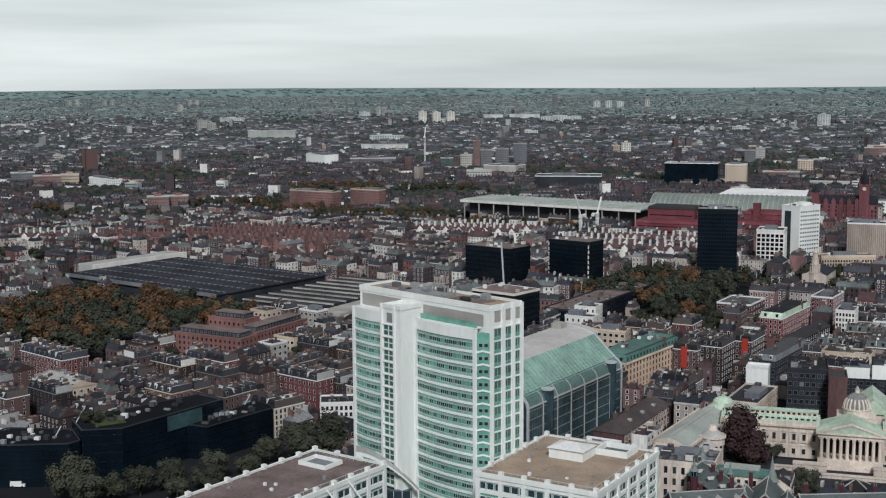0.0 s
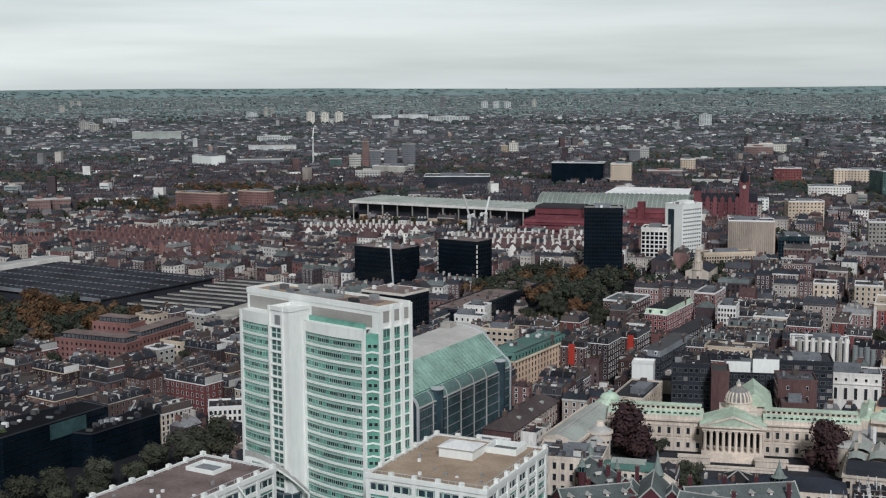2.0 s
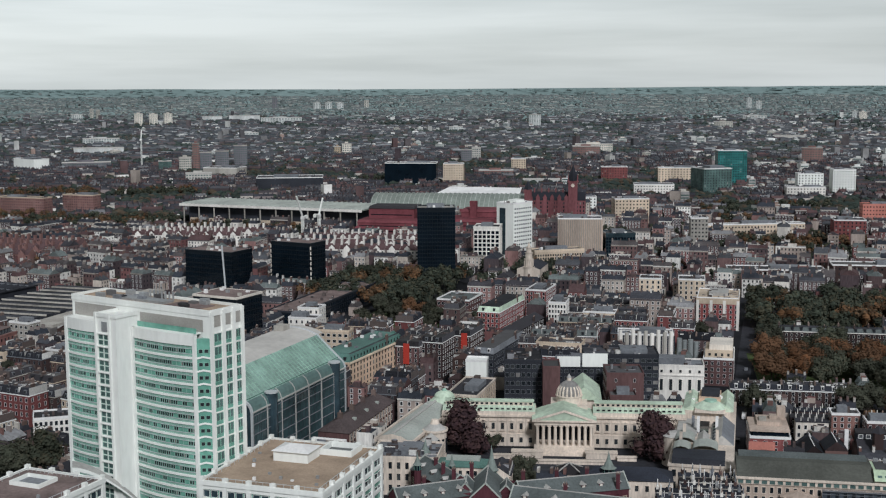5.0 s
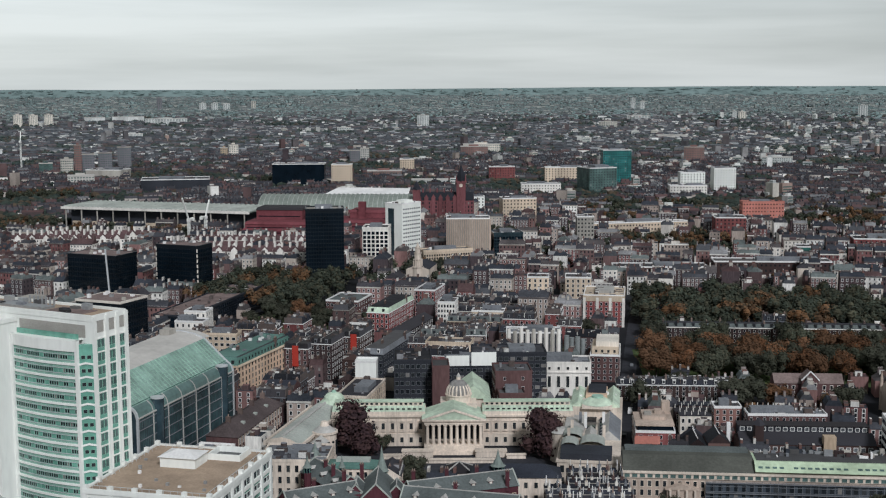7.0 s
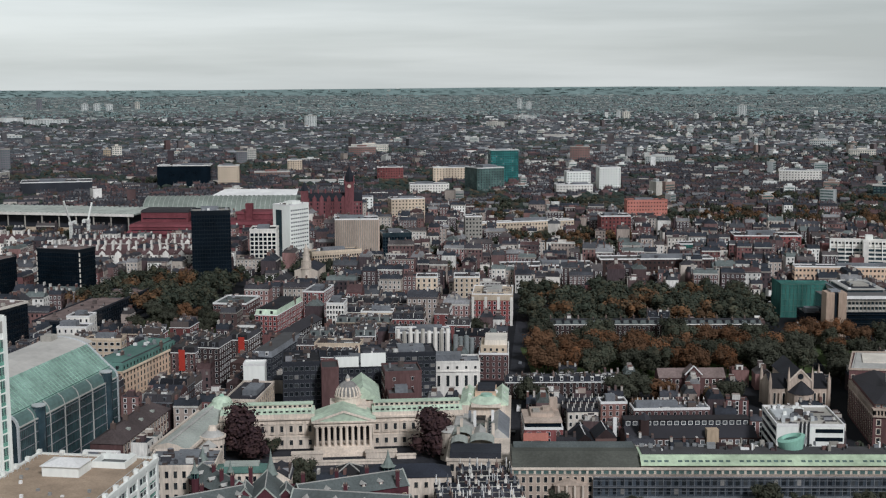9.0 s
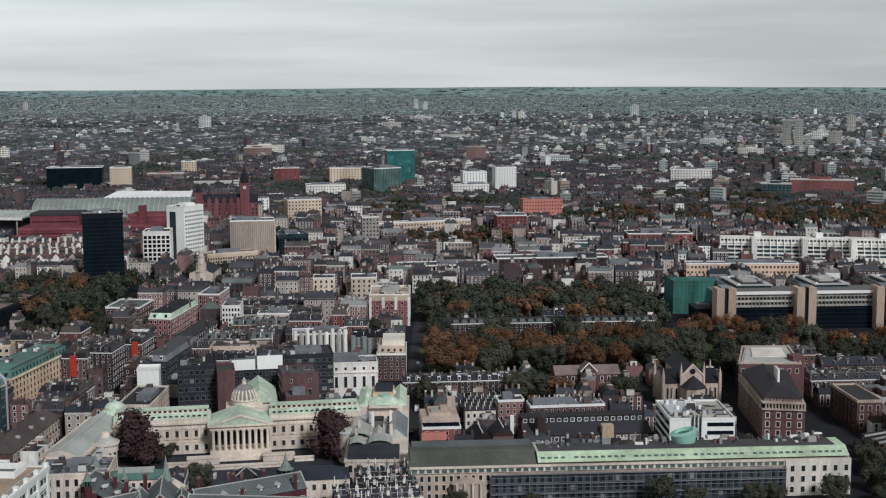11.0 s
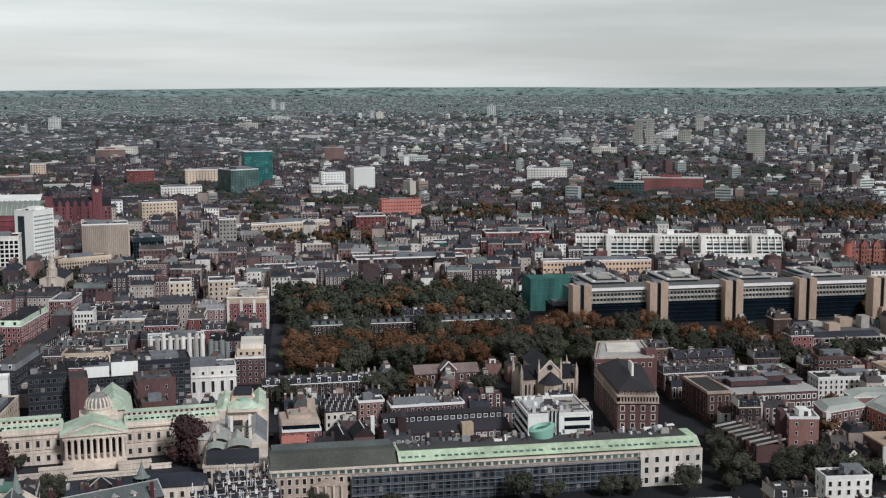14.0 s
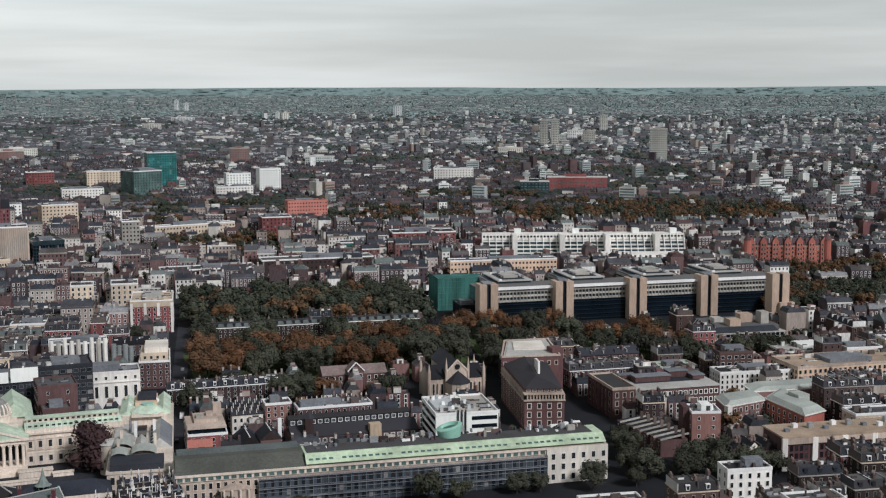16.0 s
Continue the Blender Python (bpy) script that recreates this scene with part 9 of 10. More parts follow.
vehicle(-262, 432, 60, 4.4, 1.8, 1.5, "steel", "car", "silver car in the street")
vehicle(80.5, 560, 80, 4.4, 1.8, 1.5, "black", "car", "black car parked in the street")
vehicle(89, 600, 80, 6, 2.1, 2.6, "whitepaint", "van", "white van parked in the street")
vehicle(95.5, 660, 80, 4.4, 1.8, 1.5, "steel", "car", "silver car parked in the street")
vehicle(104.5, 700, 80, 4.4, 1.8, 1.5, "lead", "car", "grey car parked in the street")


def brick_court():
    th = thing("brick_school", -327, 654, -11, "long pink-brown brick school with two wings, window bands and flat roofs", "school")
    claim(-345, 682, -11, 30, 38)
    for x0, x1, y0, y1, h in ((-50, 0, 0, 15, 11.5), (-15, 0, 15, 66, 12.5), (-46, -18, 28, 42, 16.5)):
        blk = part("block", MB().box(x0, x1, y0, y1, -0.5, h, 0), "schoolbrick", th)
        part("roof", MB().box(x0 + 0.5, x1 - 0.5, y0 + 0.5, y1 - 0.5, h, h + 0.25), "brownroof", blk)
        part("coping", MB().box(x0 - 0.2, x1 + 0.2, y0 - 0.2, y0 + 0.4, h - 0.2, h + 0.6, 0, base=True).box(x1 - 0.4, x1 + 0.2, y0 + 0.4, y1, h - 0.2, h + 0.6, 0, base=True), "schoolbrick", blk)
        part("upper_storey", MB().box(x0 + 3, x1 - 3, y0 + 3, y1 - 2, h + 0.2, h + 3.0, 0), "darkgrey", blk)
        part("upper_roof", MB().box(x0 + 2.4, x1 - 2.4, y0 + 2.4, y1 - 1.4, h + 3.0, h + 3.3, 0, base=True), "brownroof", blk)
        n, m = int((x1 - x0) / 3.2), int((y1 - y0) / 3.2)
        part("windows", MB().windows((x0, y0), (x1, y0), 1, h - 0.5, n, 3, 1.3, 1.7, 0, 1, 0.1, 0.06).windows((x1, y0), (x1, y1), 1, h - 0.5, m, 3, 1.3, 1.7, 0, 1, 0.1, 0.06), ["glass", "schoolbrick"], blk, kind="stuff")
        part("clerestory", MB().windows((x1 - 3, y0 + 3), (x1 - 3, y1 - 2), h + 0.4, h + 2.8, m, 1, 1.7, 1.5, 0, 1, 0.1).windows((x0 + 3, y0 + 3), (x1 - 3, y0 + 3), h + 0.4, h + 2.8, n, 1, 1.7, 1.5, 0, 1, 0.1), ["palegl", "lead"], blk, kind="stuff")


M["schoolbrick"] = mat("pink_red_brick", (0.23, 0.118, 0.1), 0.9, vary=0.25, streak=True)
block("brick_hall", "low brick hall with dark slate roof and red panel", "hall", -402, 688, -24, 28, 13, 7.5, "flatsbrick", "slate", (8, 4), 2, (1.2, 1.6), style="hip", mh=3.4, seed=116)
part("red_panel", MB().box(8, 13, -6.9, -6.5, 0.5, 7.2), "redpanel", bpy.data.objects["brick_hall"], "bright red cladding panel")
brick_court()
block("white_block", "white stuccoed corner house with sash windows", "town house", -219, 536, 22, 17, 14, 13, "stucco", "felt", (8, 4), 4, seed=111)
block("cream_block", "cream stone corner building with mansard", "stone building", -244, 523, -28, 18, 17, 13.5, "cream", "slate", (7, 7), 5, style="mansard", seed=112)
block("cream_block", "cream brick block with pale roof edge", "stone building", -205, 556, -28, 34, 16, 15, "cream", "slate", (12, 6), 4, style="mansard", seed=113)
block("brick_block", "red brick block with white window frames", "brick building", -400, 580, -24, 40, 16, 15, "redbrick", "slate", (14, 5), 5, style="mansard", seed=114)
block("pale_workshop", "pale workshops with sawtooth white roofs", "workshop", -372, 548, -30, 34, 18, 9, "cream", "lead2", (12, 5), 2, style="gable", mh=3, seed=115)


# ---- trees and gardens ----
grove(110, 262, 654, 712, 13.4, 3, 0.6, (1.0, 1.25), turn=-5)
grove(112, 262, 718, 736, 18, 33, 0.12, (0.95, 1.1), turn=-5)
grove(-128, -70, 795, 860, 15, 15, 0.3, (0.65, 0.85), "trees in the station gardens", -12)
grove(272, 392, 642, 692, 15, 7, 0.45, (0.95, 1.25), "street trees", -12)
grove(266, 352, 702, 742, 16, 71, 0.35, (0.85, 1.1), "street trees", -12)
claim(312, 738, -12, 50, 30)
claim(278, 424, -10, 30, 26)
claim(266, 526, -16, 9, 16)
claim(276, 416, -10, 14, 12)
WOODS = (MB(), MB())


def wood(x0, x1, y0, y1, step, seed, rust, turn, leaves=170, size=1.0, tall=(12, 17)):
    """Trees too far off to count, joined: leafy crowns only."""
    rnd = random.Random(seed)
    cx, cy = (x0 + x1) / 2, (y0 + y1) / 2
    claim(cx, cy, turn, (x1 - x0) / 2 + 3, (y1 - y0) / 2 + 3)
    c, sn = math.cos(radians(turn)), math.sin(radians(turn))
    for i in range(int((x1 - x0) / step)):
        for j in range(max(1, int((y1 - y0) / step))):
            u, w = x0 - cx + (i + rnd.uniform(.2, .8)) * step, y0 - cy + (j + rnd.uniform(.2, .8)) * step
            h = rnd.uniform(*tall)
            crown, _ = leaf_crown(rnd, h * 0.45, h, leaves, size, 7 if leaves < 400 else 14)
            WOODS[rnd.random() < rust].add([(p[0] + cx + u * c - w * sn, p[1] + cy + u * sn + w * c, p[2] - 1.5) for p in crown.v], crown.f)


wood(128, 292, 772, 905, 16, 4, 0.25, -4, 400, 1.1, (17, 22))
wood(-172, -66, 868, 1000, 16, 5, 0.12, -12, 390, 1.1, (17, 22))
wood(-545, -372, 640, 790, 15, 6, 0.5, -16, 380, 1.1, (17, 22))
wood(-60, -32, 966, 992, 13, 51, 0.1, 0, 360, 1.05, (12, 16))
wood(-6, 20, 976, 1002, 13, 52, 0.1, 0, 360, 1.05, (13, 17))
wood(-100, -66, 1000, 1026, 14, 53, 0.15, 0, 360, 1.05, (13, 17))
wood(512, 640, 700, 800, 13, 8, 0.2, -22, 420, 1.1, (14, 19))
wood(600, 760, 800, 880, 13, 48, 0.6, -22, 360, 1.15, (13, 18))
wood(555, 905, 1165, 1330, 16, 9, 0.6, -14, 300, 1.1, (17, 24))
wood(385, 540, 1295, 1380, 15, 19, 0.4, -10, 300, 1.0, (15, 20))
wood(170, 290, 1215, 1245, 12, 10, 0.6, 5)
wood(-60, 6, 1032, 1060, 13, 11, 0.1, 0)
wood(-700, -440, 1330, 1420, 15, 13, 0.5, -10)
wood(-420, -250, 1290, 1330, 14, 14, 0.2, -10)
wood(-760, -600, 960, 1010, 14, 16, 0.15, 14)
wood(190, 340, 1560, 1590, 13, 17, 0.2, 0)
wood(420, 700, 1420, 1470, 14, 18, 0.25, -10)
wood(-939, -904, 1297, 1367, 14, 30, 0.35, 34)
wood(-879, -823, 1205, 1275, 14, 31, 0.1, 34)
wood(-784, -751, 1234, 1304, 14, 32, 0.1, 31)
wood(-790, -676, 1431, 1501, 14, 33, 0.4, 26)
wood(-746, -699, 1238, 1308, 14, 34, 0.1, 29)
wood(-484, -404, 1338, 1408, 14, 35, 0.08, 17)
wood(-369, -304, 1280, 1350, 14, 36, 0.1, 14)
wood(-610, -497, 1702, 1772, 14, 37, 0.1, 17)
wood(-773, -627, 1682, 1752, 14, 38, 0.6, 22)
wood(-559, -479, 1284, 1354, 14, 39, 0.1, 21)
wood(-299, -197, 1933, 2003, 14, 40, 0.15, 7)
wood(49, 87, 1237, 1307, 14, 41, 0.2, -3)
wood(145, 228, 1461, 1531, 14, 42, 0.2, -7)
wood(180, 276, 1134, 1195, 14, 43, 0.5, -11)
wood(362, 470, 1325, 1395, 14, 44, 0.2, -17)
wood(176, 261, 1357, 1427, 14, 45, 0.3, -8)
wood(534, 713, 1553, 1623, 14, 46, 0.3, -21)
wood(655, 850, 1360, 1430, 14, 47, 0.5, -28)
stuff("garden_trees", WOODS[0], "woodleaf", "dark green tree crowns in far squares", "trees")
stuff("autumn_trees", WOODS[1], "woodrust", "russet autumn tree crowns in far squares", "trees")
def row_of_trees(*places):
    for x, y, k, v, s in places:
        tree(x, y, k, v, s)
        claim(x, y, 0, 4, 4)


row_of_trees((-38, 535, "plum", 0, 1.45), (42, 529, "plum", 1, 1.5), (-12, 494, "green", 1, 0.85), (-11, 484, "green", 3, 0.8), (-26, 540, "green", 3, 0.55), (82, 456, "green", 3, 0.66), (110, 453, "green", 1, 0.5))
row_of_trees((158, 446, "green", 1, 0.85), (170, 444, "green", 3, 0.72), (193, 443, "green", 0, 0.65), (202, 441, "green", 4, 0.6), (222, 436, "green", 2, 0.7), (244, 448, "green", 1, 0.7))
row_of_trees((296, 448, "rust", 1, 0.6), (240, 434, "green", 3, 0.7), (-206, 488, "green", 0, 1.25), (-214, 480, "green", 2, 1.05), (-225, 474, "green", 1, 0.9))
row_of_trees((190, 594, "green", 1, 1.15), (196, 604, "green", 3, 0.95), (160, 604, "rust", 1, 1.05), (149, 606, "green", 2, 1.0), (96, 604, "green", 0, 1.1), (139, 602, "green", 2, 1.0))
row_of_trees((262, 632, "green", 2, 0.95), (268, 645, "green", 0, 1.0), (274, 655, "green", 1, 0.9), (118, 640, "green", 4, 0.8), (44, 795, "green", 0, 0.9), (54, 796, "green", 1, 0.8), (86, 762, "green", 2, 0.95), (90, 774, "green", 4, 0.8))
row_of_trees((-276, 410, "green", 0, 1.15), (-266, 404, "green", 2, 0.8), (-246, 431, "green", 3, 0.95), (-240, 424, "green", 1, 0.7))
row_of_trees((-292, 655, "green", 1, 0.7), (-270, 640, "green", 3, 0.7), (-360, 630, "green", 0, 0.8), (-290, 735, "green", 2, 0.8), (-280, 742, "green", 1, 0.75))
row_of_trees((-236, 447, "green", 2, 0.75), (-227, 459, "green", 4, 0.75), (-256, 424, "green", 1, 0.85), (-263, 416, "green", 3, 0.8), (-234, 436, "green", 0, 0.8), (-252, 440, "green", 2, 0.6))
row_of_trees((-330, 612, "rust", 2, 0.6), (-345, 600, "green", 4, 0.7))

row_of_trees((270, 444, "green", 2, 0.8), (284, 446, "green", 0, 0.85), (296, 440, "green", 3, 0.8), (270, 414, "green", 1, 0.9), (300, 428, "green", 4, 0.75), (270, 418, "green", 2, 0.7), (282, 414, "green", 0, 0.65))
row_of_trees((256, 478, "green", 1, 0.75), (262, 490, "green", 3, 0.7), (254, 466, "green", 2, 0.7), (250, 442, "green", 0, 0.9), (262, 432, "green", 4, 0.95), (276, 428, "green", 1, 1.0), (286, 424, "green", 2, 0.9))
row_of_trees((356, 617, "green", 2, 1.05), (367, 614, "green", 0, 1.1), (378, 608, "green", 1, 1.0), (392, 606, "green", 3, 1.05), (404, 608, "green", 4, 1.1), (416, 607, "green", 2, 1.0), (428, 606, "green", 1, 1.05))
claim(262, 480, -10, 9, 44)
# open ground: the quadrangle, streets
setting("quadrangle_paving", MB().box(-48, 50, 486, 543, 0, 0.08), "asphalt", "dark paving of the college court")
claim(2, 515, 0, 50, 30)
claim(103, 700, -9.6, 6, 240)      # street running away past the college
setting("road", MB().prism([(58.5, 462), (66.5, 462), (138, 880), (130, 880)], 0, 0.06), "asphalt", "grey asphalt street")
claim(-140, 520, -12, 12, 60)
claim(150, 432, -6, 104, 22)

# ---- the city between the landmarks ----
M["midwall"] = mat("street_walls", (0.2, 0.15, 0.12), 0.9, vary=0.3, streak=True, island=[(0.085, 0.060, 0.060), (0.150, 0.095, 0.088), (0.640, 0.600, 0.550), (0.075, 0.056, 0.058), (0.180, 0.088, 0.082), (0.360, 0.300, 0.265), (0.115, 0.080, 0.077), (0.720, 0.700, 0.660), (0.130, 0.090, 0.085), (0.240, 0.140, 0.125), (0.070, 0.056, 0.058), (0.500, 0.440, 0.385)])
M["midroof"] = mat("street_roofs", (0.07, 0.07, 0.07), 0.85, vary=0.35, fine=0.8, island=[(0.036, 0.041, 0.049), (0.050, 0.048, 0.052), (0.070, 0.073, 0.077), (0.034, 0.039, 0.047), (0.090, 0.056, 0.054), (0.220, 0.220, 0.215), (0.040, 0.042, 0.049), (0.130, 0.150, 0.140), (0.037, 0.041, 0.049), (0.054, 0.056, 0.062), (0.085, 0.076, 0.073)])
M["midchim"] = mat("street_chimneys", (0.2, 0.15, 0.12), 0.9, vary=0.3, island=[
    (0.12, 0.08, 0.065), (0.42, 0.39, 0.35), (0.16, 0.09, 0.075), (0.22, 0.19, 0.17), (0.1, 0.08, 0.075), (0.55, 0.53, 0.5), (0.13, 0.09, 0.08)])
rc = random.Random(77)


MIDW, MIDR, MIDG, MIDC, MIDP, MIDF = MB(), MB(), MB(), MB(), MB(), MB()
M["midtrim"] = mat("street_parapets", (0.4, 0.38, 0.35), 0.85, vary=0.3, island=[(0.5, 0.47, 0.43), (0.14, 0.12, 0.11), (0.62, 0.6, 0.56), (0.1, 0.09, 0.09), (0.3, 0.27, 0.24), (0.09, 0.08, 0.08)])


def joined_house(x, y, turn, w, d, h, flat, rnd):
    """A house further off, added to the joined mass: walls, roof, window panes, chimneys."""
    c, s = math.cos(radians(turn)), math.sin(radians(turn))

    def T(m, dst):
        dst.add([(x + p[0] * c - p[1] * s, y + p[0] * s + p[1] * c, p[2]) for p in m.v], m.f)
    x0, x1, y0, y1 = -w / 2, w / 2, -d / 2, d / 2
    a = MB()
    a.add([(x0, y0, -.5), (x1, y0, -.5), (x1, y1, -.5), (x0, y1, -.5), (x0, y0, h), (x1, y0, h), (x1, y1, h), (x0, y1, h)], [(0, 1, 5, 4), (1, 2, 6, 5), (2, 3, 7, 6), (3, 0, 4, 7)])
    T(a, MIDW)
    r = MB()
    k = d * rnd.uniform(0.3, 0.42)
    if flat:
        r.add([(x0, y0, h - .3), (x1, y0, h - .3), (x1, y1, h - .3), (x0, y1, h - .3)], [(0, 1, 2, 3)])
        q = MB().box(x0 * 0.4, x1 * 0.3, y0 * 0.4, y1 * 0.4, h - .3, h + 2.2)
        T(q, MIDW)
        for _ in range(4):
            ux, uy = rnd.uniform(x0 + 1, x1 - 1), rnd.uniform(y0 + 1, y1 - 1)
            T(MB().box(ux - 1, ux + 1, uy - .7, uy + .7, h - .3, h + rnd.uniform(.5, 1.6)), MIDC)
    elif rnd.random() < 0.72:
        i = 1.6
        r.add([(x0, y0, h), (x1, y0, h), (x1, y1, h), (x0, y1, h), (x0, y0 + i, h + 2.6), (x1, y0 + i, h + 2.6), (x1, y1 - i, h + 2.6), (x0, y1 - i, h + 2.6)], [(0, 1, 5, 4), (2, 3, 7, 6), (1, 2, 6, 5), (3, 0, 4, 7), (4, 5, 6, 7)])
        k = 2.6
    else:
        r.add([(x0, y0 - .3, h), (x1, y0 - .3, h), (x1, y1 + .3, h), (x0, y1 + .3, h), (x0, 0, h + k), (x1, 0, h + k)], [(0, 1, 5, 4), (2, 3, 4, 5), (3, 0, 4), (1, 2, 5)])
    T(r, MIDR)
    if w > 11:
        T(MB().box(x0 - .1, x1 + .1, y0 - .35, y0 + .1, h - .5, h + .45, base=True), MIDP)
    if not flat:
        n = max(2, int(w / 6.5))
        for i in range(n + 1):
            ux = x0 + .6 + i * (w - 1.2) / n
            T(MB().box(ux - .5, ux + .5, -1.2, 1.2, h, h + k + rnd.uniform(1.4, 2.4)), MIDC)
    g = MB().windows((x0, y0), (x1, y0), 1.0, h - .4, max(2, int(w / 2.9)), max(3, int(h / 3.3)), 1.1, 1.7, 0, 0, 0).windows((x1, y0), (x1, y1), 1.0, h - .4, max(1, int(d / 3.5)), max(3, int(h / 3.3)), 1.0, 1.6, 0, 0, 0)
    T(g, MIDG)
    if rnd.random() < 0.7:
        T(MB().windows((x0, y0), (x1, y0), 1.0, h - .4, max(2, int(w / 2.9)), max(3, int(h / 3.3)), 1.55, 2.2, 0, 0, 0, lift=0.03), MIDF)


def fill_block(cx, cy, turn, bw, bd, near):
    """A street block: two rows of houses back to back, cut into buildings of differing kind."""
    c, s = math.cos(radians(turn)), math.sin(radians(turn))
    for row in (-1, 1):
        u = -bw / 2
        while u < bw / 2 - 8:
            w = min(rc.uniform(10, 26) if near else rc.uniform(8, 22), bw / 2 - u)
            if bw / 2 - u - w < (9 if near else 6):
                w = bw / 2 - u
            d = min(rc.uniform(9, 13), bd / 2 - 1)
            lu, lv = u + w / 2, row * (bd / 2 - d / 2)
            u += w + rc.choice((0.05, 0.05, 0.05, 2.5))
            x, y = cx + lu * c - lv * s, cy + lu * s + lv * c
            ok = all(is_free(x + a * w / 2 * c - b * d / 2 * s, y + a * w / 2 * s + b * d / 2 * c) for a in (-1, 0, 1) for b in (-1, 0, 1))
            if not ok or (106 < x < 268 and 478 < y < 652) or (not near and rc.random() < 0.12):
                continue
            t = rc.random()
            if (cx < -170 or -120 < cx < 115 and 640 < cy < 920) and t > 0.78:
                t -= 0.4
            if cx < -150 and 0.52 <= t < 0.67 and rc.random() < 0.7 or t > 0.80 and rc.random() < 0.45:
                t = 0.3
            sd = rc.randrange(10 ** 6)
            tn = turn
            fl = rc.choice((3, 4, 4, 4, 5)) if cx > -150 else rc.choice((3, 3, 4))
            h = fl * 3.3 + 0.6 + (0 if near else rc.uniform(-1.5, 2.5))
            cols = (max(2, int(w / 3.1)), max(1, int(d / 4)))
            deep = 0.14
            if not near:
                claim(x, y, tn, w / 2 + 0.5, d / 2 + 0.5)
                joined_house(x, y, tn, w, d, h, t > 0.78, rc)
                continue
            claim(x, y, tn, w / 2 + 0.5, d / 2 + 0.5)
            if t < 0.40:
                block("terraced_house", "dark brick terraced houses with slate roof and chimneys", "terraced house", x, y, tn, w, d, h, "brick", "slate", cols, fl, (1.1, 1.8), style="mansard", seed=sd, deep=deep, take=False, trim=rc.choice(("whitepaint", "cream", "lead", "concrete")), mh=2.9)
            elif t < 0.52:
                block("terraced_house", "brown brick terraced houses with pitched slate roof", "terraced house", x, y, tn, w, d, h - 1.5, "brick", "slate", cols, fl, (1.0, 1.6), style="gable", seed=sd, deep=deep, take=False, mh=3.4)
            elif t < 0.67:
                block("mansion_block", "red brick mansion block with slate mansard roof", "mansion block", x, y, tn, w, d, h + 1, "redbrick", "slate", cols, fl, (1.2, 1.9), style="mansard", seed=sd, deep=deep, take=False)
            elif t < 0.80:
                block("office_block", "grey flat-roofed office block with roof plant", "office block", x, y, tn, w, d, h + 1, rc.choice(("concrete", "brick", "cream")), "felt", cols, fl, (1.9, 1.6), seed=sd, deep=deep, take=False, cornice=rc.random() < 0.5, plant=6)
            else:
                block("stucco_house", "white stuccoed town house with flat grey roof", "town house", x, y, tn, w, d, h, rc.choice(("stucco", "cream")), "felt", cols, fl, (1.1, 1.8), seed=sd, deep=deep, take=False, plant=3)


def fill():
    bw, bd, street = 58.0, 29.0, 8.0
    for zone, turn, az0, az1 in ((0, -22, -41, -17), (1, -10, -17, 43)):
        c, s = math.cos(radians(turn)), math.sin(radians(turn))
        for i in range(-24, 25):
            for j in range(-10, 46):
                gx, gy = i * (bw + street) + (j % 2) * 20, j * (bd + street)
                x, y = gx * c - gy * s, gx * s + gy * c
                r, az = math.hypot(x, y), math.degrees(math.atan2(x, y))
                if not (az0 <= az < az1) or r > 1480 or r < 395:
                    continue
                if r < 440 and az < 25 or r < 520 and az < -22:
                    continue
                t = turn + rc.choice((0, 0, 0, 90, 90)) * 1.0
                b1, b2 = (bw, bd) if (t - turn) < 45 else (bd * 1.05, bw * 0.9)
                fill_block(x, y, t + rc.uniform(-2, 2), b1, b2, r < 800)


STREET = (MB(), MB())


def infill():
    """Mews, back extensions and small houses on what is left of the plots."""
    for i in range(-98, 98):
        for j in range(0, 118):
            x, y = i * 9.5 + rc.uniform(-2.5, 2.5), 385 + j * 9.5 + rc.uniform(-2.5, 2.5)
            r, az = math.hypot(x, y), math.degrees(math.atan2(x, y))
            if not -41 < az < 43 or r > 1490 or r < 405 or (r < 520 and az < -22) or rc.random() < 0.16:
                continue
            turn = (-22 if az < -17 else -10) + rc.choice((0, 90)) + rc.uniform(-3, 3)
            w, d = rc.uniform(7, 12), rc.uniform(6, 9.5)
            c, s = math.cos(radians(turn)), math.sin(radians(turn))
            if all(is_free(x + a * w / 2 * c - b * d / 2 * s, y + a * w / 2 * s + b * d / 2 * c) for a in (-1, 0, 1) for b in (-1, 0, 1)):
                if rc.random() < (0.2 if r < 800 else 0.34):
                    h = rc.uniform(8, 14)
                    crown, _ = leaf_crown(rc, h * 0.42, h, 150, 0.95, 7)
                    STREET[rc.random() < 0.25].add([(p[0] + x, p[1] + y, p[2] - 0.8) for p in crown.v], crown.f)
                else:
                    joined_house(x, y, turn, w, d, rc.uniform(4.5, 9) if 106 < x < 268 and y < 652 else rc.uniform(5, 12.5), rc.random() < 0.35, rc)
                claim(x, y, turn, w / 2, d / 2)


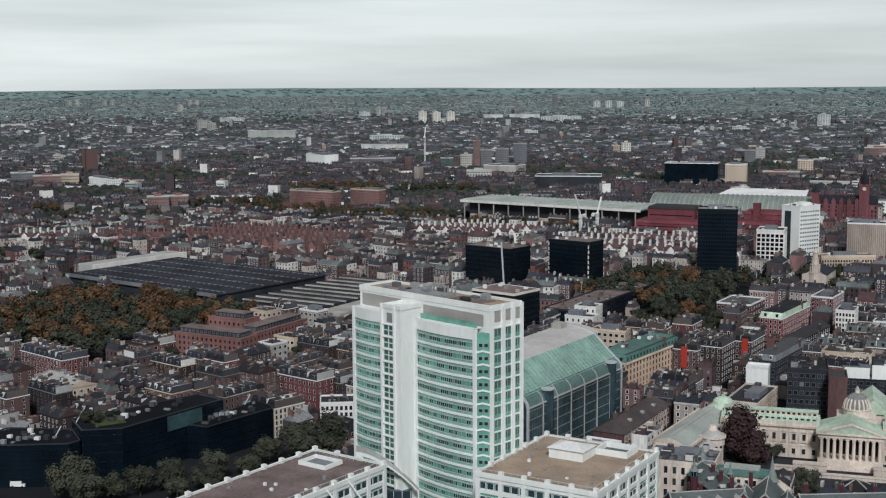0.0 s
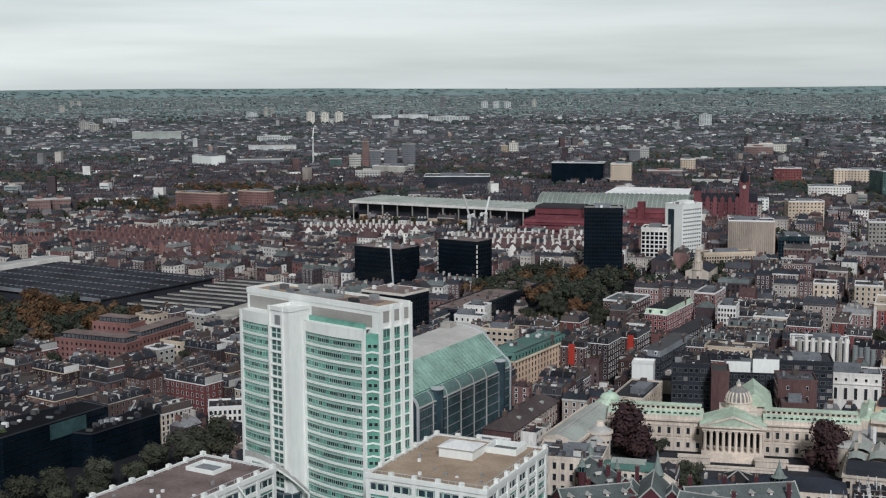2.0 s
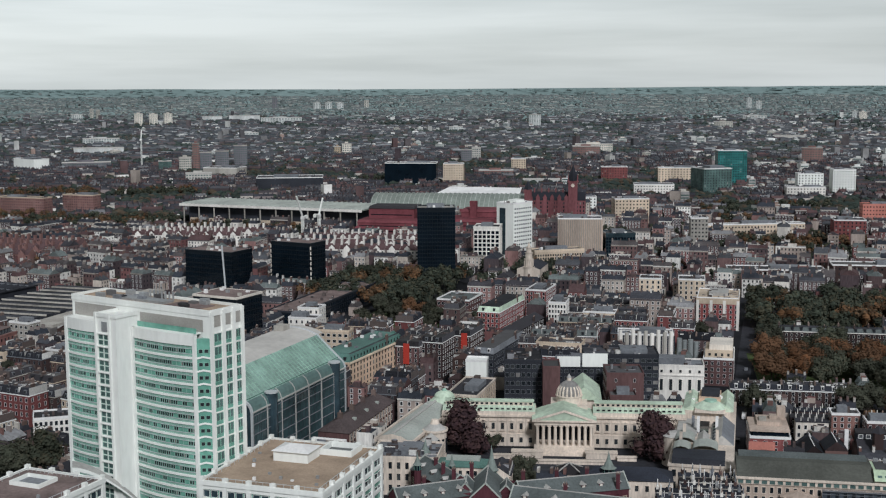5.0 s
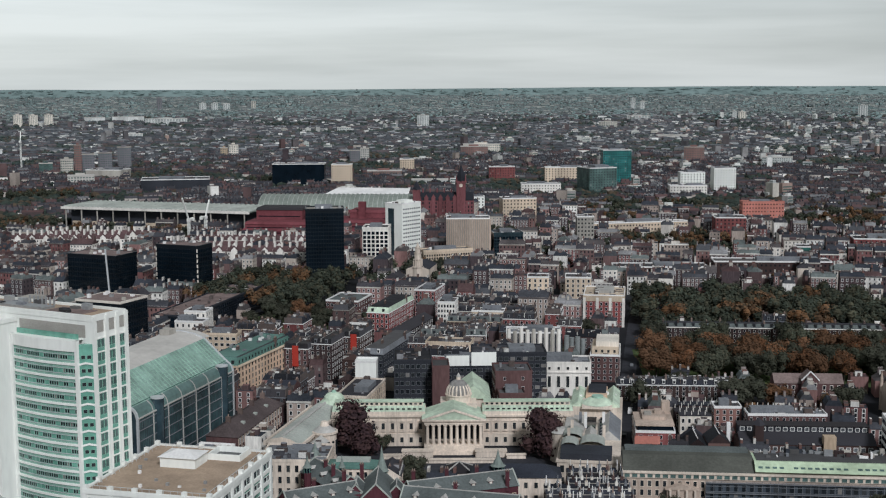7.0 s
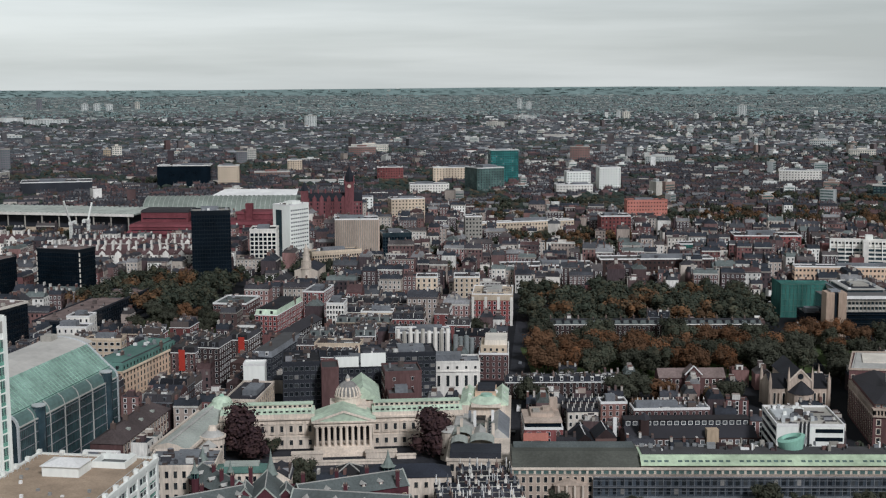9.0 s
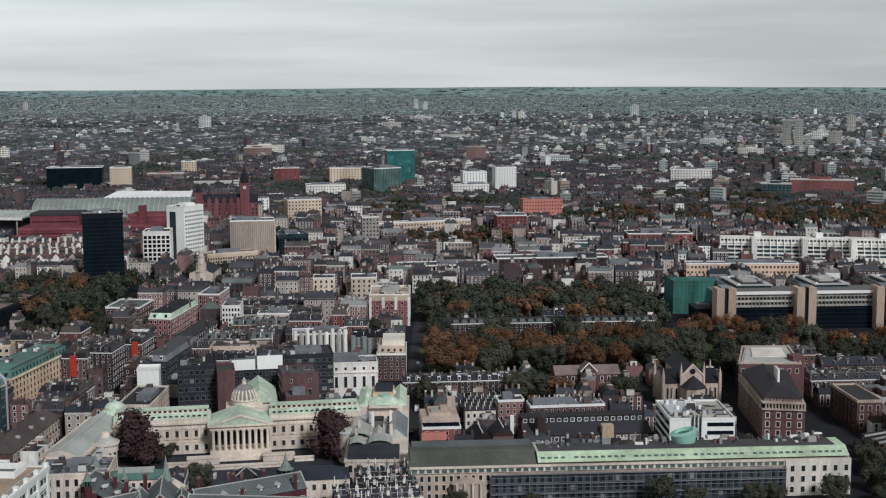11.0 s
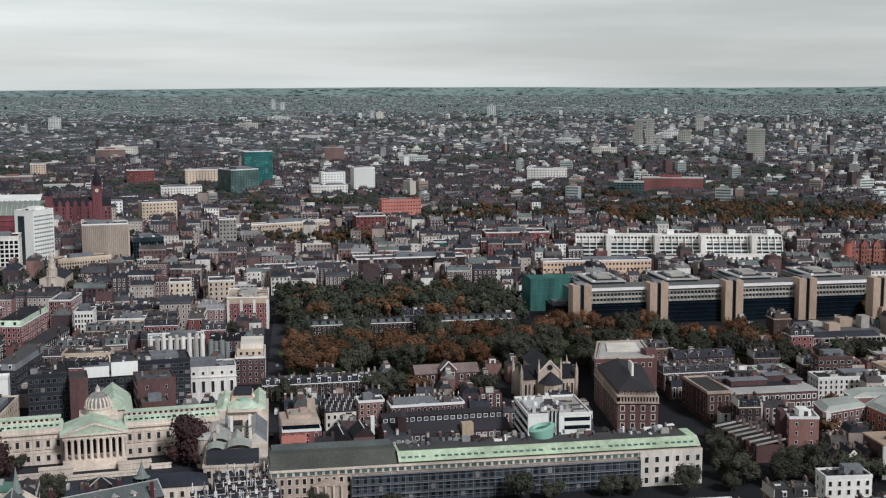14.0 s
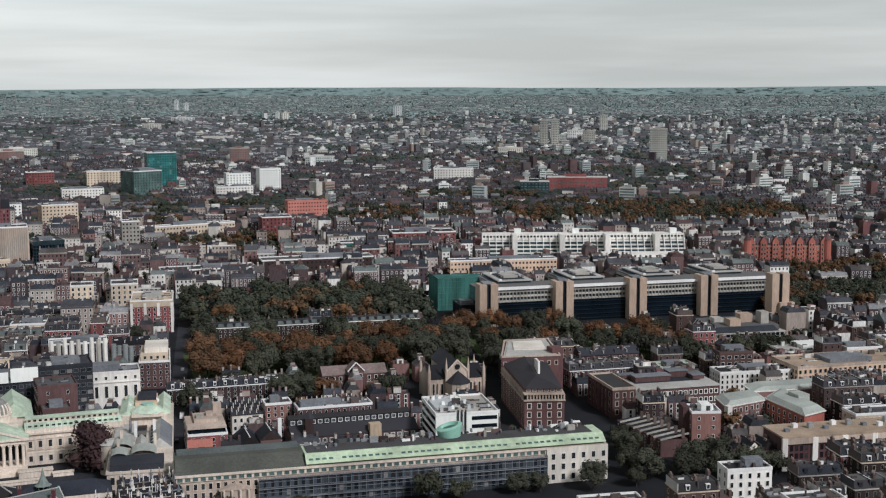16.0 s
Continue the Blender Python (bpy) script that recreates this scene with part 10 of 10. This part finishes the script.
# ---- far city: past 1.5 km, too many to count ----
def far_city():
    rf = random.Random(5)
    near, middle, mist = (MB(), MB(), MB()), (MB(), MB(), MB()), (MB(), MB(), MB())
    pale, panes, slopes = MB(), MB(), MB()

    # each further tier takes a paler palette with more haze painted in
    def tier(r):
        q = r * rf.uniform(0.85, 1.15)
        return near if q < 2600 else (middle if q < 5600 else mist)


    def hut(az, r, w, d, h, turn, flat=False):
        walls, roofs, _ = tier(r)
        x, y, z, s = on_terrain(az, r)
        c, sn = math.cos(turn), math.sin(turn)
        w, d, h = w * s, d * s, h * s

        def P(u, v, q):
            return (x + u * c - v * sn, y + u * sn + v * c, z + q)
        a = [P(-w / 2, -d / 2, -2), P(w / 2, -d / 2, -2), P(w / 2, d / 2, -2), P(-w / 2, d / 2, -2)]
        b = [P(-w / 2, -d / 2, h), P(w / 2, -d / 2, h), P(w / 2, d / 2, h), P(-w / 2, d / 2, h)]
        walls.add(a + b, [(0, 1, 5, 4), (1, 2, 6, 5), (2, 3, 7, 6), (3, 0, 4, 7)])
        if flat:
            roofs.add(b, [(0, 1, 2, 3)])
        else:
            k = d * 0.38
            m, n = P(-w / 2, 0, h + k), P(w / 2, 0, h + k)
            roofs.add([b[0], b[1], b[2], b[3], m, n], [(0, 1, 5, 4), (2, 3, 4, 5), (3, 0, 4), (1, 2, 5)])

    def office(az, r, w, d, h, turn):
        """A pale office or flats block with rows of dark windows."""
        x, y, z, s = on_terrain(az, r)
        c, sn = math.cos(turn), math.sin(turn)
        w, d, h = w * s, d * s, h * s
        b = MB().box(-w / 2, w / 2, -d / 2, d / 2, -2, h).box(-w * 0.2, w * 0.25, -d * 0.3, d * 0.2, h, h + 3 * s)
        g = MB()
        for k in range(max(2, int(h / s / 3.6))):
            zz = (1.4 + 3.6 * k) * s
            g.box(-w / 2 + 0.8 * s, w / 2 - 0.8 * s, -d / 2 - 0.2 * s, -d / 2, zz, zz + 1.5 * s)
        for m, dst in ((b, pale), (g, panes)):
            dst.add([(x + p[0] * c - p[1] * sn, y + p[0] * sn + p[1] * c, z + p[2]) for p in m.v], m.f)

    def clump(az, r, size):
        woods = tier(r)[2]
        x, y, z, s = on_terrain(az, r)
        q = size * s
        n, tiers = (7, ((0.05, 0.6), (0.38, 1.0), (0.74, 0.78))) if r < 2000 else (5, ((0.1, 0.9), (0.62, 0.85)))
        vs = []
        for k, (zz, rr) in enumerate(tiers):
            for i in range(n):
                t = 6.283 * (i + 0.5 * k) / n
                f = rr * rf.uniform(0.72, 1.2)
                vs.append((x + q * f * math.cos(t), y + q * f * math.sin(t), z + q * 1.25 * (zz + rf.uniform(-.08, .08))))
        vs.append((x, y, z + q * 1.25))
        last = (len(tiers) - 1) * n
        fs = [(k * n + i, k * n + (i + 1) % n, (k + 1) * n + (i + 1) % n, (k + 1) * n + i) for k in range(len(tiers) - 1) for i in range(n)]
        fs += [(last + i, last + (i + 1) % n, last + n) for i in range(n)]
        woods.add(vs, fs)

    def row(az, r, n, turn, hw, d, h):
        """A short street of n houses under one ridge, with stacks on the party walls."""
        walls, roofs, _ = tier(r)
        x, y, z, s = on_terrain(az, r)
        c, sn = math.cos(turn), math.sin(turn)
        hw, d, h = hw * s, d * s, h * s
        a, b, k, e = -n * hw / 2, n * hw / 2, d * 0.34, 0.5 * s

        def P(u, v, q):
            return (x + u * c - v * sn, y + u * sn + v * c, z + q)
        walls.add([P(a, -d / 2, -2), P(b, -d / 2, -2), P(b, d / 2, -2), P(a, d / 2, -2), P(a, -d / 2, h), P(b, -d / 2, h), P(b, d / 2, h), P(a, d / 2, h)], [(0, 1, 5, 4), (1, 2, 6, 5), (2, 3, 7, 6), (3, 0, 4, 7)])
        roofs.add([P(a, -d / 2, h), P(b, -d / 2, h), P(b, d / 2, h), P(a, d / 2, h), P(a, 0, h + k), P(b, 0, h + k)], [(0, 1, 5, 4), (2, 3, 4, 5), (3, 0, 4), (1, 2, 5)])
        if r < 2700:
            for i in range(0, n + 1):
                u = a + i * hw
                roofs.add([P(u - e, -1.6 * e, h), P(u + e, -1.6 * e, h), P(u + e, 1.6 * e, h), P(u - e, 1.6 * e, h), P(u - e, -1.6 * e, h + k + 3 * e), P(u + e, -1.6 * e, h + k + 3 * e), P(u + e, 1.6 * e, h + k + 3 * e), P(u - e, 1.6 * e, h + k + 3 * e)],
                          [(0, 1, 5, 4), (1, 2, 6, 5), (3, 0, 4, 7), (4, 5, 6, 7)])

    r = 1440.0
    while r < 13000:
        step = 15 if r < 2300 else (20 if r < 3200 else (30 if r < 4500 else (62 if r < 7000 else 150)))
        big = 1 if r < 4500 else (1.35 if r < 7000 else 2.0)
        az = -39.5
        while az < 42:
            n1 = noise.noise(Vector((r * 0.0022 * math.sin(radians(az)), r * 0.0022 * math.cos(radians(az)), 0.0)))
            n2 = noise.noise(Vector((r * 0.0045 * math.sin(radians(az)), r * 0.0045 * math.cos(radians(az)), 7.0)))
            rr = r + rf.uniform(-0.5, 0.5) * step
            hw = rf.uniform(4.8, 6.8) * big
            n = rf.choice((1, 2, 2, 3, 4))
            wide = hw * n
            t = rf.random()
            n3 = noise.noise(Vector((r * 0.012 * math.sin(radians(az)), r * 0.012 * math.cos(radians(az)), 3.0)))
            leafy = t < 0.55 + 1.3 * n2 + 0.8 * n3
            if leafy:
                wide = rf.uniform(9, 20) * big
            turn = rf.choice((0, 0, 0.25, -0.3, 1.4)) + round(n1 * 3) * 0.45 + rf.uniform(-.05, .05)
            across = max(abs(math.cos(turn)), 0.35)
            a = math.degrees(wide * across / r)
            x, y, _, _ = on_terrain(az + a / 2, rr)
            if is_free(x, y):
                if leafy:
                    for _ in range(2 if r < 4200 else 1):
                        clump(az + rf.uniform(0, a), rr + rf.uniform(-8, 8), rf.uniform(3.8, 7.6) * (1 if r < 4500 else 1.5))
                elif r < 5200 and rf.random() < (0.085 if az > 8 else (0.035 if az > -8 else 0.015)):
                    office(az + a / 2, rr, rf.uniform(8, 22), rf.uniform(8, 12), rf.choice((8, 9, 10, 12, 14, 18, 24)) * rf.uniform(0.8, 1.1) * (1.0 if az > 14 else 0.75), turn)
                elif rf.random() < 0.05:
                    hut(az + a / 2, rr, rf.uniform(12, 26), rf.uniform(9, 14), rf.uniform(6, 12), turn, True)
                elif r < 9000 and rf.random() < 0.006:
                    hut(az + a / 2, rr, rf.uniform(9, 14), rf.uniform(9, 13), rf.uniform(16, 32), turn, True)
                else:
                    row(az + a / 2, rr, n, turn, hw, rf.uniform(7, 9.5), rf.uniform(5.5, 9.5) * (1 if r < 4500 else 1.2))
            az += a * rf.uniform(0.95, 1.2)
        r += step
    # woods and a few houses up the slopes of the skyline hills, in haze-paled colours
    for _ in range(1500):
        az, t = rf.uniform(-40, 43), rf.random() ** 0.8
        q = 4640 + 200 * t
        a = radians(az)
        dip = 0.345 - 0.07 * math.sin(a) + 0.09 * noise.noise(Vector((math.sin(a) * 4, math.cos(a) * 4, 1.7)))
        low, top = terrain(min(q, 4839)), EYE - q * math.tan(radians(dip))
        z = low + (top - low) * t * 0.72
        x, y, e = q * math.sin(a), q * math.cos(a), rf.uniform(3.0, 7.5)
        if rf.random() < 0.07:
            w = rf.uniform(2.5, 6)
            mist[0].add([(x - w, y, z - 3), (x + w, y, z - 3), (x + w, y, z + 3.5), (x - w, y, z + 3.5), (x - w, y + 6, z + 3.5), (x + w, y + 6, z + 3.5)], [(0, 1, 2, 3), (3, 2, 5, 4)])
            continue
        vs = []
        for k, (zz, f) in enumerate(((-0.6, 0.9), (0.35, 1.0), (0.85, 0.5))):
            for i in range(6):
                th = 6.283 * (i + 0.5 * k) / 6
                g = e * f * rf.uniform(0.75, 1.25)
                vs.append((x + 1.9 * g * math.cos(th), y + g * math.sin(th), z + e * 0.2 * (zz + rf.uniform(-.1, .1))))
        vs.append((x, y, z + e * 0.2))
        slopes.add(vs, [(k * 6 + i, k * 6 + (i + 1) % 6, k * 6 + 6 + (i + 1) % 6, k * 6 + 6 + i) for k in (0, 1) for i in range(6)] + [(12 + i, 12 + (i + 1) % 6, 18) for i in range(6)])
    walls, roofs, woods = near
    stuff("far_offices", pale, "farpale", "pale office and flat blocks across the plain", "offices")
    stuff("far_windows", panes, "flankgl", "dark window rows of far offices", "windows")
    stuff("hazed_distant_houses", middle[0], "midfar", "distant small houses across the plain, greyed for haze", "houses")
    stuff("hazed_distant_roofs", middle[1], "midfarroof", "distant roofs across the plain, greyed for haze", "roofs")
    stuff("distant_trees", middle[2], "midleaf", "distant trees among houses, greyed for haze", "trees")
    stuff("skyline_houses", mist[0], "mistwall", "houses near the skyline, palette paled for haze", "houses")
    stuff("skyline_roofs", mist[1], "mistwall", "roofs near the skyline, palette paled for haze", "roofs")
    stuff("skyline_trees", mist[2], "hillwood", "woods along the skyline, paled grey-green for haze", "trees")
    stuff("hillside_woods", slopes, "mist", "woods on the skyline hills, paled grey-green for haze", "trees")
    stuff("far_houses", walls, "farwall", "far rows of brick and pale houses across the plain", "houses")
    stuff("far_roofs", roofs, "farroof", "far slate and tile roofs", "roofs")
    stuff("far_trees", woods, "farleaf", "far dark green and russet tree clumps among houses", "trees")


fill()
infill()
stuff("street_trees", STREET[0], "woodleaf", "green trees in back gardens and streets", "trees")
stuff("street_autumn_trees", STREET[1], "woodrust", "russet trees in back gardens and streets", "trees")
stuff("street_houses", MIDW, "midwall", "rows of brick and stucco town houses", "houses")
stuff("street_roofs", MIDR, "midroof", "slate and flat roofs of town houses", "roofs")
stuff("street_windows", MIDG, "glass", "dark sash windows of town houses", "windows")
stuff("street_window_frames", MIDF, "whitepaint", "white sash frames of town houses", "window frames")
stuff("street_parapets", MIDP, "midtrim", "pale and brick parapets of town houses", "parapets")
stuff("street_chimneys", MIDC, "midchim", "brick and pale chimney stacks and roof plant", "chimneys")
far_city()


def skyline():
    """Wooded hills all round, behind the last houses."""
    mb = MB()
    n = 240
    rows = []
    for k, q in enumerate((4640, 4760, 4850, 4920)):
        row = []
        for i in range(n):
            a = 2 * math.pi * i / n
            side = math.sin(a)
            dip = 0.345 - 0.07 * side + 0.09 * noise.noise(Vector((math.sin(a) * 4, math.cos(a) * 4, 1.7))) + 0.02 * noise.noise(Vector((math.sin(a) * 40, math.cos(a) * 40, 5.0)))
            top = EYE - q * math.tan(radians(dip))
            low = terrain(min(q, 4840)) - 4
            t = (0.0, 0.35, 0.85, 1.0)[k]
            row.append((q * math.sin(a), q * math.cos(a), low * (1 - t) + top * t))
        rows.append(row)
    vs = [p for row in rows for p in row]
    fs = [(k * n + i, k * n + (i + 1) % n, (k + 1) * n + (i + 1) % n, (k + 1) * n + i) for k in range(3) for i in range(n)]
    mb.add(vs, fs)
    # the backdrop's one colour already holds the haze over the hills
    setting("backdrop", mb, "mist", "wooded hills on the skyline, haze painted in as pale grey-green")


skyline()
